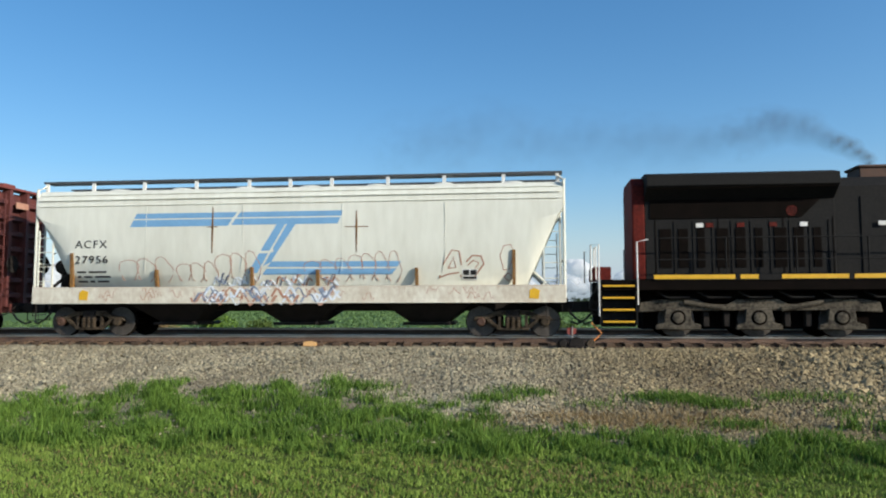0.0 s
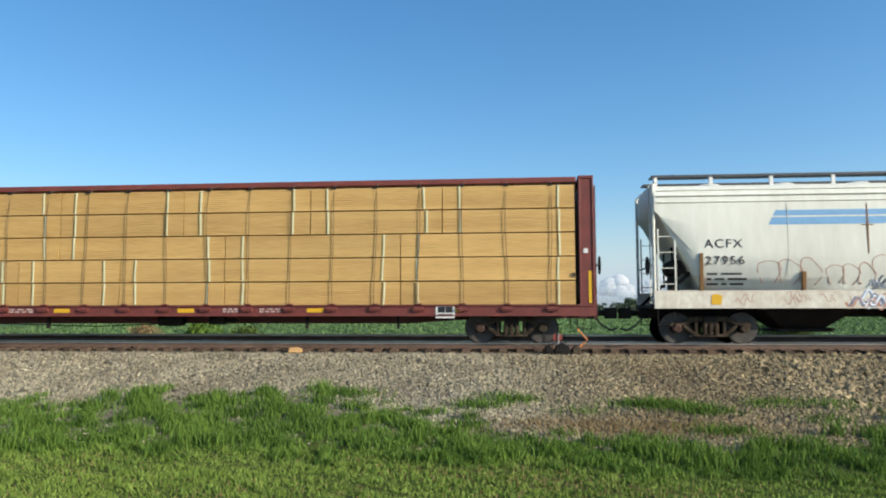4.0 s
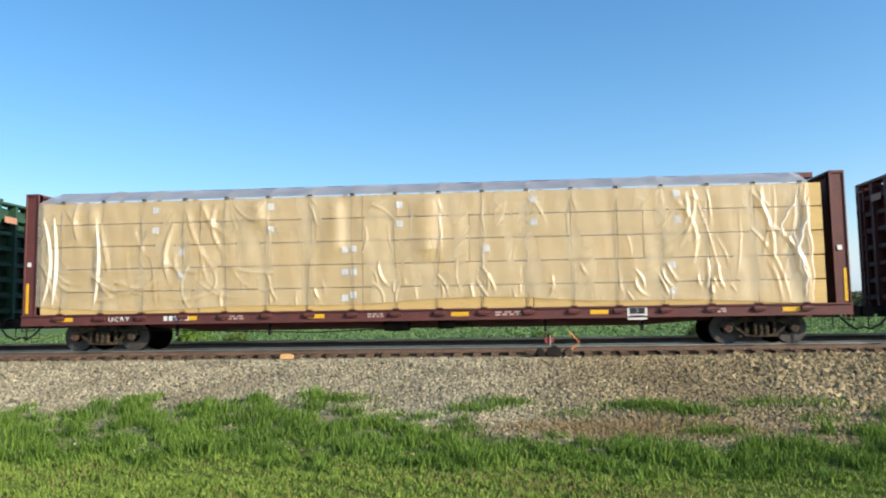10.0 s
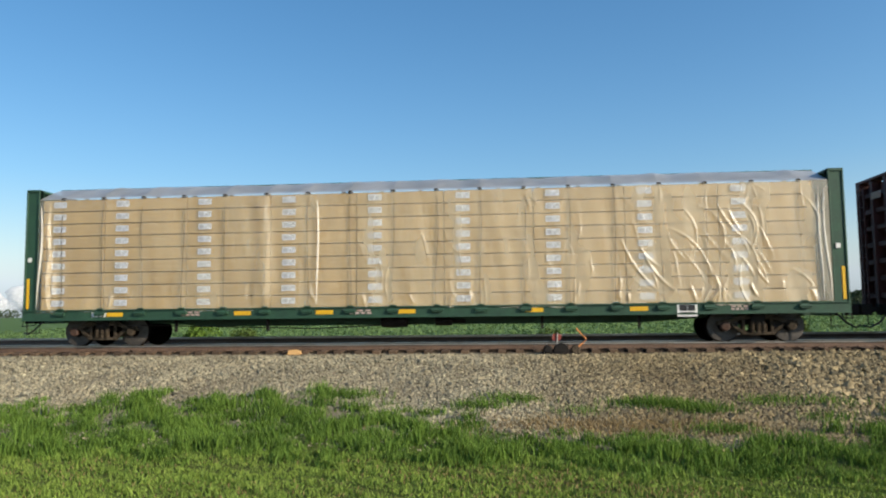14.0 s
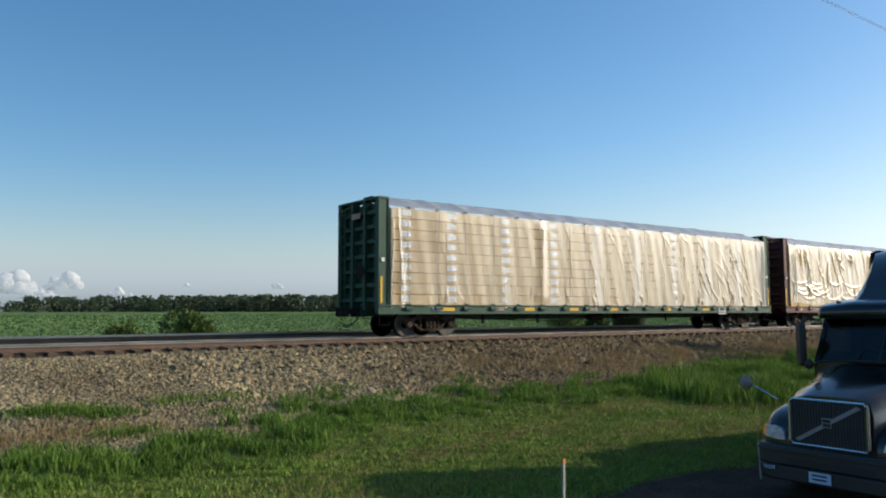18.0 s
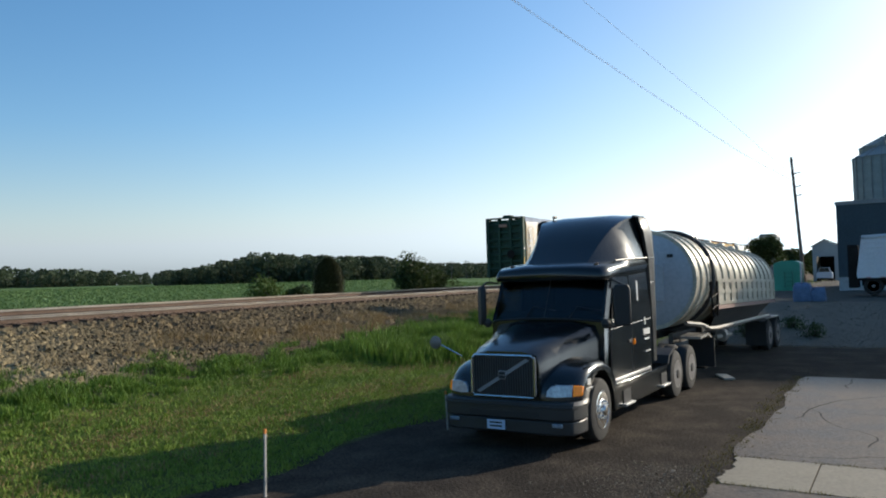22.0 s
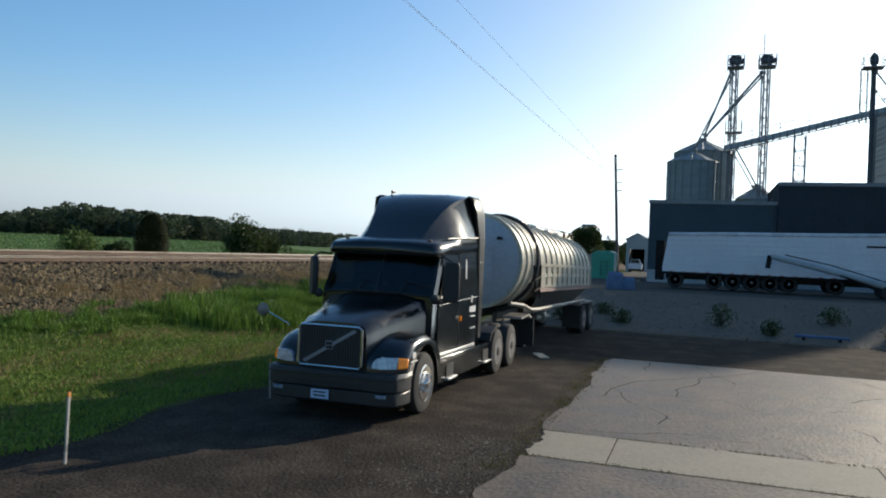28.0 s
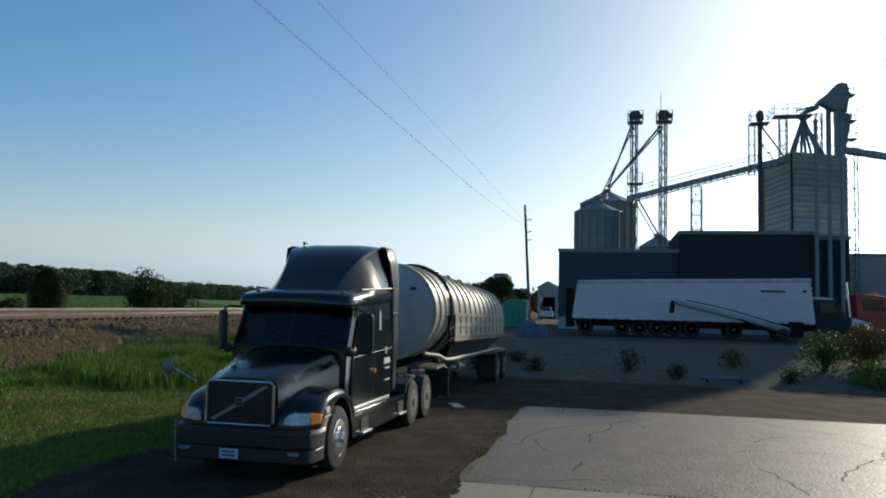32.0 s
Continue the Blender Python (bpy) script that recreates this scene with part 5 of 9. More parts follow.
for c in (3.35, 17.0):
    b = new("bogie")
    b.parent = loco
    b.matrix_basis = pose(c, 0, 0)
    for s in (-1, 1):
        m = Mesh().prism([(-3.25, 0.70), (-3.2, 0.98), (-2.75, 1.06), (-1.6, 1.06), (-1.35, 0.92), (-0.8, 0.92), (-0.55, 1.06), (0.55, 1.06), (0.8, 0.92), (1.35, 0.92), (1.6, 1.06), (2.75, 1.06), (3.2, 0.98), (3.25, 0.70), (1.6, 0.74), (0.75, 0.74), (-0.75, 0.74), (-1.6, 0.74)], s * 0.98, s * 1.1)
        part("side_frame", m, M_LOCOFRAME, b, "dusty cast side frame", bevel=0.03)
        for k in (-1, 0, 1):
            c_ = k * 2.17
            m = Mesh().prism([(c_ - 0.62, 0.22), (c_ + 0.62, 0.22), (c_ + 0.60, 0.36), (c_ + 0.38, 0.42), (c_ + 0.34, 0.80), (c_ - 0.34, 0.80), (c_ - 0.38, 0.42), (c_ - 0.60, 0.36)], s * 1.02, s * 1.16)
            part("pedestal", m, M_LOCOFRAME, b, bevel=0.02)
            part("journal_ring", Mesh().lathe([(0.21, s * 1.15), (0.21, s * 1.168), (0.13, s * 1.168)], (c_, 0, 0.55), "y", 18), M_GRILLE, b)
            part("journal_cap", Mesh().lathe([(0.15, s * 1.1), (0.15, s * 1.2), (0.10, s * 1.22), (0.0, s * 1.22)], (c_, 0, 0.55), "y", 16), M_LOCOFRAME, b)
        for k in (-1.09, 1.09):
            for e in (-0.28, 0.28):
                part("brake_shoe", Mesh().box(k + e - 0.08, k + e + 0.08, min(s * 0.7, s * 0.95), max(s * 0.7, s * 0.95), 0.3, 0.72), M_STEEL, b, bevel=0.02)
        part("brake_cylinder", Mesh().tube([(-2.0, s * 1.12, 0.98), (-0.9, s * 1.12, 0.8)], 0.07, 8), M_LOCOFRAME, b)
        part("brake_cylinder", Mesh().tube([(0.6, s * 1.12, 0.78), (1.7, s * 1.12, 0.98)], 0.07, 8), M_LOCOFRAME, b)
    for k in (-1, 0, 1):
        w = part("wheelset", wheelset_mesh(0.5), M_WHEEL, b, at=pose(k * 2.17, 0, 0.5))
        treads(w, 0.5)
        WHEELSETS.append((w, Vector((k * 2.17, 0, 0.5)), 0.5))
coupler(loco, -0.9, -1)
for k in range(3):
    part("mu_hose", Mesh().tube([(-0.95, -0.9 + k * 0.2, 1.5), (-1.15, -0.88 + k * 0.2, 1.1), (-1.2, -0.8 + k * 0.2, 0.8), (-1.0, -0.8 + k * 0.2, 0.75)], 0.03), M_BLACK, loco)
part("end_rail", Mesh().tube([(-1.05, -1.2, 1.62), (-1.05, -1.2, 2.55), (-1.05, -0.5, 2.55), (-1.05, -0.5, 1.62)], 0.025, 6), M_WHITE, loco, "white end railing")
part("end_box", Mesh().box(-1.1, -0.6, -0.9, 0.9, 1.62, 2.0), M_LOCO_RED, loco, bevel=0.03)


# ---- exhaust smoke that trails from the stack ----


def smoke_material(name, alpha, scale):
    """Soot haze, thickest in the middle of each puff and torn by noise."""
    m = bpy.data.materials.new(name)
    m.use_nodes = True
    n, l = m.node_tree.nodes, m.node_tree.links
    b = n["Principled BSDF"]
    b.inputs["Base Color"].default_value, b.inputs["Roughness"].default_value = (0.07, 0.08, 0.09, 1), 1.0
    b.inputs["Specular IOR Level"].default_value = 0.0
    tc, nz, r, mp, gr, mu = [n.new("ShaderNode" + k) for k in ("TexCoord", "TexNoise", "MapRange", "Mapping", "TexGradient", "Math")]
    nz.inputs["Scale"].default_value, nz.inputs["Detail"].default_value = scale, 5
    l.new(tc.outputs["Object"], nz.inputs["Vector"])
    r.inputs[1].default_value, r.inputs[2].default_value, r.inputs[4].default_value = 0.3, 0.7, alpha
    l.new(nz.outputs[0], r.inputs[0])
    mp.inputs["Location"].default_value, mp.inputs["Scale"].default_value = (-1, 0, -1), (2, 0, 2)
    l.new(tc.outputs["Generated"], mp.inputs[0])
    gr.gradient_type = "SPHERICAL"
    l.new(mp.outputs[0], gr.inputs[0])
    mu.operation = "MULTIPLY"
    l.new(gr.outputs["Fac"], mu.inputs[0])
    l.new(r.outputs[0], mu.inputs[1])
    l.new(mu.outputs[0], b.inputs["Alpha"])
    return m


SMOKE = [smoke_material("dense_smoke", 0.75, 3.0), smoke_material("thin_smoke", 0.36, 1.6), smoke_material("faint_smoke", 0.2, 0.9)]
plume = on_track("exhaust_smoke", "thin dark diesel smoke trailing behind the exhaust stack", "smoke", 2.65)
rs = random.Random(41)
pts_ = [(6.8, 4.95, 0.10, 0), (6.72, 5.12, 0.14, 0), (6.55, 5.30, 0.17, 0), (6.3, 5.50, 0.2, 0), (6.0, 5.66, 0.22, 0), (5.7, 5.80, 0.25, 1), (5.3, 5.95, 0.30, 1), (4.9, 6.05, 0.34, 1), (4.45, 6.15, 0.38, 1), (4.2, 6.4, 0.3, 1), (3.6, 6.0, 0.42, 1), (2.9, 5.75, 0.45, 1), (2.1, 5.7, 0.5, 2), (1.2, 5.8, 0.6, 2), (0.2, 5.7, 0.65, 2), (-1.2, 5.8, 0.7, 2), (-2.8, 5.7, 0.8, 2), (-4.6, 5.9, 0.9, 2), (-6.2, 5.7, 0.9, 2)]
for x, z, r, k in pts_:
    r *= 1.7
    rings = []
    for i in range(8):                              # a bulging open half-shell
        q = i / 7.0
        rings.append([(1.5 * r * q * math.cos(b), -0.5 * r * (1 - q * q), r * q * math.sin(b)) for b in (2 * math.pi * j / 20 for j in range(20))])
    part("smoke_puff", Mesh().loft(rings, caps=False), SMOKE[k], plume, smooth=180, at=pose(x, rs.uniform(-0.3, 0.3), z, 0, rs.uniform(-25, 25), 0))

# ---- tracks ----


def track(name, label, y0, z0, x0, x1, single):
    tr = thing(name, label, "railway track", pose(0, y0, z0), kind="structure")
    for s in (-0.7525, 0.7525):
        prof = [(-0.07, -0.17), (0.07, -0.17), (0.07, -0.155), (0.012, -0.135), (0.012, -0.045), (0.036, -0.035), (0.036, -0.004), (-0.036, -0.004), (-0.036, -0.035), (-0.012, -0.045), (-0.012, -0.135), (-0.07, -0.155)]
        r = part("rail", Mesh().prism([(s + a, b) for a, b in prof], x0, x1, "x"), M_RAIL, tr, "rust-brown rail")
        part("railhead", Mesh().box(x0, x1, s - 0.038, s + 0.038, -0.034, 0.002), M_RAILHEAD, r, "polished running surface")
    tie = Mesh().box(-0.11, 0.11, -1.3, 1.3, -0.33, -0.172).data("tie", M_TIE, 0)
    plate = Mesh().box(-0.09, 0.09, -0.93, -0.58, -0.173, -0.158).box(-0.09, 0.09, 0.58, 0.93, -0.173, -0.158).box(-0.12, -0.07, -0.86, -0.82, -0.158, -0.12).box(0.07, 0.12, -0.86, -0.82, -0.158, -0.12)
    rnd = random.Random(len(name))
    n = int((x1 - x0) / 0.52)
    rest_v, rest_f = [], []
    near = range(int((-24 - x0) / 0.52), int((70 - x0) / 0.52)) if single else ()
    plate_me = plate.data("tie_plate", M_RAIL, 0)
    for i in range(n):
        x = x0 + i * 0.52 + rnd.uniform(-0.03, 0.03)
        if i in near:
            t = part("tie", tie, M_TIE, tr, at=pose(x, rnd.uniform(-0.05, 0.05), 0, 0, 0, rnd.uniform(-1.2, 1.2)))
            part("tie_plate", plate_me, M_RAIL, t)
        else:
            k = len(rest_v)
            rest_v += [(x + a, b, c) for a in (-0.11, 0.11) for b in (-1.3, 1.3) for c in (-0.33, -0.172)]
            rest_f += [[k + q for q in f] for f in ((0, 1, 3, 2), (4, 6, 7, 5), (0, 4, 5, 1), (2, 3, 7, 6), (0, 2, 6, 4), (1, 5, 7, 3))]
    ob = part("far_ties", bulk("far_ties", np.array(rest_v), np.array(rest_f), M_TIE), M_TIE, tr)
    tagged(ob, kind="stuff")
    return tr


track("railway_track", "straight rusty rails on weathered wooden ties in grey ballast", RAIL_Y, RAIL_Z, -80, 420, True)
track("railway_track", "second rusty railway track behind the nearer one", RAIL2_Y, RAIL2_Z, -80, 420, False)

# ---- concrete and driveway ----
M_CONC = mat("worn_grey_concrete", (0.165, 0.122, 0.082), (0.05, 0.038, 0.027), 0.52, 0, 16, 1.3, 0.9, 0.012, (1, 1, 1), 0, 1.0, 0.3)
M_CONC_PALE = mat("pale_concrete", (0.26, 0.228, 0.17), (0.18, 0.156, 0.115), 0.8, 0, 20, 0.9, 0.15)
M_CRACK = mat("dirt_filled_crack", (0.03, 0.026, 0.021), (0.018, 0.016, 0.013), 0.95)
M_MOSS = leafy("joint_weeds", (0.16, 0.15, 0.05), (0.09, 0.075, 0.03), 0.3)


def ragged_slab(name, label, material, x0, x1, y0, y1, z, seed, ragged=0.12):
    """A cast slab with a broken +y edge."""
    rnd = random.Random(seed)
    n = 90
    ph = [rnd.uniform(0, 6.3) for _ in range(4)]
    edge = []
    for i in range(n + 1):
        q = i / n
        wav = 0.6 * math.sin(q * 9 + ph[0]) + 0.35 * math.sin(q * 23 + ph[1]) + 0.15 * math.sin(q * 51 + ph[2]) + rnd.uniform(-0.05, 0.05)
        edge.append((x0 + (x1 - x0) * q, y1 + ragged * wav))
    ob = part(name, Mesh().prism([(x0, y0), (x1, y0)] + edge[::-1], -0.12, z, "z"), material, None, smooth=0)
    return tagged(ob, label, "concrete slab", kind="structure")


ragged_slab("concrete_apron", "large worn grey concrete slab shining in low sun", M_CONC, 12.02, 21.5, -16, 2.3, 0.014, 1)
for i in range(5):
    y1 = 2.22 - i * 3.6 if i else 2.22
    y0 = 1.14 if i == 0 else y1 - 3.58
    if i == 1:
        y1, y0 = 1.12, -2.4
    elif i > 1:
        y1 = -2.42 - (i - 2) * 3.6
        y0 = y1 - 3.58
    ragged_slab("concrete_strip", "pale beige concrete strip slab", M_CONC_PALE, 10.42, 12.0, y0, y1, 0.02, 20 + i, 0.06 if i == 0 else 0.0)
ragged_slab("concrete_apron", "worn dark grey concrete slab with cracked edge", M_CONC, 4.0, 10.4, -16, 2.3, 0.014, 3)

for (cx, cy), seed in (((12.1, -1.6), 5), ((15.0, 2.2), 6), ((17.5, -3.0), 7), ((13.0, -6.0), 8), ((14.0, -3.8), 9), ((16.2, 0.4), 10), ((18.6, -0.8), 11), ((13.4, 0.6), 12), ((15.6, -5.4), 13), ((19.6, 1.2), 14), ((12.8, -3.0), 15), ((17.0, -7.0), 16)):
    rnd = random.Random(seed)
    pts, ang = [(cx, cy)], rnd.uniform(-0.6, 0.6)
    for k in range(22):
        ang += rnd.uniform(-0.5, 0.5)
        pts.append((pts[-1][0] + 0.28 * math.cos(ang), pts[-1][1] + 0.28 * math.sin(ang) * (1 if seed % 2 else -1)))
    pts = [p for p in pts if 12.1 <= p[0] < 21.3 and p[1] < 2.0]
    if len(pts) > 3:
        ribbon = [[(x - 0.008, y - 0.016, 0.0165), (x + 0.008, y + 0.016, 0.0165)] for x, y in pts]
        tagged(part("slab_crack", Mesh().loft(ribbon, closed=False, caps=False), M_CRACK, None, smooth=0), "thin dark crack across the concrete slab", "crack", kind="structure")

# ---- tractor unit ----
M_TRUCK = mat("black_green_truck_paint", (0.010, 0.014, 0.015), (0.007, 0.009, 0.010), 0.2, 0.0, 20, 1.5, 0.008, 0.01, (1, 1, 1), 0, 1.0, 0.45, 0, 0.25)
M_EXTENDER = mat("satin_dark_fairing_paint", (0.012, 0.015, 0.016), (0.008, 0.010, 0.011), 0.42, 0.0, 20, 1.5, 0.02)
M_ALU_DULL = mat("dull_dirty_aluminium", (0.26, 0.25, 0.24), (0.13, 0.12, 0.115), 0.5, 0.4, 40, 4, 0.06)
M_AMBER_DULL = mat("dusty_amber_lens", (0.16, 0.07, 0.02), (0.1, 0.05, 0.02), 0.4, 0, 25, 8, 0.05)
M_TRIM = mat("grey_black_plastic", (0.030, 0.030, 0.030), (0.018, 0.018, 0.018), 0.45, 0, 60, 2, 0.06)
M_CHROME = mat("chrome", (0.75, 0.75, 0.76), (0.62, 0.62, 0.63), 0.16, 1.0, 30, 3, 0.02)
M_ALU = mat("brushed_aluminium", (0.5, 0.5, 0.5), (0.36, 0.36, 0.36), 0.42, 0.5, 50, 3, 0.05)
M_TYRE = mat("dusty_tyre_rubber", (0.032, 0.03, 0.028), (0.018, 0.017, 0.016), 0.85, 0, 60, 4, 0.2)
M_LAMP = mat("clear_headlight", (0.42, 0.50, 0.58), (0.2, 0.25, 0.32), 0.12, 0.4, 25, 8, 0.05)
M_AMBER = mat("amber_lens", (0.85, 0.26, 0.01), (0.7, 0.2, 0.01), 0.2, 0, 25, 8, 0.05, glow=0.15)
M_SCREEN = mat("grille_mesh", (0.045, 0.045, 0.046), (0.015, 0.015, 0.015), 0.6, 0.3, 160, 4, 0.5)
M_PLATE = mat("pale_blue_plate", (0.45, 0.58, 0.75), (0.4, 0.5, 0.65), 0.5, 0, 30, 5, 0.03)


M_RIM = mat("polished_wheel_alloy", (0.78, 0.77, 0.74), (0.6, 0.59, 0.56), 0.2, 0.95, 30, 3, 0.02)


def glass_material(name, tint, alpha):
    m = bpy.data.materials.new(name)
    m.use_nodes = True
    n, l = m.node_tree.nodes, m.node_tree.links
    b, o = n["Principled BSDF"], n["Material Output"]
    b.inputs["Base Color"].default_value, b.inputs["Roughness"].default_value = (0.01, 0.012, 0.013, 1), 0.06
    tr, mix, fr = n.new("ShaderNodeBsdfTransparent"), n.new("ShaderNodeMixShader"), n.new("ShaderNodeBsdfGlossy")
    tr.inputs[0].default_value = (*tint, 1)
    fr.inputs["Roughness"].default_value = 0.03
    mix.inputs[0].default_value = 0.05
    l.new(tr.outputs[0], mix.inputs[1])
    l.new(fr.outputs[0], mix.inputs[2])
    l.new(mix.outputs[0], o.inputs[0])
    return m


M_GLASS = glass_material("cab_glass", (0.42, 0.47, 0.46), 0.5)


def wheel(parent, x, y, r, width, s, rim_mat, name="wheel", duals=False):
    """A road wheel: tyre with rounded shoulders, dished rim, hub, nuts. s: the side that it faces."""
    w = new(name)
    w.parent = parent
    w.matrix_basis = pose(x, y, r)
    a, b = -width / 2, width / 2
    tyre = [(r * 0.58, a), (r * 0.80, a - 0.005), (r * 0.95, a + 0.02), (r, a + 0.06), (r, b - 0.06), (r * 0.95, b - 0.02), (r * 0.80, b + 0.005), (r * 0.58, b)]
    part("tyre", Mesh().lathe(tyre, (0, 0, 0), "y", 32), M_TYRE, w)
    f = s * width / 2
    d = -s
    depth = 0.05 if not duals else 0.15
    if duals:
        part("rim", Mesh().lathe([(r * 0.60, f + s * 0.004), (r * 0.55, f + s * 0.002), (r * 0.53, f + d * 0.05), (r * 0.52, f + d * depth), (r * 0.50, f + d * depth)], (0, 0, 0), "y", 28), rim_mat, w)
        part("disc", Mesh().lathe([(r * 0.51, f + d * depth), (r * 0.34, f + d * depth * 0.92), (r * 0.30, f + d * depth * 0.5), (r * 0.2, f + d * 0.02), (r * 0.18, f + s * 0.02), (0.0, f + s * 0.025)], (0, 0, 0), "y", 28), M_TRIM, w, "dark dished disc")
    else:
        part("rim", Mesh().lathe([(r * 0.61, f + s * 0.006), (r * 0.58, f + s * 0.012), (r * 0.55, f + d * 0.03), (r * 0.52, f + d * 0.05), (r * 0.44, f + d * 0.035), (r * 0.36, f + s * 0.005), (r * 0.34, f + s * 0.012), (r * 0.20, f + s * 0.015), (r * 0.18, f + s * 0.05), (r * 0.14, f + s * 0.075), (0.0, f + s * 0.08)], (0, 0, 0), "y", 32), rim_mat, w)
    for k in range(10):
        q = 2 * math.pi * k / 10
        at_, rr = (f + d * depth * 0.9, 0.36) if duals else (f + s * 0.01, 0.27)
        part("wheel_nut", Mesh().lathe([(0.02, at_), (0.02, at_ + s * 0.045), (0.012, at_ + s * 0.055), (0.0, at_ + s * 0.055)], (r * rr * math.cos(q), 0, r * rr * math.sin(q)), "y", 6), rim_mat, w)
        if not duals:
            q += 0.31
            part("hand_hole", Mesh().lathe([(0.034, f + d * 0.045), (0.034, f + d * 0.024), (0.0, f + d * 0.024)], (r * 0.465 * math.cos(q), 0, r * 0.465 * math.sin(q)), "y", 10), M_BLACK, w)
    return w


def mirrored(outline):
    return outline + [(-y, z) for y, z in outline[::-1]]


TRX, TRY = 11.05, 5.63
truck = thing("semi_truck_tractor", "black conventional sleeper-cab road tractor parked on asphalt", "truck", pose(TRX, TRY, 0))


def ring_at(x, pts):
    return [(x, y, z) for y, z in mirrored(pts)]


hood = [ring_at(0.10, [(0.60, 0.62), (0.60, 1.35), (0.55, 1.52), (0.3, 1.57)]),
        ring_at(0.35, [(0.64, 0.62), (0.66, 1.42), (0.60, 1.60), (0.32, 1.66)]),
        ring_at(1.0, [(0.74, 0.62), (0.76, 1.50), (0.70, 1.70), (0.38, 1.80)]),
        ring_at(1.6, [(0.92, 0.62), (0.95, 1.60), (0.88, 1.84), (0.48, 1.94)]),
        ring_at(1.95, [(1.05, 0.62), (1.06, 1.65), (0.98, 1.92), (0.5, 2.0)])]
part("hood", Mesh().loft(hood), M_TRUCK, truck, smooth=60)
# lower cab, open above the belt line
part("cab_body", Mesh().loft([ring_at(1.80, [(1.08, 0.75), (1.10, 1.88), (1.04, 1.95), (0.5, 2.0)]),
                              ring_at(2.05, [(1.11, 0.75), (1.13, 1.90), (1.10, 1.97), (0.5, 1.98)]),
                              ring_at(3.22, [(1.13, 0.75), (1.145, 1.90), (1.12, 1.97), (0.5, 1.98)])]), M_TRUCK, truck, smooth=45)
part("sleeper_body", Mesh().loft([ring_at(3.20, [(1.13, 0.75), (1.15, 2.0), (1.12, 2.74), (0.5, 2.76)]),
                                  ring_at(4.42, [(1.15, 0.75), (1.17, 2.0), (1.15, 2.80), (0.5, 2.82)])]), M_TRUCK, truck, smooth=45)
M_DARKROOM = mat("dark_cab_interior", (0.02, 0.02, 0.021), (0.012, 0.012, 0.012), 0.8)
# dark sheet added to stand in for the unlit depth of the cab
part("cab_back_sheet", Mesh().box(3.17, 3.195, -1.08, 1.08, 1.2, 2.74), M_DARKROOM, truck, "dark sheet added behind the seats")
part("dashboard", Mesh().prism([(1.86, 1.98), (2.3, 1.98), (2.38, 2.06), (2.25, 2.12), (1.95, 2.06)], -1.0, 1.0), M_DARKROOM, truck, bevel=0.02)
for y in (-0.55, 0.55):
    part("cab_seat", Mesh().prism([(2.75, 1.98), (3.0, 1.98), (3.1, 2.62), (3.05, 2.7), (2.98, 2.7), (2.92, 2.6)], y - 0.24, y + 0.24), M_DARKROOM, truck, "dark high-backed seat", bevel=0.04)
part("steering_wheel", Mesh().tube([(2.42 + 0.06 * math.cos(k * math.pi / 10), -0.55 + 0.22 * math.sin(k * math.pi / 10), 2.06 + 0.14 * math.cos(k * math.pi / 10)) for k in range(21)], 0.016, 6), M_DARKROOM, truck)
roof = [ring_at(1.90, [(1.0, 2.70), (1.02, 2.74), (0.96, 2.83), (0.5, 2.87)]),
        ring_at(1.96, [(1.05, 2.68), (1.08, 2.75), (1.01, 2.89), (0.5, 2.93)]),
        ring_at(2.2, [(1.09, 2.68), (1.125, 2.79), (1.05, 2.94), (0.5, 2.99)]),
        ring_at(2.75, [(1.10, 2.70), (1.145, 2.86), (1.08, 3.0), (0.5, 3.04)]),
        ring_at(3.3, [(1.11, 2.71), (1.155, 2.90), (1.11, 3.03), (0.5, 3.06)]),
        ring_at(4.42, [(1.13, 2.74), (1.175, 2.96), (1.15, 3.08), (0.5, 3.1)])]
part("cab_roof", Mesh().loft(roof), M_TRUCK, truck, "rounded roof with low brow over the windscreen", smooth=60)
part("windscreen", Mesh().loft([[(1.80, -1.02, 1.97), (1.73, -0.5, 2.01), (1.72, 0.0, 2.02), (1.73, 0.5, 2.01), (1.80, 1.02, 1.97), (1.82, 1.02, 1.97), (1.75, 0.5, 2.01), (1.74, 0.0, 2.02), (1.75, -0.5, 2.01), (1.82, -1.02, 1.97)],
                                [(2.20, -1.02, 2.72), (2.13, -0.5, 2.74), (2.12, 0.0, 2.75), (2.13, 0.5, 2.74), (2.20, 1.02, 2.72), (2.22, 1.02, 2.72), (2.15, 0.5, 2.74), (2.14, 0.0, 2.75), (2.15, -0.5, 2.74), (2.22, -1.02, 2.72)]]), M_GLASS, truck, "dark raked windscreen", smooth=60)
part("windscreen_divider", Mesh().tube([(1.725, 0, 2.02), (2.125, 0, 2.74)], 0.012, 6), M_TRIM, truck)
part("windscreen_seal", Mesh().tube([(1.79, -1.03, 1.96), (1.72, -0.5, 2.0), (1.71, 0, 2.01), (1.72, 0.5, 2.0), (1.79, 1.03, 1.96)], 0.02, 6), M_BLACK, truck)
for y in (-0.5, 0.35):
    part("wiper", Mesh().tube([(1.70, y, 2.03), (1.83, y - 0.1, 2.22), (1.79, y - 0.55, 2.15)], 0.010, 5), M_BLACK, truck)
fair = []
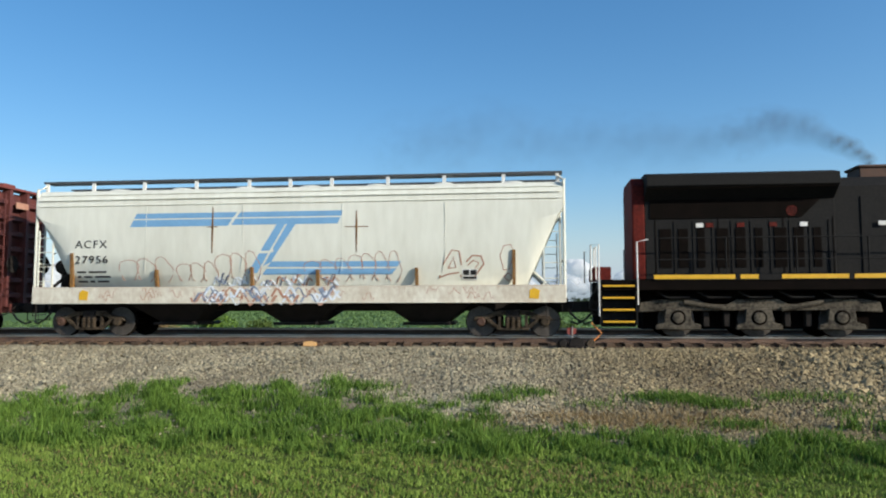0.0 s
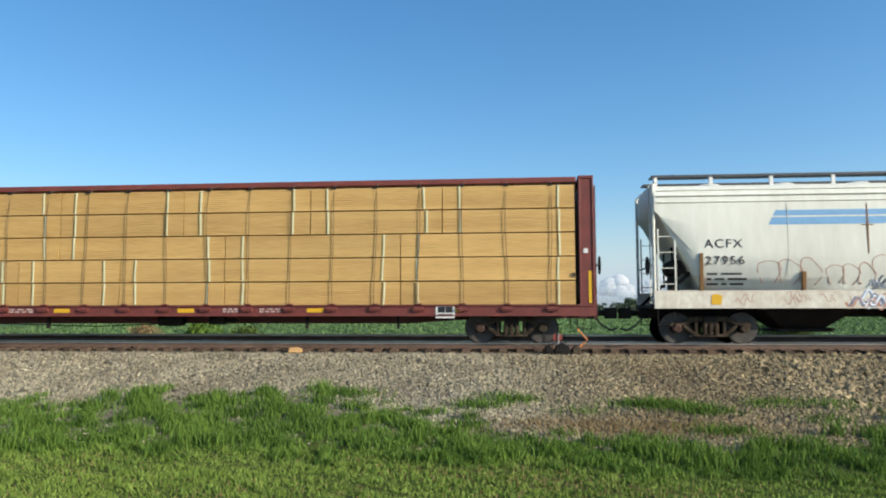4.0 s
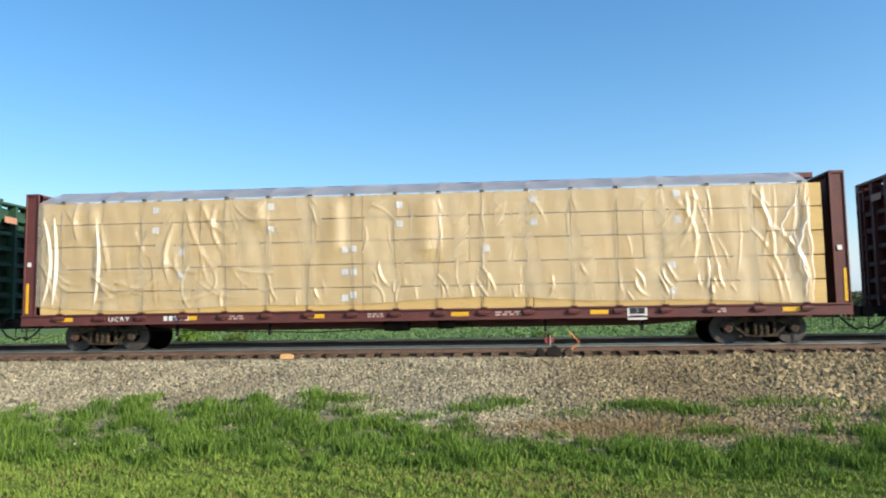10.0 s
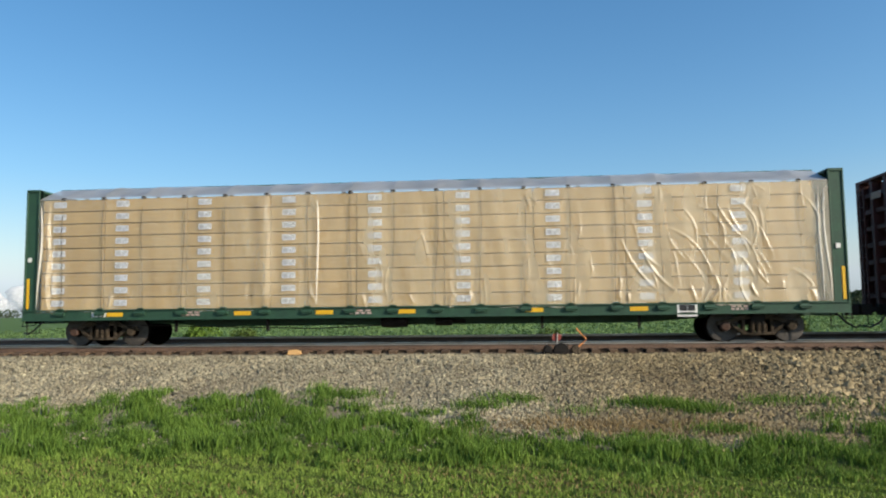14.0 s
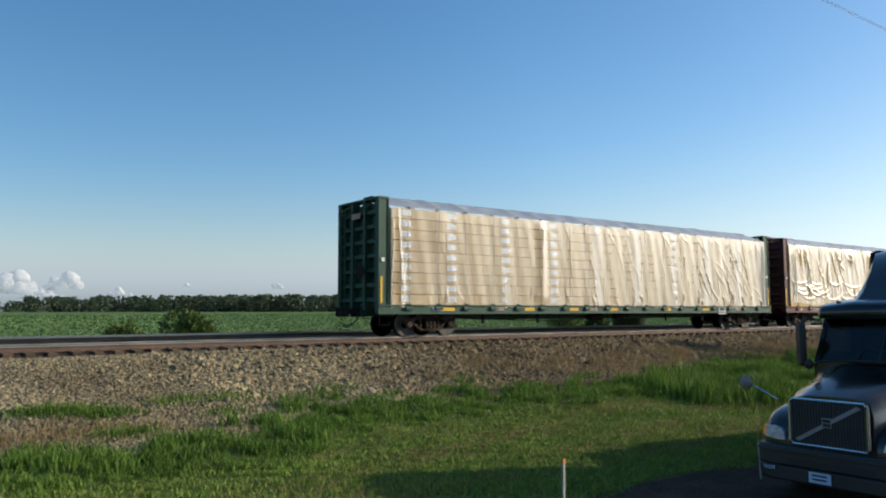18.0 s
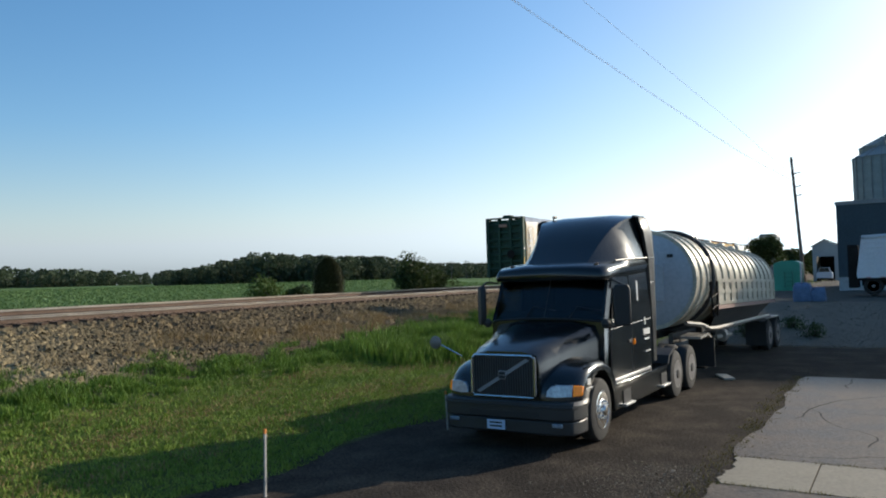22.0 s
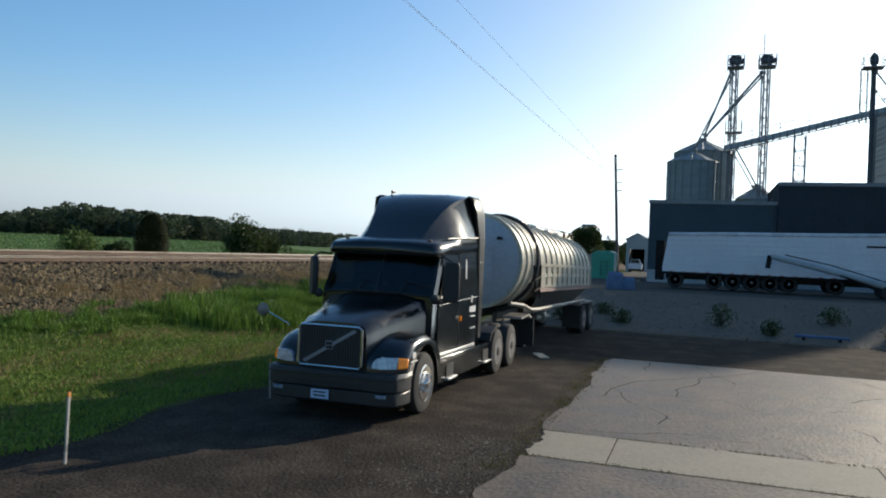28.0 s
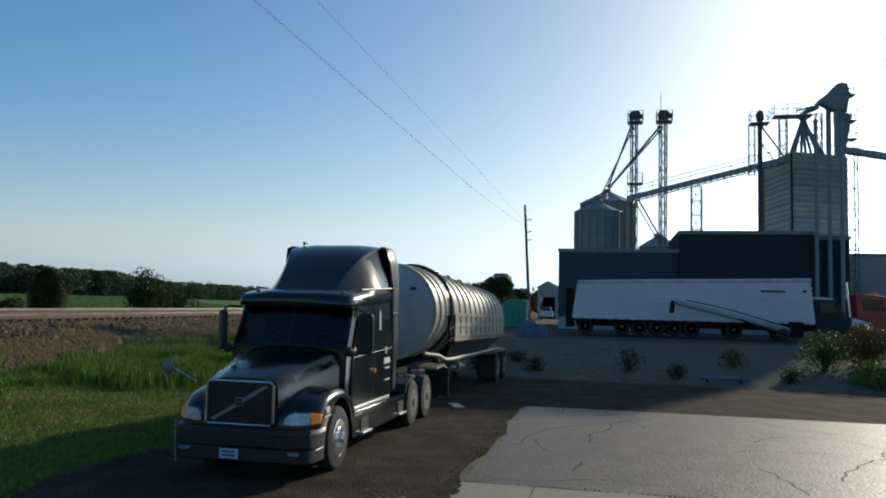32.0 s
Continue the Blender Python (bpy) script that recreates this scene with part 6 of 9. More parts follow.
for q in range(9):
    w = q / 8
    x = 2.38 + w * 2.0
    rise = 0.92 * math.sin(min(1.0, w * 1.12) * math.pi / 2) ** 1.15
    yc = 0.60 + 0.52 * w ** 1.6
    yo = 0.66 + 0.47 * min(1.0, w * 1.9) ** 0.8
    zb = 2.96 + 0.08 * w
    zt = zb + 0.03 + rise
    zc = zb + 0.02 + rise * 0.95
    fair.append(ring_at(x, [(yo, zb), (yo * 0.62 + yc * 0.38 - 0.05 * math.sin(w * math.pi), zb + (zc - zb) * 0.45), (yc, zc), (yc * 0.5, zt)]))
part("roof_fairing", Mesh().loft(fair), M_TRUCK, truck, "tall raked roof fairing with creased sides", smooth=28)
part("roof_seam", Mesh().tube([(2.7, -1.04, 3.03), (3.4, -1.125, 3.06), (4.35, -1.165, 3.09)], 0.014, 6), M_TRIM, truck)
for k in range(5):
    part("roof_lamp", Mesh().lathe([(0.045, 0), (0.04, 0.03), (0.0, 0.045)], (2.22, -0.84 + 0.42 * k, 2.95), "z", 10), M_AMBER_DULL, truck, "small dull marker lamp")
part("roof_horn", Mesh().tube([(4.1, 0.75, 3.93), (4.1, 0.75, 4.02), (4.25, 0.75, 4.03)], 0.03, 8), M_BLACK, truck)


def flank(z):
    return 1.148 - max(0.0, z - 2.0) * 0.06


for s in (-1, 1):
    def side_sheet(outline, out0, out1):
        """A flat plate on the leaning cab side."""
        return Mesh().loft([[(x, s * (flank(z) + out0), z) for x, z in outline], [(x, s * (flank(z) + out1), z) for x, z in outline]])
    ext = []
    for z, x0, x1, yy in ((0.98, 4.52, 4.84, 1.17), (2.0, 4.44, 4.88, 1.185), (3.05, 4.32, 4.88, 1.19), (3.6, 4.12, 4.86, 1.17), (3.90, 4.02, 4.80, 1.10), (3.95, 4.06, 4.76, 1.02)):
        ext.append([(x0, s * (yy - 0.05), z), (x0 + 0.02, s * yy, z), ((x0 + x1) / 2, s * (yy + 0.015), z), (x1 - 0.06, s * (yy - 0.02), z), (x1, s * (yy - 0.09), z), (x1 - 0.02, s * (yy - 0.13), z), (x0 + 0.1, s * (yy - 0.09), z)])
    part("side_extender", Mesh().loft(ext), M_EXTENDER, truck, "dark curved cab side fairing", smooth=50)
    for z, x0 in ((3.08, 4.31), (2.58, 4.38)):
        part("extender_seam", Mesh().tube([(x0, s * 1.19, z), (x0 + 0.28, s * 1.207, z), (4.82, s * 1.175, z)], 0.010, 6), M_TRUCK, truck)
    part("a_pillar", Mesh().loft([[(1.80, s * 1.01, 1.95), (1.80, s * 1.10, 1.95), (1.92, s * 1.13, 1.95), (1.92, s * 1.06, 1.95)], [(2.19, s * 1.01, 2.72), (2.20, s * 1.07, 2.72), (2.32, s * 1.10, 2.72), (2.30, s * 1.04, 2.72)]]), M_TRUCK, truck, smooth=50)
    part("door_panel", side_sheet([(2.0, 0.95), (3.16, 0.95), (3.17, 1.94), (2.02, 1.94)], -0.02, 0.008), M_TRUCK, truck, "black cab door", bevel=0.012)
    part("window_header", side_sheet([(2.16, 2.52), (3.20, 2.54), (3.20, 2.73), (2.25, 2.72)], -0.06, 0.004), M_TRUCK, truck)
    part("window_post", side_sheet([(3.06, 1.92), (3.21, 1.92), (3.21, 2.60), (3.08, 2.60)], -0.06, 0.004), M_TRUCK, truck)
    part("door_window", side_sheet([(1.95, 1.95), (3.07, 1.95), (3.09, 2.54), (2.22, 2.54)], -0.03, -0.02), M_GLASS, truck, "side window", smooth=0)
    part("window_seal", Mesh().tube([(x, s * (flank(z) + 0.004), z) for x, z in ((2.05, 1.96), (3.06, 1.96), (3.08, 2.53), (2.30, 2.53), (2.05, 1.96))], 0.013, 6), M_BLACK, truck)
    y = s * 1.152
    part("door_seam", Mesh().tube([(3.175, s * 1.154, 0.95), (3.18, s * 1.156, 1.95)], 0.006, 5), M_BLACK, truck)
    part("door_seam", Mesh().tube([(1.985, s * 1.140, 0.95), (1.985, s * 1.150, 1.95)], 0.006, 5), M_BLACK, truck)
    part("door_handle", Mesh().box(2.95, 3.12, y + s * 0.012 - 0.01, y + s * 0.012 + 0.01, 1.49, 1.54), M_BLACK, truck)
    part("side_marker", Mesh().box(3.24, 3.31, s * 1.165 - 0.02, s * 1.165 + 0.02, 1.43, 1.53), M_AMBER, truck, "amber marker lamp", bevel=0.01)
    part("sleeper_vent", side_sheet([(3.56, 2.25), (3.65, 2.25), (3.69, 2.66), (3.61, 2.66)], 0.012, 0.024), M_ALU, truck, "narrow bright sleeper vent", bevel=0.01)
    part("body_crease", Mesh().tube([(2.0, s * 1.148, 1.80), (3.2, s * 1.156, 1.83), (4.4, s * 1.166, 1.86)], 0.010, 6), M_TRUCK, truck)
    my = s * 1.44 if s < 0 else 1.30
    turn_by = 14 if s < 0 else -48
    head = Mesh().prism([(-0.12, -0.36), (0.12, -0.36), (0.145, -0.28), (0.145, 0.28), (0.11, 0.36), (-0.11, 0.36), (-0.145, 0.28), (-0.145, -0.28)], -0.05, 0.06, "x")
    part("mirror_head", head, M_BLACK, truck, "large black door mirror", bevel=0.03, at=pose(1.78, my, 2.24, 0, 0, turn_by))
    part("mirror_arm", Mesh().tube([(2.1, s * 1.1, 2.66), (1.90, s * 1.25, 2.68), (1.80, my, 2.60)], 0.02, 6), M_BLACK, truck)
    part("mirror_arm", Mesh().tube([(1.98, s * 1.14, 1.92), (1.84, s * 1.25, 1.86), (1.80, my, 1.90)], 0.02, 6), M_BLACK, truck)
    part("small_mirror", Mesh().lathe([(0.0, -0.05), (0.07, -0.03), (0.09, 0.02), (0.0, 0.03)], (1.72, s * 1.16, 1.92), "x", 12), M_BLACK, truck)
    # wings
    arch = [(1.25 - 0.64 * math.cos(math.pi * k / 12), 0.55 + 0.64 * math.sin(math.pi * k / 12)) for k in range(13)]
    outer = [(0.14, 0.62), (0.12, 0.86), (0.17, 1.02), (0.30, 1.16), (0.52, 1.27), (0.80, 1.35), (1.12, 1.385), (1.45, 1.37), (1.75, 1.28), (1.94, 1.12), (2.03, 0.90), (2.03, 0.62)]
    shape = outer + [(1.92, 0.55)] + arch[::-1][1:-1] + [(0.58, 0.55)]
    rings = []
    for yy, dx, dz in ((0.50, 0.0, -0.06), (0.75, 0.01, -0.02), (0.92, 0.04, 0.0), (1.05, 0.10, 0.025), (1.14, 0.18, 0.06), (1.19, 0.25, 0.11), (1.205, 0.29, 0.15)):
        rings.append([(x + (dx * (0.62 - x) / 0.5 if x < 0.62 and i < len(outer) else 0), s * yy, z - (dz * min(1, (z - 0.8) / 0.4) if i < len(outer) and z > 0.8 else 0)) for i, (x, z) in enumerate(shape)])
    part("wing", Mesh().loft(rings), M_TRUCK, truck, "rounded front wing", smooth=50)
    def lens_block(face):
        return Mesh().loft([[(x, s * y_, z) for x, y_, z in face], [(x + 0.12, s * (y_ - 0.02), z) for x, y_, z in face]])
    part("headlamp", lens_block([(0.088, 0.70, 0.87), (0.11, 0.86, 0.865), (0.215, 1.095, 0.868), (0.25, 1.095, 1.05), (0.14, 0.86, 1.06), (0.128, 0.77, 1.03), (0.105, 0.72, 0.97)]), M_LAMP, truck, "clear slanted headlamp", bevel=0.012)
    part("lamp_divider", lens_block([(0.135, 0.842, 0.865), (0.136, 0.852, 0.865), (0.152, 0.852, 1.068), (0.150, 0.842, 1.066)]), M_TRIM, truck)
    part("turn_lamp", lens_block([(0.225, 1.10, 0.872), (0.34, 1.213, 0.885), (0.40, 1.213, 1.02), (0.26, 1.10, 1.045)]), M_AMBER, truck, "amber turn lamp", bevel=0.012)
    part("mark", Mesh().box(0.60, 0.74, s * 1.208 - 0.004, s * 1.208 + 0.004, 1.02, 1.11), M_WHITE, truck, "small white lettering bar")
    part("mark", Mesh().box(0.54, 0.84, s * 1.208 - 0.004, s * 1.208 + 0.004, 0.95, 0.97), M_WHITE, truck, "small white lettering bar")
    for k, (x0, x1, z0, z1) in enumerate(((3.86, 3.95, 1.56, 1.68), (3.97, 4.06, 1.56, 1.68), (4.08, 4.17, 1.56, 1.68), (4.19, 4.28, 1.56, 1.68), (3.95, 4.25, 1.46, 1.49), (3.95, 4.02, 1.76, 1.90), (3.98, 4.3, 1.22, 1.245))):
        part("door_lettering", Mesh().box(x0, x1, s * 1.170 - 0.004, s * 1.170 + 0.004, z0, z1), M_WHITE, truck, "white lettering bar")
    wheel(truck, 1.25, s * 1.06, 0.52, 0.30, s, M_RIM, "front_wheel")
    for x in (6.15, 7.47):
        wheel(truck, x, s * 1.07, 0.52, 0.29, s, M_ALU_DULL, "drive_wheel", True)
        wheel(truck, x, s * 0.74, 0.52, 0.29, s, M_ALU_DULL, "inner_drive_wheel", True)
    # tank skirts and steps
    part("chassis_skirt", Mesh().prism([(2.06, 0.36), (5.45, 0.34), (5.45, 0.80), (4.4, 0.80), (2.06, 0.84)], s * 1.08, s * 1.16), M_TRUCK, truck, bevel=0.02)
    part("skirt_strip", Mesh().box(2.06, 5.45, s * 1.165 - 0.01, s * 1.165 + 0.012, 0.74, 0.80), M_CHROME, truck, "bright skirt strip")
    part("step_plate", Mesh().box(2.1, 4.35, s * 1.02 - 0.14, s * 1.02 + 0.14, 0.84, 0.90), M_ALU, truck, "tread plate above the skirt", bevel=0.01)
    for x in (2.5, 5.0):
        part("step_well", Mesh().box(x, x + 0.42, s * 1.17 - 0.006, s * 1.17 + 0.004, 0.40, 0.66), M_BLACK, truck)
        part("step", Mesh().box(x - 0.05, x + 0.5, s * 1.16 - 0.08, s * 1.16 + 0.08, 0.38, 0.42), M_ALU, truck, bevel=0.008)
    part("frame_rail", Mesh().box(0.6, 8.3, s * 0.43 - 0.05, s * 0.43 + 0.05, 0.72, 0.98), M_TRIM, truck)
    part("quarter_fender", Mesh().prism([(5.5, 0.80), (5.62, 0.96), (5.95, 1.06), (6.05, 1.06), (6.05, 1.10), (5.9, 1.10), (5.55, 0.99), (5.44, 0.82)], s * 0.72, s * 1.2), M_TRIM, truck)
    part("fog_lamp", Mesh().box(-0.012, 0.02, s * 0.92 - 0.09, s * 0.92 + 0.09, 0.42, 0.48), M_LAMP, truck, "small fog lamp", bevel=0.01)
part("deck_plate", Mesh().box(4.75, 5.9, -0.6, 0.6, 0.98, 1.02), M_ALU, truck)
part("fifth_wheel", Mesh().prism([(6.2, -0.45), (7.2, -0.45), (7.6, -0.25), (7.6, 0.25), (7.2, 0.45), (6.2, 0.45)], 1.0, 1.12, "z"), M_STEEL, truck)
part("exhaust_stack", Mesh().tube([(4.98, 1.0, 0.9), (4.98, 1.0, 3.80), (5.06, 1.0, 3.92)], 0.07, 12), M_ALU_DULL, truck)
bp_ = [(0.0, -0.95), (0.0, 0.95), (0.10, 1.14), (0.30, 1.21), (0.62, 1.21), (0.62, 1.12), (0.32, 1.1), (0.2, 0.9), (0.2, -0.9), (0.32, -1.1), (0.62, -1.12), (0.62, -1.21), (0.30, -1.21), (0.10, -1.14)]
part("bumper", Mesh().prism(bp_, 0.50, 0.80, "z"), M_TRIM, truck, "dark grey moulded bumper", bevel=0.035)
part("bumper_skirt", Mesh().prism([(a + 0.022, b * 0.985) for a, b in bp_], 0.28, 0.505, "z"), M_TRIM, truck, "lower bumper skirt", bevel=0.03)
part("bumper_shelf", Mesh().prism([(a + (-0.012 if a < 0.15 else 0), b * 1.004) for a, b in bp_], 0.70, 0.745, "z"), M_TRIM, truck, bevel=0.01)
part("bumper_end_strip", Mesh().prism([(0.12, -1.155), (0.30, -1.222), (0.62, -1.222), (0.62, -1.2), (0.3, -1.2), (0.13, -1.13)], 0.745, 0.81, "z"), M_CHROME, truck, "bright strip on the bumper end")
part("air_intake", Mesh().box(-0.006, 0.02, -0.62, 0.62, 0.545, 0.635), M_BLACK, truck)
part("number_plate", Mesh().box(-0.02, 0.0, -0.02, 0.30, 0.33, 0.48), M_PLATE, truck, "pale blue plate")
for k in range(2):
    part("plate_bar", Mesh().box(-0.024, -0.018, 0.03, 0.25, 0.37 + k * 0.055, 0.395 + k * 0.055), M_TRIM, truck)
M_GRILLEBAR = mat("dull_grille_bar", (0.07, 0.07, 0.072), (0.04, 0.04, 0.042), 0.5)
M_SLASH = mat("dull_silver_bar", (0.26, 0.27, 0.28), (0.2, 0.205, 0.22), 0.45)
part("grille", Mesh().box(0.05, 0.12, -0.53, 0.57, 0.86, 1.50), M_SCREEN, truck, "dark mesh grille")
for k in range(25):
    y = -0.51 + k * 0.0438
    part("grille_bar", Mesh().box(0.035, 0.052, y, y + 0.012, 0.88, 1.48), M_GRILLEBAR, truck)
part("grille_surround", Mesh().tube([(0.05, 0.1, 0.85), (0.05, -0.50, 0.85), (0.05, -0.545, 0.89), (0.05, -0.545, 1.46), (0.05, -0.50, 1.51), (0.05, 0.54, 1.51), (0.05, 0.585, 1.46), (0.05, 0.585, 0.89), (0.05, 0.54, 0.85), (0.05, 0.1, 0.85)], 0.022, 8), M_RIM, truck, "bright grille frame")
part("grille_slash", Mesh().prism([(-0.46, 1.44), (-0.40, 1.47), (0.50, 0.93), (0.44, 0.90)], 0.022, 0.04, "x"), M_SLASH, truck, "diagonal bright bar")
part("badge", Mesh().box(0.015, 0.03, -0.05, 0.09, 1.13, 1.27), M_SLASH, truck, "square plain badge", bevel=0.01)
for z in (1.145, 1.205):
    part("badge_face", Mesh().box(0.008, 0.018, -0.036, 0.076, z, z + 0.048), M_BLACK, truck)
part("spot_mirror", Mesh().lathe([(0.0, -0.05), (0.10, -0.03), (0.115, 0.0), (0.0, 0.01)], (0.42, 1.52, 1.66), "x", 16), M_ALU_DULL, truck, "round convex wing mirror")
part("spot_mirror_arm", Mesh().tube([(0.46, 1.48, 1.64), (0.7, 1.15, 1.40)], 0.014, 6), M_CHROME, truck)

# ---- tank trailer ----
M_TANK = mat("weathered_tank_paint", (0.60, 0.56, 0.46), (0.40, 0.365, 0.29), 0.36, 0.2, 9, 0.8, 0.06, 0.01, (0.5, 1, 2))
M_TANK_END = mat("grey_tank_end", (0.50, 0.52, 0.55), (0.38, 0.40, 0.43), 0.5, 0.1, 12, 1.0, 0.06)
# one darker colour for belly panels, floor and frame rails
M_TANK_DARK = mat("dark_tank_belly", (0.10, 0.09, 0.08), (0.05, 0.045, 0.04), 0.7, 0, 14, 1.4, 0.1)
M_PIPE = mat("galvanised_pipe", (0.33, 0.31, 0.28), (0.2, 0.185, 0.165), 0.5, 0.4, 20, 3, 0.08)
tanker = thing("tank_trailer", "dull silver ribbed tank trailer coupled to the tractor", "trailer", pose(19.1, 5.60, 0, 0, 0, -2.3))
TR0, TR1, TZ0, TZ1, TL = 1.22, 1.08, 2.58, 2.32, 10.6


def tank_r(x):
    q = max(0.0, min(1.0, (x - 1.5) / (TL - 1.5)))
    return TR0 + (TR1 - TR0) * q, TZ0 + (TZ1 - TZ0) * q


def tank_ring(x, grow=0.0, n=40):
    r, z = tank_r(x)
    return [(x, (r + grow) * math.sin(2 * math.pi * k / n), z - (r + grow) * math.cos(2 * math.pi * k / n)) for k in range(n)]


part("tank_shell", Mesh().loft([tank_ring(x) for x in (0.02, 1.5, 4.0, 7.0, TL)]), M_TANK, tanker, smooth=40)
part("tank_end", Mesh().lathe([(1.20, 0.03), (1.0, -0.03), (0.6, -0.08), (0.0, -0.10)], (0, 0, TZ0), "x", 40), M_TANK_END, tanker, "smooth dished grey end")
part("tank_end", Mesh().lathe([(1.06, TL), (0.8, TL + 0.1), (0.0, TL + 0.18)], (0, 0, TZ1), "x", 40), M_TANK_END, tanker)
part("end_hatch", Mesh().prism([(-0.5, 2.05), (0.45, 2.05), (0.45, 3.0), (-0.5, 3.0)], -0.12, -0.07, "x"), M_TANK_END, tanker, "square panel on the end", bevel=0.015)
part("end_number", Mesh().box(-0.085, -0.06, -0.72, -0.58, 3.14, 3.22), M_BLACK, tanker)
for i, x in enumerate([0.0, 0.55, 1.1] + [2.0 + 0.78 * k for k in range(12)]):
    w = 0.05 if i > 0 else 0.09
    part("tank_rib", Mesh().loft([tank_ring(x, -0.01), tank_ring(x, 0.045), tank_ring(x + w, 0.045), tank_ring(x + w, -0.01)], caps=False), M_TANK, tanker, smooth=40)
ring = [(1.55 + 0.28 * math.cos(2 * math.pi * k / 40), (TR0 + 0.06) * math.sin(2 * math.pi * k / 40), TZ0 + (TR0 + 0.06) * math.cos(2 * math.pi * k / 40)) for k in range(41)]
part("black_hose", Mesh().tube(ring, 0.055, 8), M_BLACK, tanker, "black hose bent over the tank")
for x in (2.4, 4.1, 4.5, 6.0, 7.7, 9.2):
    part("roof_fitting", Mesh().lathe([(0.14, 0), (0.14, 0.12), (0.1, 0.18), (0.0, 0.2)], (x, 0, tank_r(x)[1] + tank_r(x)[0] - 0.03), "z", 12), M_TANK, tanker)
for s in (-1, 1):
    for z in (1.92, 2.22, 2.52):
        part("side_rail", Mesh().loft([[(2.0, s * 1.13, z - 0.05), (2.0, s * 1.255, z - 0.05), (2.0, s * 1.255, z + 0.05), (2.0, s * 1.13, z + 0.05)], [(TL, s * 1.0, z - 0.22), (TL, s * 1.12, z - 0.22), (TL, s * 1.12, z - 0.12), (TL, s * 1.0, z - 0.12)]]), M_TANK, tanker)
    for k in range(12):
        x = 2.1 + k * 0.77
        q = (x - 2) / (TL - 2)
        part("side_stiffener", Mesh().box(x, x + 0.07, s * (1.235 - 0.13 * q) - 0.03, s * (1.235 - 0.13 * q) + 0.03, 1.9 - 0.17 * q, 2.5 - 0.17 * q), M_TANK, tanker)
    part("side_backing", Mesh().loft([[(2.0, s * 1.10, 1.88), (2.0, s * 1.225, 1.88), (2.0, s * 1.225, 2.55), (2.0, s * 1.10, 2.55)], [(TL, s * 0.98, 1.70), (TL, s * 1.092, 1.70), (TL, s * 1.092, 2.37), (TL, s * 0.98, 2.37)]]), M_TANK, tanker)
    part("lower_rail", Mesh().loft([[(1.9, s * 1.15, 1.76), (1.9, s * 1.27, 1.76), (1.9, s * 1.27, 1.86), (1.9, s * 1.15, 1.86)], [(TL, s * 1.02, 1.58), (TL, s * 1.14, 1.58), (TL, s * 1.14, 1.68), (TL, s * 1.02, 1.68)]]), mat("faded_pink_rail", (0.33, 0.2, 0.17), (0.25, 0.16, 0.13), 0.6), tanker)
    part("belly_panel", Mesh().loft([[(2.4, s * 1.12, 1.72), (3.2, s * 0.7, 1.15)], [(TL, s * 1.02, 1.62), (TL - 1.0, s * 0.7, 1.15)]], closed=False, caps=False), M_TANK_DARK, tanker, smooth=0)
    part("hose_tube", Mesh().tube([(0.2, s * 0.9, 1.5), (0.9, s * 1.1, 1.42), (1.2, s * 1.2, 1.3), (2.0, s * 1.2, 1.26), (9.0, s * 1.2, 1.20)], 0.055, 10), M_PIPE, tanker, "pale hose tube along the side")
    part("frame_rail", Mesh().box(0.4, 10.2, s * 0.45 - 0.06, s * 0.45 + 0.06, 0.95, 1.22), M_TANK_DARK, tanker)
    part("landing_leg", Mesh().box(1.55, 1.68, s * 0.85 - 0.07, s * 0.85 + 0.07, 0.28, 1.3), M_STEEL, tanker, bevel=0.01)
    part("landing_foot", Mesh().box(1.45, 1.78, s * 0.85 - 0.14, s * 0.85 + 0.14, 0.24, 0.29), M_STEEL, tanker)
    part("front_fender", Mesh().prism([(0.3, 1.16), (1.1, 1.20), (1.35, 1.10), (1.35, 1.04), (1.05, 1.14), (0.3, 1.10)], s * 0.7, s * 1.22), M_PIPE, tanker)
    part("mud_flap", Mesh().box(1.32, 1.36, s * 0.95 - 0.33, s * 0.95 + 0.33, 0.32, 1.08), M_BLACK, tanker, "black mud flap")
    part("rear_fender", Mesh().prism([(8.0, 1.05), (8.3, 1.16), (10.6, 1.12), (10.8, 0.9), (10.75, 0.9), (10.5, 1.06), (8.3, 1.1)], s * 0.75, s * 1.24), M_PIPE, tanker)
    part("rear_flap", Mesh().box(8.05, 8.09, s * 0.95 - 0.33, s * 0.95 + 0.33, 0.25, 1.0), M_BLACK, tanker, "black mud flap")
    for x in (9.05, 10.45):
        wheel(tanker, x, s * 1.07, 0.52, 0.29, s, M_ALU_DULL, "trailer_wheel", True)
        wheel(tanker, x, s * 0.74, 0.52, 0.29, s, M_ALU_DULL, "inner_trailer_wheel", True)
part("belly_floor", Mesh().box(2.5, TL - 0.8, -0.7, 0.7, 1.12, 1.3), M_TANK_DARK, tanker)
part("valve_gear", Mesh().lathe([(0.16, -0.2), (0.2, 0), (0.16, 0.2)], (4.2, -0.8, 0.9), "x", 12).tube([(3.4, -0.8, 0.9), (5.2, -0.8, 0.85)], 0.06, 8), M_PIPE, tanker)
part("rear_outlet", Mesh().tube([(TL - 0.1, -0.6, 1.75), (TL + 0.9, -0.8, 1.72)], 0.09, 10), M_PIPE, tanker)
part("ladder_bracket", Mesh().tube([(1.2, -1.27, 2.5), (1.35, -1.3, 1.6)], 0.03, 6).tube([(1.9, -1.27, 2.5), (1.75, -1.3, 1.6)], 0.03, 6).tube([(1.2, -1.3, 1.8), (1.9, -1.3, 1.9)], 0.02, 6).tube([(1.2, -1.3, 2.1), (1.9, -1.3, 2.2)], 0.02, 6), M_STEEL, tanker)

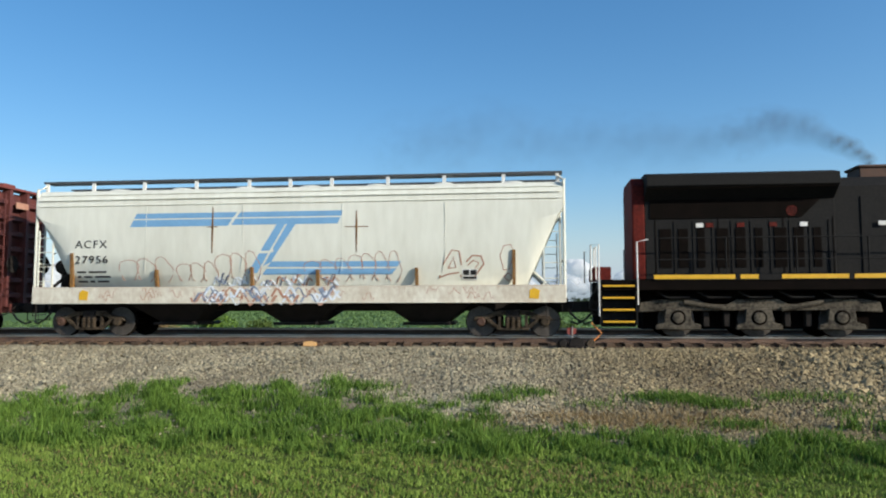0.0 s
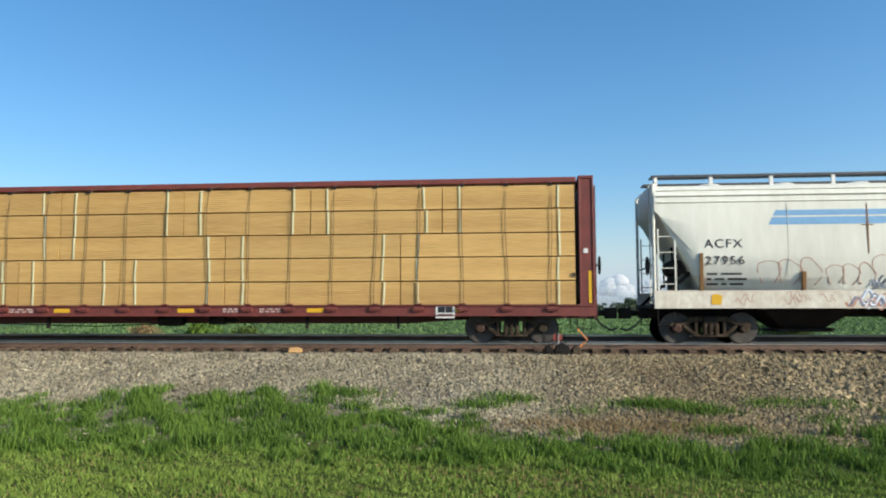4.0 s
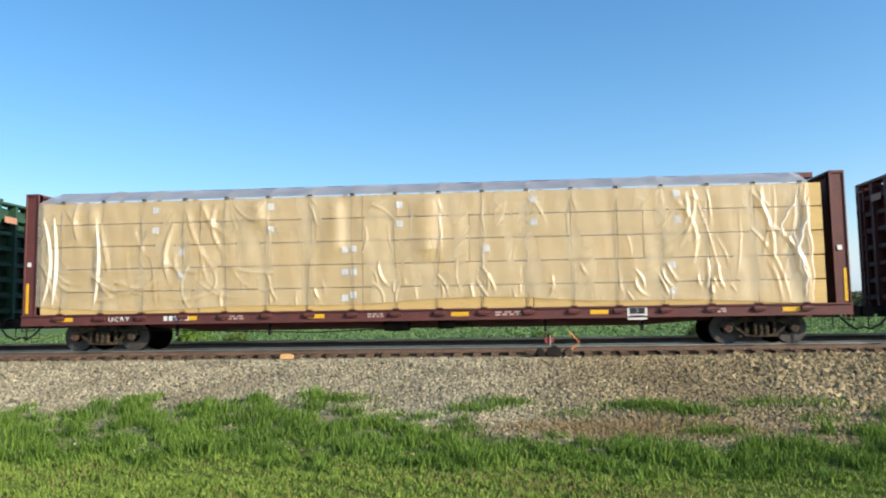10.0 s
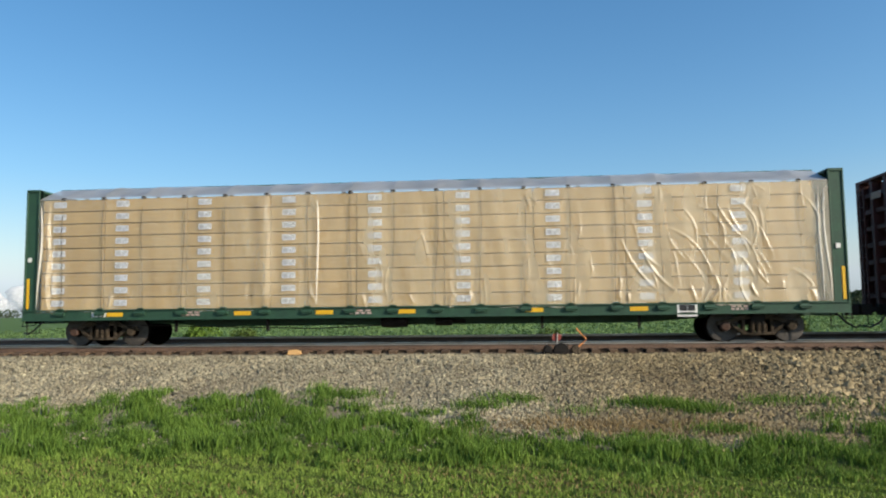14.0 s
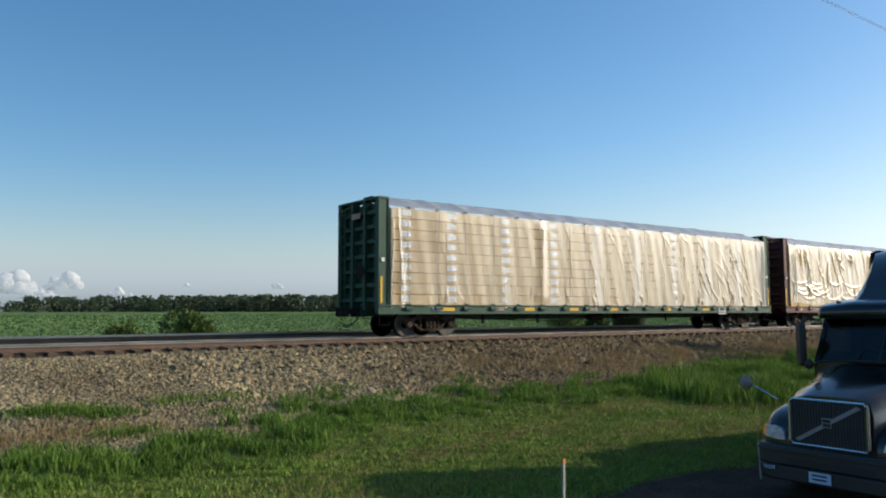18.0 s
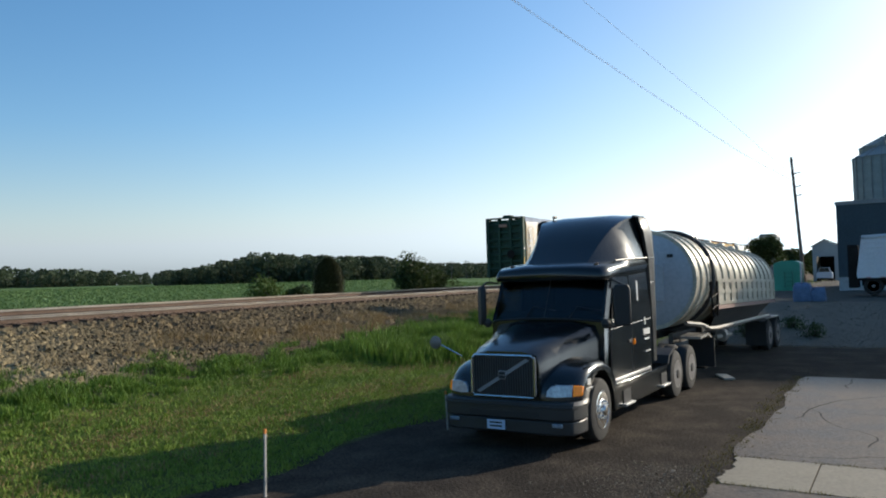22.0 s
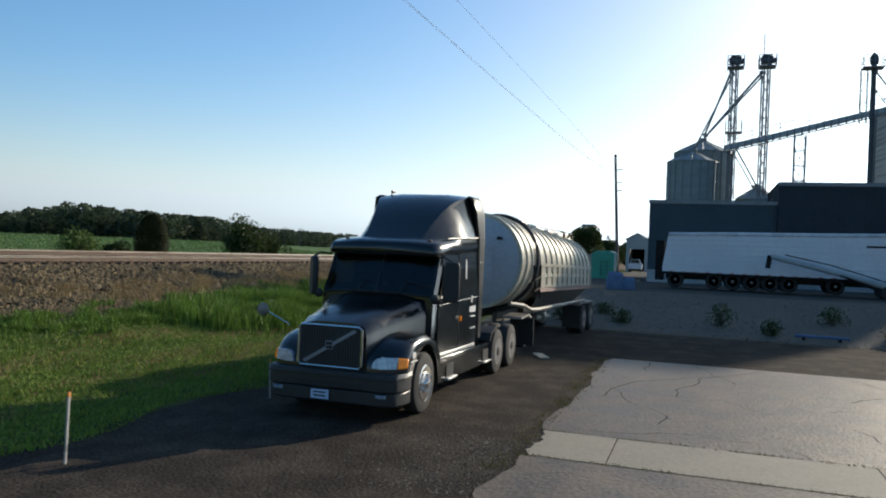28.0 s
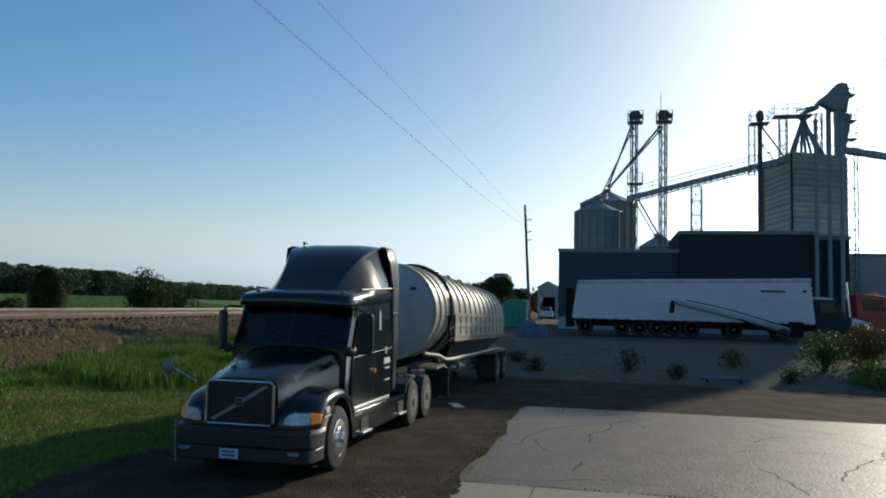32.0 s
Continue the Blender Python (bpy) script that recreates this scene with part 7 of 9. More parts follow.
# ---- stakes, board ----
M_STAKE = mat("weathered_grey_stake", (0.42, 0.40, 0.37), (0.28, 0.26, 0.23), 0.85, 0, 40, 4, 0.3)
M_ORANGE = mat("orange_paint", (0.75, 0.27, 0.05), (0.6, 0.2, 0.04), 0.6)
for x, y, h, lean in ((7.36, 7.28, 0.88, 1.2), (12.1, 7.32, 0.72, -4.0), (-3.2, 7.9, 0.66, 2.0)):
    st = thing("survey_stake", "thin grey wooden stake with orange tip in the lawn", "stake", pose(x, y, float(ground_z(x, y)) - 0.12, 0, lean, 0), "marker stakes")
    part("shaft", Mesh().box(-0.018, 0.018, -0.012, 0.012, 0, h + 0.06), M_STAKE, st, bevel=0.003)
    part("tip", Mesh().box(-0.019, 0.019, -0.013, 0.013, h + 0.06, h + 0.12), M_ORANGE, st, "orange painted tip")
board = thing("wood_board", "short pale board lying on asphalt", "board", pose(20.7, 4.1, 0.0, 0, 0, 25))
part("plank", Mesh().box(-0.42, 0.42, -0.13, 0.13, 0.002, 0.05), mat("pale_board", (0.5, 0.45, 0.36), (0.36, 0.32, 0.25), 0.8, 0, 30, 3, 0.3), board, bevel=0.008)

# ---- trackside things ----
block = thing("wooden_block", "pale fresh wooden block on a tie end", "wood block", pose(-6.4, 21.62, 1.73, 0, 0, 6))
part("offcut", Mesh().prism([(-0.2, 0), (0.2, 0), (0.19, 0.10), (0.05, 0.15), (-0.16, 0.13)], -0.07, 0.07), mat("fresh_wood", (0.62, 0.38, 0.16), (0.5, 0.28, 0.1), 0.8, 0, 30, 3, 0.2), block, bevel=0.008)
sw = thing("derail_stand", "low black trackside stand with red disc and yellow lever", "track device", pose(1.2, 21.4, 1.69))
part("base_plate", Mesh().box(-0.5, 0.5, -0.2, 0.35, 0.0, 0.07), M_STEEL, sw, bevel=0.01)
part("gear_case", Mesh().prism([(-0.22, 0.07), (0.25, 0.07), (0.18, 0.28), (0.02, 0.34), (-0.16, 0.26)], -0.14, 0.14), M_STEEL, sw, bevel=0.02)
part("spring_coil", Mesh().lathe([(0.09, -0.2), (0.12, -0.1), (0.12, 0.1), (0.09, 0.2)], (-0.36, -0.05, 0.16), "y", 14), M_STEEL, sw)
part("counterweight", Mesh().lathe([(0.1, -0.1), (0.13, 0), (0.1, 0.1)], (0.4, -0.05, 0.15), "y", 14), M_SIDEFRAME, sw)
part("target_disc", Mesh().prism([(-0.13, 0.42), (-0.02, 0.36), (0.11, 0.42), (0.13, 0.54), (0.0, 0.60), (-0.12, 0.56)], 0.1, 0.12), mat("dull_red", (0.28, 0.05, 0.03), (0.2, 0.04, 0.03), 0.6), sw, "dull red target", at=pose(-0.1, 0, 0))
part("target_mast", Mesh().tube([(-0.1, 0.08, 0.2), (-0.08, 0.08, 0.62)], 0.016, 6), M_STAKE, sw)
part("throw_lever", Mesh().tube([(0.45, 0.25, 0.72), (0.72, 0.2, 0.42), (0.5, 0.1, 0.22)], 0.022, 6), M_ORANGE, sw, "bent orange-yellow lever")

# ---- the yard beyond the drive ----
YARD_Z = 1.15
M_WIRE = mat("grey_wire", (0.24, 0.27, 0.31), (0.22, 0.25, 0.29), 0.8, bump=0)
M_SIDING = mat("blue_grey_siding", (0.07, 0.095, 0.11), (0.052, 0.072, 0.085), 0.75, 0.0, 8, 0.4, 0.04, spec=0.12)
M_SIDING_DK = mat("dark_slate_siding", (0.045, 0.057, 0.066), (0.033, 0.042, 0.05), 0.75, 0.0, 8, 0.4, 0.04, spec=0.12)
M_GALV = mat("galvanised_steel", (0.42, 0.45, 0.45), (0.28, 0.31, 0.315), 0.6, 0.1, 10, 0.5, 0.05)
M_BIN = mat("weathered_bin_steel", (0.29, 0.33, 0.32), (0.17, 0.2, 0.195), 0.6, 0.2, 10, 0.5, 0.05, 0.01, (1, 1, 3))
M_SILO = mat("brownish_silo_sheet", (0.52, 0.49, 0.43), (0.34, 0.32, 0.28), 0.6, 0.1, 8, 0.5, 0.05, 0.01, (1, 1, 3), 0.25)
M_GALV_DK = mat("dull_galvanised_frame", (0.24, 0.26, 0.27), (0.16, 0.175, 0.18), 0.55, 0.4, 12, 1, 0.05)
M_TRAILER = mat("white_trailer_panel", (0.72, 0.72, 0.74), (0.60, 0.60, 0.63), 0.5, 0.1, 10, 0.6, 0.04)
M_TARP = mat("pale_rolled_tarp", (0.72, 0.72, 0.72), (0.4, 0.4, 0.41), 0.4, 0, 10, 1.2, 0.5, 0.05)
M_TEAL = mat("teal_green_steel", (0.05, 0.36, 0.24), (0.035, 0.28, 0.18), 0.5, 0, 10, 1, 0.05)
M_REDTRUCK = mat("red_truck_paint", (0.42, 0.04, 0.035), (0.3, 0.03, 0.03), 0.3, 0, 15, 1, 0.02, coat=0.4)
M_BAG = mat("blue_bag_fabric", (0.13, 0.20, 0.32), (0.07, 0.11, 0.19), 0.8, 0, 20, 3, 0.4, 0.02)
M_WOODPOLE = mat("weathered_pole", (0.17, 0.15, 0.13), (0.1, 0.09, 0.08), 0.9, 0, 30, 2, 0.4, 0.01, (1, 1, 0.2))


def siding_wall(b, x, y0, y1, z0, z1, material, name="wall"):
    """A ribbed metal wall facing -x: sheet and upright ribs in one skin."""
    m = Mesh().box(x, x + 0.12, y0, y1, z0, z1)
    n = max(2, int(abs(y1 - y0) / 0.4))
    w_ = part(name, m, material, b, smooth=0)
    for i in range(n):
        y = y0 + (y1 - y0) * (i + 0.5) / n
        part("siding_rib", Mesh().box(x - 0.03, x - 0.002, y - 0.035, y + 0.035, z0, z1), material, w_, smooth=0)
    return w_


def metal_building(label, x, y0, y1, z1, depth, material, trim=True):
    b = thing("metal_building", label, "building", pose(0, 0, 0))
    siding_wall(b, x, y0, y1, YARD_Z - 0.3, z1, material)
    part("side_wall", Mesh().box(x + 0.13, x + depth, y0, y0 + 0.12, YARD_Z - 0.3, z1), material, b)
    part("side_wall", Mesh().box(x + 0.13, x + depth, y1 - 0.12, y1, YARD_Z - 0.3, z1), material, b)
    part("back_wall", Mesh().box(x + depth, x + depth + 0.12, y0, y1, YARD_Z - 0.3, z1), material, b)
    part("roof", Mesh().box(x - 0.02, x + depth + 0.14, y0 - 0.05, y1 + 0.05, z1 + 0.002, z1 + 0.09), material, b)
    part("roof_trim", Mesh().box(x - 0.10, x - 0.035, y0 - 0.06, y1 + 0.06, z1 - 0.16, z1 + 0.1), M_GALV_DK, b)
    part("footing", Mesh().box(x - 0.06, x + 0.0, y0, y1, YARD_Z - 0.4, YARD_Z + 0.9), M_GALV, b)
    return b


metal_building("low blue-grey ribbed metal building with flat roofline", 58, -4.82, 3.83, 7.08, 9, M_SIDING)
tall = metal_building("taller slate-blue ribbed metal building", 57.6, -14.2, -4.86, 8.42, 10, M_SIDING_DK)
metal_building("dark annex wall beside tall pipes", 58.2, -16.4, -14.25, 8.1, 9, M_SIDING_DK)
metal_building("pale low metal building behind the red truck", 72, -34, -20.4, 7.9, 12, M_GALV)
for y in (-14.0, -14.85, -15.65):
    p = thing("down_pipe", "tall pale steel pipe fixed to the building", "pipe", pose(57.1, y, YARD_Z), "tall pipes")
    part("pipe", Mesh().tube([(0, 0, -0.1), (0, 0, 15.2)], 0.14, 10), M_BIN, p)
    for z in (3, 7, 11, 15):
        part("flange", Mesh().lathe([(0.2, z), (0.2, z + 0.08)], (0, 0, 0), "z", 10), M_GALV_DK, p)


def bin_(label, x, y, r, eave, peak, rings):
    """A round corrugated bin: stacked ring sheets, ribs, cone roof with panels."""
    b = thing("grain_bin", label, "grain bin", pose(x, y, YARD_Z), "grain bins")
    h = (eave - YARD_Z) / rings
    for i in range(rings):
        prof = []
        k = 6
        for j in range(k + 1):
            prof.append((r + (0.03 if j % 2 else 0.0), i * h + h * j / k))
        part("ring_sheet", Mesh().lathe(prof, (0, 0, 0), "z", 36), M_BIN, b)
    for i in range(18):
        a = 2 * math.pi * i / 18
        part("stiffener", Mesh().tube([((r + 0.05) * math.cos(a), (r + 0.05) * math.sin(a), 0), ((r + 0.05) * math.cos(a), (r + 0.05) * math.sin(a), eave - YARD_Z)], 0.05, 5), M_GALV_DK, b)
    part("cone_roof", Mesh().lathe([(r + 0.12, eave - YARD_Z), (r + 0.1, eave - YARD_Z + 0.06), (0.35, peak - YARD_Z - 0.12), (0.35, peak - YARD_Z + 0.2), (0.0, peak - YARD_Z + 0.22)], (0, 0, 0), "z", 24), M_BIN if rings > 6 else M_GALV, b)
    for i in range(12):
        a = 2 * math.pi * i / 12
        part("roof_rib", Mesh().tube([((r + 0.1) * math.cos(a), (r + 0.1) * math.sin(a), eave - YARD_Z + 0.08), (0.36 * math.cos(a), 0.36 * math.sin(a), peak - YARD_Z - 0.06)], 0.03, 5), M_GALV_DK, b)
    return b


bin_("round galvanised grain bin with cone roof", 70, 1.15, 2.05, 11.35, 12.4, 9)
bin_("larger galvanised grain bin with cone roof", 76, 0.36, 2.55, 12.94, 14.2, 10)
bin_("small grain bin with pale cone roof", 72, -4.35, 1.75, 8.35, 9.45, 6)


def lattice(parent, x, y, w, z0, z1, step, r=0.045, name="lattice_tower"):
    """Four legs, rings and diagonals."""
    m = Mesh()
    c = [(x - w / 2, y - w / 2), (x + w / 2, y - w / 2), (x + w / 2, y + w / 2), (x - w / 2, y + w / 2)]
    for px, py in c:
        m.tube([(px, py, z0), (px, py, z1)], r, 5)
    n = max(1, int((z1 - z0) / step))
    for i in range(n + 1):
        z = z0 + (z1 - z0) * i / n
        for k in range(4):
            a, b = c[k], c[(k + 1) % 4]
            m.tube([(*a, z), (*b, z)], r * 0.7, 4)
            if i < n:
                zz = z0 + (z1 - z0) * (i + 1) / n
                m.tube([(*(a if i % 2 else b), z), (*(b if i % 2 else a), zz)], r * 0.6, 4)
    return part(name, m, M_GALV_DK, parent)


def platform(parent, x, y, w, d, z, rail=1.0):
    m = Mesh().box(x - d / 2, x + d / 2, y - w / 2, y + w / 2, z - 0.08, z)
    part("platform", m, M_GALV_DK, parent)
    m = Mesh()
    c = [(x - d / 2, y - w / 2), (x + d / 2, y - w / 2), (x + d / 2, y + w / 2), (x - d / 2, y + w / 2)]
    for k in range(4):
        a, b = c[k], c[(k + 1) % 4]
        for z_ in (z + rail / 2, z + rail):
            m.tube([(*a, z_), (*b, z_)], 0.025, 4)
        n = max(2, int(math.dist(a, b) / 0.8))
        for i in range(n):
            q = (a[0] + (b[0] - a[0]) * i / n, a[1] + (b[1] - a[1]) * i / n)
            m.tube([(*q, z), (*q, z + rail)], 0.025, 4)
    part("guard_rail", m, M_GALV_DK, parent)


def leg(label, x, y, w, top, plats, casings=True):
    """A bucket elevator leg: lattice support, twin casings, head box, platforms."""
    b = thing("bucket_elevator", label, "bucket elevator", pose(0, 0, 0), "bucket elevators")
    lattice(b, x, y, w, YARD_Z, top - 0.7, 1.5)
    if casings:
        for s in (-0.14, 0.14):
            part("leg_casing", Mesh().box(x - 0.09, x + 0.09, y + s - 0.07, y + s + 0.07, YARD_Z, top - 0.6), M_GALV_DK, b)
    part("head_box", Mesh().prism([(y - 0.5, top - 0.75), (y + 0.4, top - 0.75), (y + 0.48, top - 0.3), (y + 0.25, top), (y - 0.3, top), (y - 0.55, top - 0.2)], x - 0.35, x + 0.35, "x"), M_WALKWAY, b, "dark drive head", bevel=0.04)
    part("drive_motor", Mesh().lathe([(0.16, -0.3), (0.16, 0.3)], (x, y - 0.65, top - 0.5), "x", 10), M_WALKWAY, b)
    for z in plats:
        platform(b, x, y - 0.1, w + 0.7, w + 0.7, z, 0.9)
    return b


leg("slender bucket elevator tower with dark drive head", 70, -2.0, 0.62, 20.6, (14.0, 19.6))
leg("slender bucket elevator tower with aerial", 70.5, -4.55, 0.66, 20.7, (19.7,))
aerial = thing("aerial_mast", "thin mast on top of the elevator tower", "mast", pose(70.5, -4.35, 20.6))
part("mast", Mesh().tube([(0, 0, 0), (0, 0, 1.9)], 0.03, 5), M_GALV_DK, aerial)


def spout(label, pts, r=0.13):
    s = thing("grain_spout", label, "spout", pose(0, 0, 0), "grain spouts")
    part("pipe", Mesh().tube(pts, r, 8), M_GALV_DK, s)
    for p in (pts[0], pts[-1]):
        part("collar", Mesh().lathe([(r + 0.08, -0.12), (r + 0.08, 0.12)], p, "z", 8), M_GALV_DK, s)
    return s


spout("sloping steel spout from tower to bin", [(70, -1.75, 19.3), (74.5, 0.25, 14.5)], 0.09)
spout("sloping steel spout from tower to bin", [(70, -1.9, 19.0), (70, 1.0, 12.7)], 0.06)
spout("long sloping steel spout between tower and bin", [(70.5, -4.2, 19.2), (75.5, 0.1, 14.6)], 0.10)
spout("long sloping steel spout between tower and bin", [(70.5, -4.2, 18.8), (70.2, 0.8, 12.9)], 0.07)
spout("thin spout from tower to the small bin", [(70, -2.2, 12.9), (71.6, -4.2, 9.6)], 0.07)
spout("thin spout from tower to the small bin", [(70, -2.2, 12.2), (71.6, -3.9, 9.5)], 0.05)


def conveyor(label, a, b, w=0.8, h=0.42):
    """A covered belt bridge with railings and truss, from a to b."""
    c = thing("conveyor_bridge", label, "conveyor", pose(0, 0, 0), "conveyor bridges")
    va, vb = Vector(a), Vector(b)
    up, side = Vector((0, 0, 1)), Vector((w / 2, 0, 0))

    def beam(name, off0, off1, r):
        return part(name, Mesh().tube([va + off0, vb + off1], r, 5), M_GALV_DK, c)
    m = Mesh().loft([[p - side, p + side, p + side + up * h, p - side + up * h] for p in (va, vb)])
    part("belt_housing", m, M_GALV, c)
    n = int((vb - va).length / 0.55)
    m = Mesh()
    for i in range(n):
        p = va.lerp(vb, i / n)
        part("bridge_rib", Mesh().box(p.x - w / 2 - 0.06, p.x - w / 2 - 0.002, p.y - 0.05, p.y + 0.05, p.z - 0.22, p.z + h), M_GALV_DK, c)
    for z in (h + 0.35, h + 0.7):
        beam("handrail", up * z - side, up * z - side, 0.025)
    beam("bottom_chord", up * -0.22 - side, up * -0.22 - side, 0.05)
    m = Mesh()
    for i in range(n // 2):
        p = va.lerp(vb, 2 * i / n)
        part("handrail_post", Mesh().tube([p - side + up * h, p - side + up * (h + 0.7)], 0.02, 4), M_GALV_DK, c)
    return c


conveyor("long sloping conveyor bridge with railings", (69.5, -1.4, 12.35), (69.0, -14.4, 15.55))
conveyor("conveyor bridge leading away from the elevator", (70, -19.4, 16.5), (71, -36, 13.6))
tower = thing("conveyor_support", "lattice support tower under the conveyor", "tower", pose(0, 0, 0))
lattice(tower, 69.3, -7.3, 0.85, YARD_Z, 13.5, 1.2)
# leg with caged ladder
l3 = thing("bucket_elevator", "bucket elevator pipe with railed head platform and caged ladder", "bucket elevator", pose(0, 0, 0), "bucket elevators")
part("leg_casing", Mesh().tube([(68.8, -12.45, YARD_Z), (68.8, -12.45, 19.3)], 0.2, 10), M_WALKWAY, l3)
part("head_box", Mesh().prism([(-12.75, 19.2), (-12.2, 19.2), (-12.15, 19.8), (-12.4, 20.1), (-12.7, 19.8)], 68.5, 69.1, "x"), M_WALKWAY, l3, bevel=0.04)
platform(l3, 68.8, -12.4, 1.5, 1.3, 18.9, 0.9)
lattice(l3, 69.2, -11.85, 0.5, 14.5, 18.9, 0.8, 0.03, "ladder_cage")
spout("sloping spout between elevator legs", [(68.8, -12.6, 18.6), (69.2, -14.6, 15.9)], 0.08)
spout("thin brace between elevator legs", [(69.0, -12.7, 17.0), (69.2, -13.8, 15.6)], 0.04)
# square steel silo block, turned so that a corner faces the drive
silo = thing("steel_silo", "tall square corrugated steel silo with banded walls", "silo", pose(0, 0, 0))
A_, B_, C_ = (67.4, -14.65), (73.5, -13.6), (69.8, -19.5)
D_ = (B_[0] + C_[0] - A_[0], B_[1] + C_[1] - A_[1])
H_ = 16.05
nb = 11
for i in range(nb):
    z0, z1 = YARD_Z + (H_ - YARD_Z) * i / nb, YARD_Z + (H_ - YARD_Z) * (i + 1) / nb
    for p, q in ((A_, B_), (A_, C_), (B_, D_), (C_, D_)):
        m = Mesh()
        nn = Vector((q[1] - p[1], p[0] - q[0], 0)).normalized() * 0.06
        k = 6
        pts = []
        for j in range(k + 1):
            o = nn * (1 if j % 2 else 0)
            z = z0 + (z1 - z0 - 0.05) * j / k
            pts.append([(p[0] + o.x, p[1] + o.y, z), (q[0] + o.x, q[1] + o.y, z)])
        part("wall_sheet", m.loft(pts, closed=False, caps=False), M_SILO, silo, smooth=0)
m = Mesh().prism([A_, B_, D_, C_], H_, H_ + 0.1, "z")
part("roof", m, M_SILO, silo)
part("core", Mesh().prism([(A_[0] + 0.15, A_[1] - 0.1), (B_[0] - 0.1, B_[1] - 0.15), (D_[0] - 0.15, D_[1] + 0.1), (C_[0] + 0.1, C_[1] + 0.15)], YARD_Z, H_ - 0.02, "z"), M_GALV_DK, silo)
for p, q in ((A_, B_), (A_, C_)):
    for i in range(2):
        t = i
        part("corner_column", Mesh().tube([(p[0] + (q[0] - p[0]) * t, p[1] + (q[1] - p[1]) * t, YARD_Z), (p[0] + (q[0] - p[0]) * t, p[1] + (q[1] - p[1]) * t, H_)], 0.1, 6), M_GALV_DK, silo)
dist = thing("spout_distributor", "fan of steel spouts spreading from one point onto the silo roof", "distributor", pose(0, 0, 0))
for k in range(9):
    a = 2 * math.pi * k / 9
    part("spout", Mesh().tube([(70, -16.2, 19.7), (70 + 0.5 * math.cos(a), -16.2 + 0.35 * math.sin(a), 18.6), (70 + 1.9 * math.cos(a), -16.4 + 1.35 * math.sin(a), H_ + 0.1)], 0.12, 6), M_BIN, dist)
part("hub", Mesh().lathe([(0.2, 19.3), (0.4, 19.5), (0.2, 20.0)], (70, -16.2, 0), "z", 12), M_BIN, dist)
head = thing("elevator_headhouse", "dark hooded elevator head with platforms on the silo", "bucket elevator", pose(0, 0, 0))
part("main_casing", Mesh().box(69.4, 70.4, -19.3, -18.7, H_, 21.0), M_BIN, head, bevel=0.03)
part("hood", Mesh().prism([(-19.5, 19.8), (-18.3, 20.2), (-17.6, 20.7), (-17.2, 20.5), (-17.2, 20.9), (-18.0, 21.5), (-18.6, 22.2), (-19.1, 22.45), (-19.6, 22.2), (-19.75, 21.4)], 69.3, 70.5, "x"), M_BIN, head, "dark curved hood", bevel=0.05)
part("side_pipe", Mesh().tube([(70, -18.2, H_), (70, -18.2, 20.2)], 0.22, 8), M_BIN, head)
part("cross_pipe", Mesh().tube([(70, -17.4, 20.5), (70, -16.2, 20.0)], 0.2, 8).tube([(70, -18.9, 21.0), (70, -15.6, 20.2)], 0.08, 6), M_BIN, head)
part("chute", Mesh().prism([(-19.4, 16.5), (-18.9, 16.5), (-18.7, 18.4), (-19.5, 19.8), (-19.9, 19.6)], 69.5, 70.3, "x"), M_BIN, head)
platform(head, 70, -15.3, 3.1, 1.4, 19.75, 0.95)
platform(head, 70, -19.5, 1.5, 1.4, 19.15, 0.9)
platform(head, 70, -19.5, 1.4, 1.4, 21.4, 0.9)
platform(head, 70, -19.7, 1.2, 1.2, 17.6, 0.9)
lattice(head, 70, -14.55, 0.6, H_, 19.7, 1.0)
lattice(head, 70.3, -17.5, 0.5, H_, 20.0, 1.0)
part("roof_rail", Mesh().tube([(A_[0], A_[1], H_ + 0.9), (B_[0], B_[1], H_ + 0.9)], 0.03, 4).tube([(A_[0], A_[1], H_ + 0.9), (C_[0], C_[1], H_ + 0.9)], 0.03, 4), M_GALV_DK, head)
lattice(head, 71, -20.1, 1.0, YARD_Z, 17.0, 1.6)

# unseen tall silos, added out of view to cast shade over bank and drive
ce = thing("unseen_shade_block", "unseen tall grey block of three joined silos, added for shade", "grain elevator", pose(125, -47, YARD_Z))
for y in (-4.0, 0.0, 4.0):
    part("silo_shaft", Mesh().lathe([(2.3, -0.4), (2.3, 40.8), (2.1, 41.0), (0.0, 41.0)], (0, y, 0), "z", 28), M_GALV, ce)
part("link_wall", Mesh().box(-1.2, 1.2, -4.0, 4.0, -0.4, 40.6), M_GALV, ce)
part("headhouse", Mesh().box(-1.8, 1.8, -5.6, 5.6, 40.8, 44.2), M_GALV, ce, bevel=0.05)
part("headhouse_roof", Mesh().box(-2.0, 2.0, -5.8, 5.8, 44.2, 44.4), M_GALV_DK, ce)

# ---- grain trailer, its tractor, red truck, auger ----
gt = thing("grain_trailer", "long white aluminium hopper trailer with rolled tarp", "trailer", pose(46.0, 0, 1.22))
part("box_side", Mesh().prism([(2.15, 0.85), (-11.1, 0.85), (-11.15, 1.05), (-10.92, 3.30), (1.92, 3.02), (2.2, 1.1)], -0.02, 0.10, "x"), M_TRAILER, gt, "smooth white side panel")
part("box_body", Mesh().prism([(2.1, 1.0), (-11.0, 1.0), (-10.8, 3.25), (1.85, 2.98)], 0.11, 2.5, "x"), M_TRAILER, gt)
for k in range(9):
    q = k / 8
    part("panel_rib", Mesh().prism([(1.9 - 12.8 * q, 0.95), (1.86 - 12.8 * q, 0.95), (1.86 - 12.7 * q, 3.0 + 0.25 * q), (1.9 - 12.7 * q, 3.0 + 0.25 * q)], -0.028, -0.018, "x"), M_TRAILER, gt)
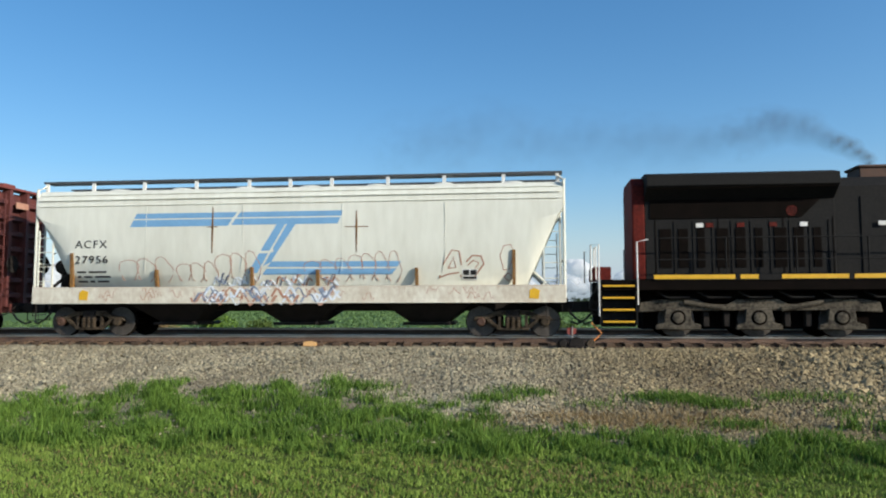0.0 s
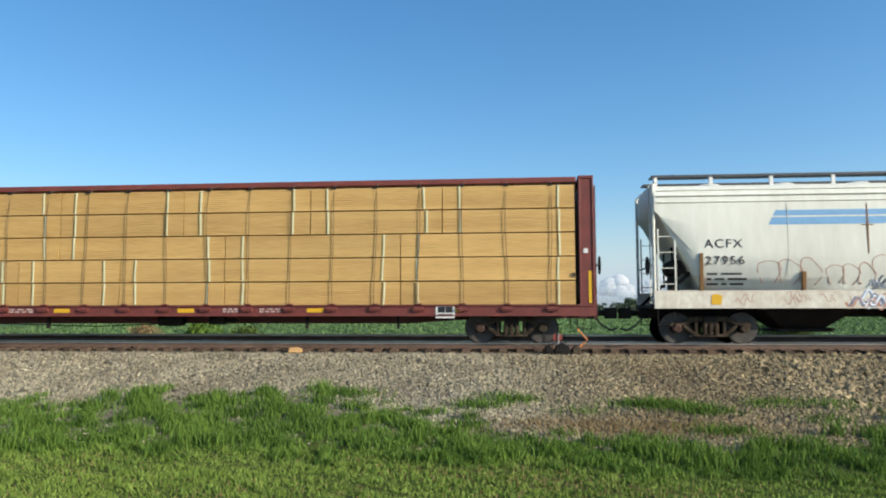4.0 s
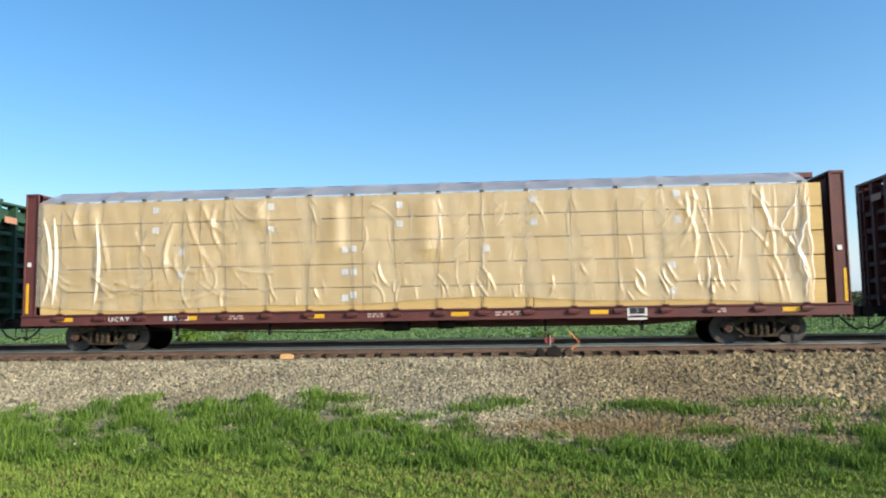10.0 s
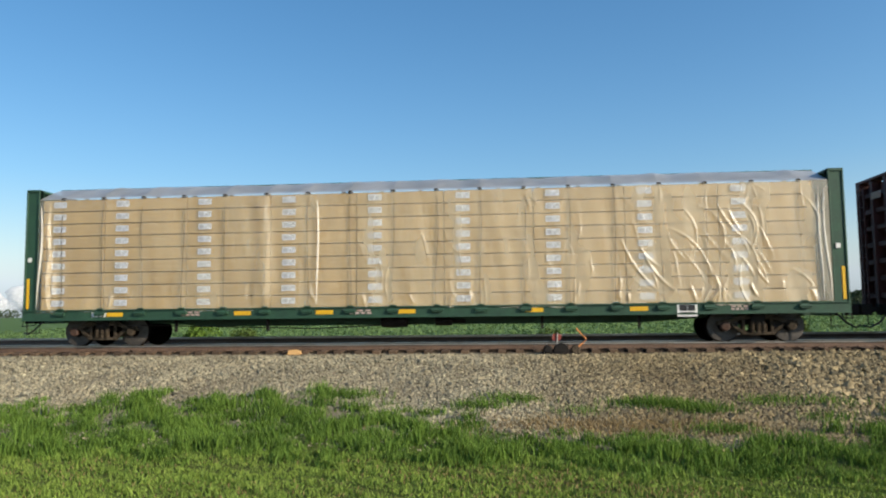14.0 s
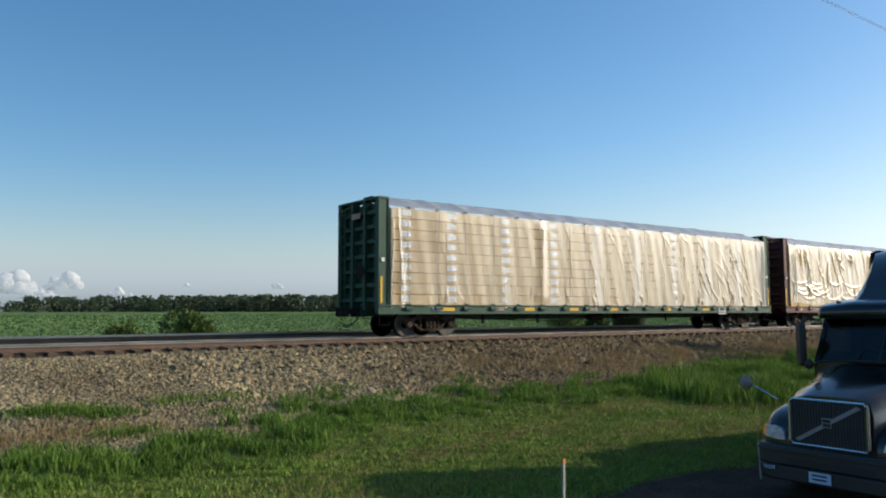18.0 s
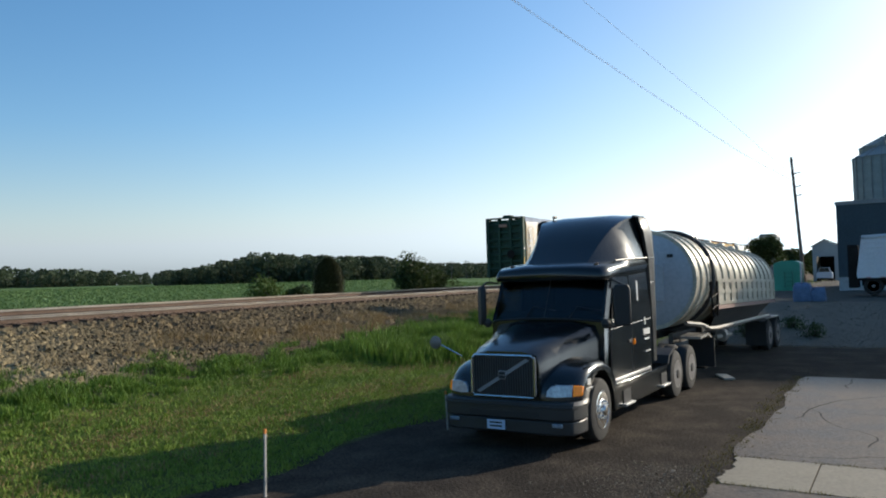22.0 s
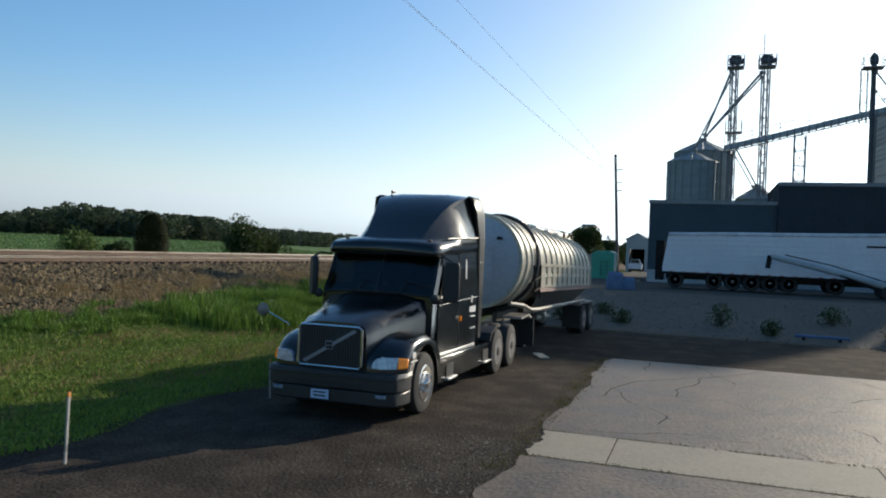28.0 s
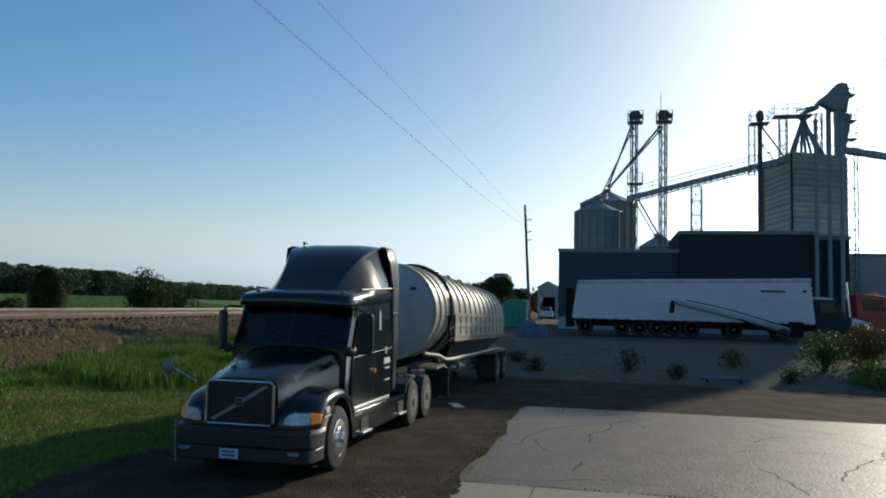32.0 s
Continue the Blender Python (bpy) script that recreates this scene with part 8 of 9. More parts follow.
for k in range(7):
    z = 1.12 + 0.28 * k
    part("panel_bead", Mesh().loft([[(-0.045, 2.1 - 0.1 * k / 3, z - 0.02), (-0.02, 2.1 - 0.1 * k / 3, z - 0.03), (-0.02, 2.1 - 0.1 * k / 3, z + 0.03), (-0.045, 2.1 - 0.1 * k / 3, z + 0.02)], [(-0.045, -11.05, z * 1.05 - 0.02), (-0.02, -11.05, z * 1.05 - 0.03), (-0.02, -11.05, z * 1.05 + 0.03), (-0.045, -11.05, z * 1.05 + 0.02)]]), M_TRAILER, gt, smooth=0)
part("rolled_tarp", Mesh().tube([(0.05, 1.9, 3.06), (0.05, -2, 3.17), (0.05, -6, 3.24), (0.05, -10.95, 3.36)], 0.13, 10), M_TARP, gt, "pale tarp rolled along the top edge")
part("bottom_rail", Mesh().box(-0.04, 0.0, -11.1, 2.15, 0.78, 0.92), M_STEEL, gt)
for k in range(20):
    part("side_marker", Mesh().box(-0.05, -0.04, -10.8 + k * 0.65, -10.6 + k * 0.65, 0.93, 0.97), M_REDTRUCK, gt)
part("lettering", Mesh().box(-0.03, -0.02, -9.6, -8.3, 2.62, 2.76), M_STEEL, gt, "dark lettering bar")
part("lettering", Mesh().box(-0.03, -0.02, -10.75, -10.5, 2.66, 2.8), M_STEEL, gt, "dark lettering bar")
part("rear_frame", Mesh().box(0.2, 2.3, 2.15, 2.6, 0.4, 2.7), M_STEEL, gt)
for y in (1.45, -0.66, -1.66, -2.66, -3.62, -4.58, -6.9):
    for xo, s in ((0.25, -1), (2.2, 1)):
        w = new("trailer_wheel")
        w.parent = gt
        w.matrix_basis = pose(xo, y, 0.48, 0, 0, 90)
        part("tyre", Mesh().lathe([(0.28, -0.14), (0.40, -0.145), (0.47, -0.09), (0.47, 0.09), (0.40, 0.145), (0.28, 0.14)], (0, 0, 0), "y", 20), M_TYRE, w)
        part("rim", Mesh().lathe([(0.29, 0.14), (0.26, 0.08), (0.1, 0.06), (0.08, 0.14), (0.0, 0.15)], (0, 0, 0), "y", 16), M_ALU_DULL, w)
part("chassis", Mesh().box(0.5, 2.0, -10.9, 2.0, 0.5, 0.95), M_STEEL, gt)
dc = thing("truck_cab", "dark day-cab truck with pale roof ahead of the trailer", "truck", pose(46.3, -11.25, 1.22))
part("cab", Mesh().prism([(0, 0.5), (-1.9, 0.5), (-1.9, 1.35), (-1.55, 1.4), (-1.1, 2.25), (-0.75, 2.4), (0, 2.45)], 0.1, 2.3, "x"), M_SIDING_DK, dc, bevel=0.06)
part("cab_roof", Mesh().prism([(0.02, 2.46), (-0.8, 2.42), (-1.0, 2.3), (0.02, 2.3)], 0.06, 2.34, "x"), M_TRAILER, dc, bevel=0.03)
part("side_window", Mesh().prism([(-0.25, 1.5), (-1.25, 1.5), (-0.95, 2.12), (-0.25, 2.2)], 0.08, 0.096, "x"), M_GLASS, dc)
part("hood", Mesh().prism([(-1.9, 0.5), (-3.0, 0.5), (-3.0, 1.05), (-1.9, 1.35)], 0.3, 2.1, "x"), M_TRAILER, dc, bevel=0.06)
for y in (-2.3, -0.4):
    part("wheel", Mesh().lathe([(0.28, -0.14), (0.47, -0.1), (0.47, 0.1), (0.28, 0.14), (0.0, 0.1)], (0.3, y, 0.48), "x", 20), M_TYRE, dc)
rt = thing("red_truck", "red conventional truck with upright chrome stack", "truck", pose(47.5, -13.3, 1.22))
part("cab", Mesh().prism([(-0.4, 0.6), (-2.4, 0.6), (-2.4, 1.7), (-1.9, 2.6), (-0.4, 2.7)], 0, 2.2, "x"), M_REDTRUCK, rt, bevel=0.06)

part("hood", Mesh().prism([(-2.4, 0.6), (-4.4, 0.6), (-4.4, 1.5), (-2.4, 1.75)], 0.25, 1.95, "x"), M_REDTRUCK, rt, bevel=0.08)
part("side_window", Mesh().prism([(-0.7, 1.75), (-1.9, 1.75), (-1.7, 2.4), (-0.7, 2.45)], -0.02, -0.008, "x"), M_GLASS, rt)
part("stack", Mesh().tube([(0.1, -0.1, 0.8), (0.1, 0.12, 3.35)], 0.1, 10), M_CHROME, rt, "chrome exhaust stack")
part("roof_lamps", Mesh().box(0.3, 1.9, -1.7, -1.5, 2.66, 2.76), M_AMBER, rt)
for y in (-3.6, 0.3):
    part("wheel", Mesh().lathe([(0.28, -0.14), (0.5, -0.1), (0.5, 0.1), (0.28, 0.14), (0.0, 0.1)], (0.15, y, 0.5), "x", 20), M_TYRE, rt)
ag = thing("grain_auger", "slanted grey grain auger tube propped before the trailer", "auger", pose(44.6, 0, 1.22))
part("tube", Mesh().tube([(0, -3.5, 2.0), (0, -9.4, 0.6)], 0.15, 12), M_GALV, ag)
part("intake", Mesh().tube([(0, -8.2, 0.90), (0, -9.6, 0.50)], 0.19, 10), M_GALV, ag)
part("drop_spout", Mesh().tube([(0, -3.45, 2.05), (0, -3.35, 1.35)], 0.13, 8), M_STEEL, ag)
part("truss", Mesh().tube([(0, -4.2, 2.1), (0, -6.4, 1.65), (0, -8.8, 0.95)], 0.03, 5), M_STEEL, ag)
for s in (-0.9, 0.9):
    part("undercarriage", Mesh().tube([(s, -8.9, 0.35), (0, -6.6, 1.25)], 0.04, 5), M_STEEL, ag)
    part("wheel", Mesh().lathe([(0.16, -0.1), (0.35, -0.08), (0.35, 0.08), (0.16, 0.1), (0.0, 0.05)], (s, -9.0, 0.35), "x", 16), M_TYRE, ag)
part("drive_box", Mesh().box(-0.3, 0.3, -10.2, -9.5, 0.2, 1.05), M_STEEL, ag, bevel=0.05)

# ---- green tank box, fabric bags, shed, pole, wires ----
gb = thing("green_tank", "teal green steel tank with ladder beside the yard", "tank", pose(60, 7.3, YARD_Z - 0.1))
part("body", Mesh().prism([(-0.9, 0), (0.9, 0), (0.9, 2.05), (0.4, 2.25), (-0.5, 2.25), (-0.9, 2.1)], 0, 2.4, "x"), M_TEAL, gb, bevel=0.05)
ladder(gb, -0.05, -0.1, 0.3, 1.5, "y", 0.5, mat("dark_teal", (0.02, 0.15, 0.1), (0.015, 0.1, 0.07), 0.6), 4)
part("end_post", Mesh().box(-0.06, 0.05, -0.97, -0.88, 0, 2.15), M_WHITE, gb)
for y, z, k in ((4.3, 1.15, 0.8), (3.6, 1.15, 0.62)):
    bag = thing("bulk_bag", "slumped blue fabric bulk bag", "bag", pose(40.8, y, z - 0.12), "bulk bags")
    rings = []
    ph = y * 7
    for i, (r, h) in enumerate(((0.46, 0), (0.52, 0.08), (0.54, 0.4), (0.52, 0.75), (0.50, 1.0), (0.42, 1.16), (0.22, 1.22), (0.05, 1.20))):
        ring_ = []
        for j in range(32):
            a = 2 * math.pi * j / 32
            sq = 1 / max(abs(math.cos(a)), abs(math.sin(a))) ** 0.7
            g = sq * (1 + 0.05 * math.sin(3 * a + ph + i * 0.5) + 0.04 * math.sin(7 * a + ph * 2 + i))
            ring_.append((r * k * math.cos(a) * g, r * k * math.sin(a) * g, h * k * (1.0 + 0.07 * math.sin(2 * a + ph))))
        rings.append(ring_)
    part("fabric", Mesh().loft(rings), M_BAG, bag, smooth=50)
    for a in (0.8, 2.4, 3.9, 5.5):
        cx_, cy_ = 0.5 * k * math.cos(a), 0.5 * k * math.sin(a)
        part("lifting_loop", Mesh().tube([(cx_, cy_, 1.0 * k), (cx_ * 1.15, cy_ * 1.15, 1.28 * k), (cx_ * 0.7, cy_ * 0.9, 1.12 * k)], 0.02, 6), M_BAG, bag)
shed = thing("open_shed", "small grey gabled shed with a dark open bay", "shed", pose(100, 7.95, 1.1))
part("front_wall", Mesh().prism([(1.35, 0), (1.35, 4.1), (0, 4.85), (-1.35, 4.25), (-1.35, 0), (-0.95, 0), (-0.95, 2.9), (0.95, 2.9), (0.95, 0)], 0, 0.15, "x"), M_GALV, shed)
part("side_wall", Mesh().box(0.16, 8, 1.2, 1.35, 0, 4.1).box(0.16, 8, -1.35, -1.2, 0, 4.2), M_GALV, shed)
part("roof", Mesh().prism([(1.5, 4.05), (0, 4.9), (-1.5, 4.2), (-1.5, 4.3), (0, 5.0), (1.5, 4.15)], -0.2, 8, "x"), M_GALV_DK, shed)
part("back_wall", Mesh().box(7.8, 7.95, -1.2, 1.2, 0, 4), M_STEEL, shed)
van = thing("parked_pickup", "white pickup parked in the shed bay", "truck", pose(98.5, 8.0, 1.1))
part("body", Mesh().prism([(-0.85, 0.35), (0.85, 0.35), (0.85, 1.0), (0.65, 1.1), (0.5, 1.6), (-0.5, 1.6), (-0.65, 1.1), (-0.85, 1.0)], 0, 1.2, "x"), M_TRAILER, van, bevel=0.06)
part("windscreen", Mesh().prism([(-0.6, 1.1), (0.6, 1.1), (0.46, 1.55), (-0.46, 1.55)], -0.02, -0.008, "x"), M_GLASS, van)
for y in (-0.72, 0.72):
    part("tyre", Mesh().lathe([(0.18, -0.11), (0.32, -0.1), (0.35, 0), (0.32, 0.1), (0.18, 0.11)], (0.4, y, 0.34), "y", 18), M_TYRE, van)
pole = thing("utility_pole", "tall weathered wooden utility pole with cross bolts", "utility pole", pose(74.5, 8.0, 1.0))
part("shaft", Mesh().tube([(0, -0.35, 0), (0, 0.29, 11.7)], 0.17, 10, 0.11), M_WOODPOLE, pole)
for z in (10.2, 9.0, 8.2):
    part("insulator_arm", Mesh().tube([(0, 0.2, z), (0, -0.45, z + 0.08)], 0.05, 6), M_WOODPOLE, pole)
for (y0, z0), n_ in zip(((10.0, 11.3), (9.82, 11.2), (8.2, 11.3)), range(3)):
    w = thing("overhead_wire", "thin sagging overhead wire strung along the track", "wire", pose(0, 0, 0), "overhead wires")
    pts = []
    for k in range(41):
        x = -60 + k * 3.42
        pts.append((x, y0 + (8.1 - y0) * max(0, (x - 40) / 37) ** 2 * 0.8, z0 + 0.5 * ((x - 30) / 50) ** 2 * 0.25 - max(0, (x - 45) / 32) * 0.5))
    part("cable", Mesh().tube(pts, 0.006, 6), M_WIRE, w)
bench = thing("pipe_bench", "low pale blue pipe lying at the foot of the gravel bank", "pipe", pose(30.6, -4.2, 0.1))
part("pipe", Mesh().tube([(0, 0.9, 0.12), (0, -0.9, 0.12)], 0.06, 8), M_BAG, bench)
for y in (-0.6, 0.6):
    part("foot", Mesh().box(-0.06, 0.06, y - 0.05, y + 0.05, -0.02, 0.08), M_STEEL, bench)

# ---- plants and stones ----
rng = np.random.default_rng(7)


def inner_edge(x):
    return np.interp(x, [-30, -5, 0, 3, 6, 9, 13, 22, 30], [13.6, 13.6, 13.4, 12.8, 12.7, 14.1, 14.7, 14.3, 13.6])


def outer_edge(x):
    return np.interp(x, [-30, -12, -10, -9, -5, -2, 0, 2, 5, 8, 12, 20, 28, 40], [16.6, 16.6, 16.3, 17.5, 17.5, 16.1, 15.0, 14.4, 14.5, 16.1, 16.3, 16.5, 17.5, 17.8])


def blades(name, label, material, x, y, height, width, lean=0.45, bend=True, cat="grass"):
    """Grass: narrow bent blades, rooted in the ground."""
    n = len(x)
    z = ground_z(x, y)
    a = rng.uniform(0, 2 * np.pi, n)
    h = height * rng.uniform(0.55, 1.2, n)
    w = width * rng.uniform(0.7, 1.3, n)
    la = rng.uniform(0, 2 * np.pi, n)
    lo = h * lean * rng.uniform(0.1, 1.0, n)
    cx, sx = np.cos(a) * w / 2, np.sin(a) * w / 2
    base = np.stack([x, y, z - 0.01], 1)
    side = np.stack([cx, sx, np.zeros(n)], 1)
    mid = base + np.stack([np.cos(la) * lo * 0.35, np.sin(la) * lo * 0.35, h * 0.6], 1)
    tip = base + np.stack([np.cos(la) * lo, np.sin(la) * lo, h * 0.95], 1)
    if not bend:
        return tagged(new(name, bulk(name, np.stack([base - side, base + side, tip], 1).reshape(-1, 3), np.arange(3 * n).reshape(-1, 3), material)), label, cat, kind="stuff")
    v = np.stack([base - side, base + side, mid + side * 0.7, mid - side * 0.7, tip], 1).reshape(-1, 3)
    k = np.arange(n)[:, None] * 5
    f = np.concatenate([k + np.array([0, 1, 2]), k + np.array([0, 2, 3]), k + np.array([3, 2, 4])])
    return tagged(new(name, bulk(name, v, f, material)), label, cat, kind="stuff")


def spread(n, x0, x1, y0, y1):
    return rng.uniform(x0, x1, n), rng.uniform(y0, y1, n)


def patchy(x, y, s=0.9, seed=0.0):
    """A smooth random field about 0..1."""
    return 0.5 + 0.25 * (np.sin(x * 1.3 * s + seed) * np.cos(y * 1.7 * s + seed * 2) + np.sin((x + y) * 2.1 * s + seed * 3) * 0.7 + np.sin((x * 0.6 - y * 1.1) * 3.1 * s + seed) * 0.5)


# mown lawn
x, y = spread(330000, -13, 34, 7.9, 16)
keep = (y < inner_edge(x) + 0.4) & (y > 8.15 + 0.25 * np.sin(x * 1.3)) & (rng.random(len(x)) < np.clip(1.15 - x / 40, 0.35, 1))
x, y = x[keep], y[keep]
blades("lawn_grass", "short mown green lawn grass with yellowish patches", M_LAWN, x, y, 0.085 * (0.25 + 0.5 * patchy(x, y * 2.2, 0.8, 1) + 1.3 * patchy(x, y * 1.4, 4.0, 4) ** 2), 0.028, 0.8, False)
# tall grass belt
cx, cy = spread(5200, -16, 36, 12.2, 18)
keep = (cy > inner_edge(cx) - 0.1 + 0.25 * rng.normal(size=len(cx))) & (cy < outer_edge(cx) + 0.45 * rng.normal(size=len(cx))) & (rng.random(len(cx)) < np.clip(-0.35 + 1.8 * patchy(cx, cy, 1.9, 2), 0, 1))
cx, cy = cx[keep], cy[keep]
ch = rng.uniform(0.10, 0.34, len(cx)) * (0.5 + 0.75 * patchy(cx, cy, 1.1, 3))
k = np.repeat(np.arange(len(cx)), 72)
x, y = cx[k] + rng.normal(0, 0.13, len(k)), cy[k] + rng.normal(0, 0.11, len(k))
blades("tall_grass", "tall bright green grass in uneven clumps", M_GRASS, x, y, ch[k], 0.02, 0.8)
x, y = spread(90000, -16, 36, 12.2, 17.8)
keep = (y > inner_edge(x)) & (y < outer_edge(x) - 0.1)
blades("low_grass", "short green grass between the taller clumps", M_GRASS, x[keep], y[keep], 0.08, 0.018, 1.1)
# tufts out on the ballast
cx = np.array([-4.4, -3.7, -0.2, -0.9, 3.2, 3.8, 2.6, 3.9, 5.4, 6.6, 6.2, 9.4, 13.5, -14.6, 8.6, 1.4])
cy = np.array([17.7, 17.6, 17.4, 16.9, 16.9, 16.6, 17.1, 15.3, 17.2, 17.1, 16.2, 17.3, 17.2, 17.3, 16.9, 16.6])
cn = np.array([420, 260, 380, 420, 650, 520, 420, 420, 260, 200, 160, 220, 200, 400, 200, 120])
k = np.repeat(np.arange(len(cx)), cn)
x, y = cx[k] + rng.normal(0, 0.36, len(k)), cy[k] + rng.normal(0, 0.16, len(k))
blades("grass_tufts", "scattered green grass tufts growing through ballast", M_GRASS, x, y, 0.2, 0.016, 0.8)
# dry brown grass at the foot of the bank
x, y = spread(42000, 7, 38, 16.2, 19.4)
keep = (np.abs(y - 18.0 + 0.5 * np.sin(x * 0.7)) < np.clip((x - 9) / 9, 0.15, 1.0)) & (rng.random(len(x)) < np.clip(1.9 * patchy(x, y, 1.5, 6) - 0.65, 0, 0.8) * np.clip((x - 8) / 12, 0.1, 1))
x, y = x[keep], y[keep]
blades("dry_grass", "thin dry brown grass at the ballast foot", M_DRYGRASS, x, y, 0.30 * (0.5 + patchy(x, y, 2.3, 7)), 0.012, 0.9)
x, y = rng.normal(2.2, 1.6, 2600), rng.normal(15.6, 0.35, 2600)
blades("dead_weeds", "dead brown weeds scattered in the gravel", M_DRYGRASS, x, y, 0.13, 0.016, 1.2)
# worn brownish patches in the lawn
x, y = spread(46000, -9, 24, 9.5, 14)
keep = (y < inner_edge(x) - 0.05) & (rng.random(len(x)) < np.clip(patchy(x * 0.6, y * 1.5, 0.8, 11) * 1.9 - 0.5, 0, 1) * np.clip((x + 8) / 14, 0.25, 1))
blades("worn_lawn", "worn brownish patches of thin short grass in the lawn", M_DRYGRASS, x[keep], y[keep], 0.085, 0.016, 0.9)
# rank weeds behind the truck
x, y = rng.normal(24.5, 2.6, 26000), rng.normal(13.8, 0.9, 26000)
keep = (x > 18.5) & (x < 33)
x, y = x[keep], y[keep]
blades("rank_weeds", "knee-high rank green weeds beside the parked truck", M_GRASS, x, y, 0.66 * (0.5 + 0.7 * patchy(x, y, 1.0, 5)), 0.03, 0.5)
# weeds in the slab joints
xj = np.concatenate([rng.normal(12.0, 0.025, 1500), rng.normal(10.41, 0.025, 1500), rng.uniform(9.5, 21.5, 2600)])
yj = np.concatenate([rng.uniform(-6, 2.3, 1500), rng.uniform(-6, 2.3, 1500), rng.normal(2.42, 0.13, 2600)])
keep = rng.random(len(xj)) < np.clip(patchy(xj, yj, 2.0, 8), 0, 1)
blades("joint_weeds", "small weeds along the slab joints", M_MOSS, xj[keep], yj[keep], 0.06, 0.012, 0.9)


def stones(name, label, material, x, y, size, squash=0.6):
    """Broken stones: uneven lumps sunk a little in the ground."""
    n = len(x)
    z = ground_z(x, y)
    dirs = np.array([(1, 0, 0), (0, 1, 0), (-1, 0, 0), (0, -1, 0), (0, 0, 1), (0, 0, -1)], float)
    a = rng.uniform(0, 2 * np.pi, n)
    R = np.zeros((n, 3, 3))
    R[:, 0, 0], R[:, 0, 1], R[:, 1, 0], R[:, 1, 1], R[:, 2, 2] = np.cos(a), -np.sin(a), np.sin(a), np.cos(a), 1
    t = rng.normal(0, 0.5, n)
    T = np.zeros((n, 3, 3))
    T[:, 0, 0], T[:, 1, 1], T[:, 1, 2], T[:, 2, 1], T[:, 2, 2] = 1, np.cos(t), -np.sin(t), np.sin(t), np.cos(t)
    sc = size * rng.lognormal(0, 0.32, n)
    v = dirs[None] * rng.uniform(0.6, 1.25, (n, 6, 1)) + rng.normal(0, 0.18, (n, 6, 3))
    v[:, :, 2] *= squash
    v = np.einsum("nij,njk,nlk->nli", R, T, v) * sc[:, None, None]
    v += np.stack([x, y, z + sc * 0.06], 1)[:, None, :]
    v = v[:, :5]                                    # the underside lies buried
    f = np.array([(0, 1, 4), (1, 2, 4), (2, 3, 4), (3, 0, 4)])
    f = (np.arange(n)[:, None, None] * 5 + f[None]).reshape(-1, 3)
    return tagged(new(name, bulk(name, v.reshape(-1, 3), f, material)), label, "gravel", kind="stuff")


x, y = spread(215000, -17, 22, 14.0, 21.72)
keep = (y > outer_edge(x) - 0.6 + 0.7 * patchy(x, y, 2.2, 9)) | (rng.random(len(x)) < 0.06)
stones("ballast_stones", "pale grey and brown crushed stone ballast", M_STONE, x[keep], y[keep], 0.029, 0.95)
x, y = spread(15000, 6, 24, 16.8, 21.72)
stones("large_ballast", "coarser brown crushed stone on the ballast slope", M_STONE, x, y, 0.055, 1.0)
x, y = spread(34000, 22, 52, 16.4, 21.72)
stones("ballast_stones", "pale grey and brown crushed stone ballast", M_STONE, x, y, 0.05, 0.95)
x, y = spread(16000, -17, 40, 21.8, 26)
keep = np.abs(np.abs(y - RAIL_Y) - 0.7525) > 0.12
# crib stone colour lowered to carry the shade under the train
M_CRIB = mat("shade_darkened_crib_stone", (0.034, 0.026, 0.019), (0.015, 0.012, 0.009), 0.95, 0, 14, 0.6, 0.2, 0.01, (1, 1, 1), 0, 1.0, 0.1, 0, 0, 0.3)
stones("crib_stones", "brown crushed stone between the ties, darkened for train shade", M_CRIB, x[keep], y[keep], 0.04)
M_BANKSTONE = mat("grey_bank_stone", (0.20, 0.178, 0.142), (0.12, 0.106, 0.085), 0.95, 0, 14, 0.5, 0.2, 0.01, (1, 1, 1), 0, 1, 0.1, 0, 0, 0.16)
x, y = spread(26000, 29.6, 39.2, -22, 8.5)
stones("bank_stones", "grey crushed stone on the sloping bank", M_BANKSTONE, x, y, 0.026, 0.4)
x, y = rng.uniform(8.3, 11.2, 1500), rng.normal(2.9, 0.5, 1500)
stones("loose_grit", "loose pale grit along the slab edge", M_BANKSTONE, x, y, 0.012)


x, y = rng.normal(29.75, 0.22, 2600), rng.uniform(-16, 7.5, 2600)
stones("verge_grit", "pale loose gravel along the foot of the bank", M_STONE, x, y, 0.022)


def leaf_cloud(centres, radii, n, size, flat=1.0):
    """Small leaves, each a bent four-corner blade, in and over a set of clumps."""
    k = rng.integers(0, len(centres), n)
    d = rng.normal(size=(n, 3))
    d /= np.linalg.norm(d, axis=1)[:, None]
    r = rng.uniform(0.55, 1.05, n) ** 0.6
    p = np.asarray(centres)[k] + d * (np.asarray(radii)[k] * r)[:, None] * np.array([1, 1, flat])
    u = rng.normal(size=(n, 3))
    u /= np.linalg.norm(u, axis=1)[:, None]
    w = np.cross(u, rng.normal(size=(n, 3)))
    w /= np.linalg.norm(w, axis=1)[:, None]
    s = size * rng.uniform(0.6, 1.4, n)[:, None]
    v = np.stack([p - u * s, p + w * s * 0.5, p + u * s, p - w * s * 0.5], 1).reshape(-1, 3)
    return v, np.arange(n * 4).reshape(-1, 4)


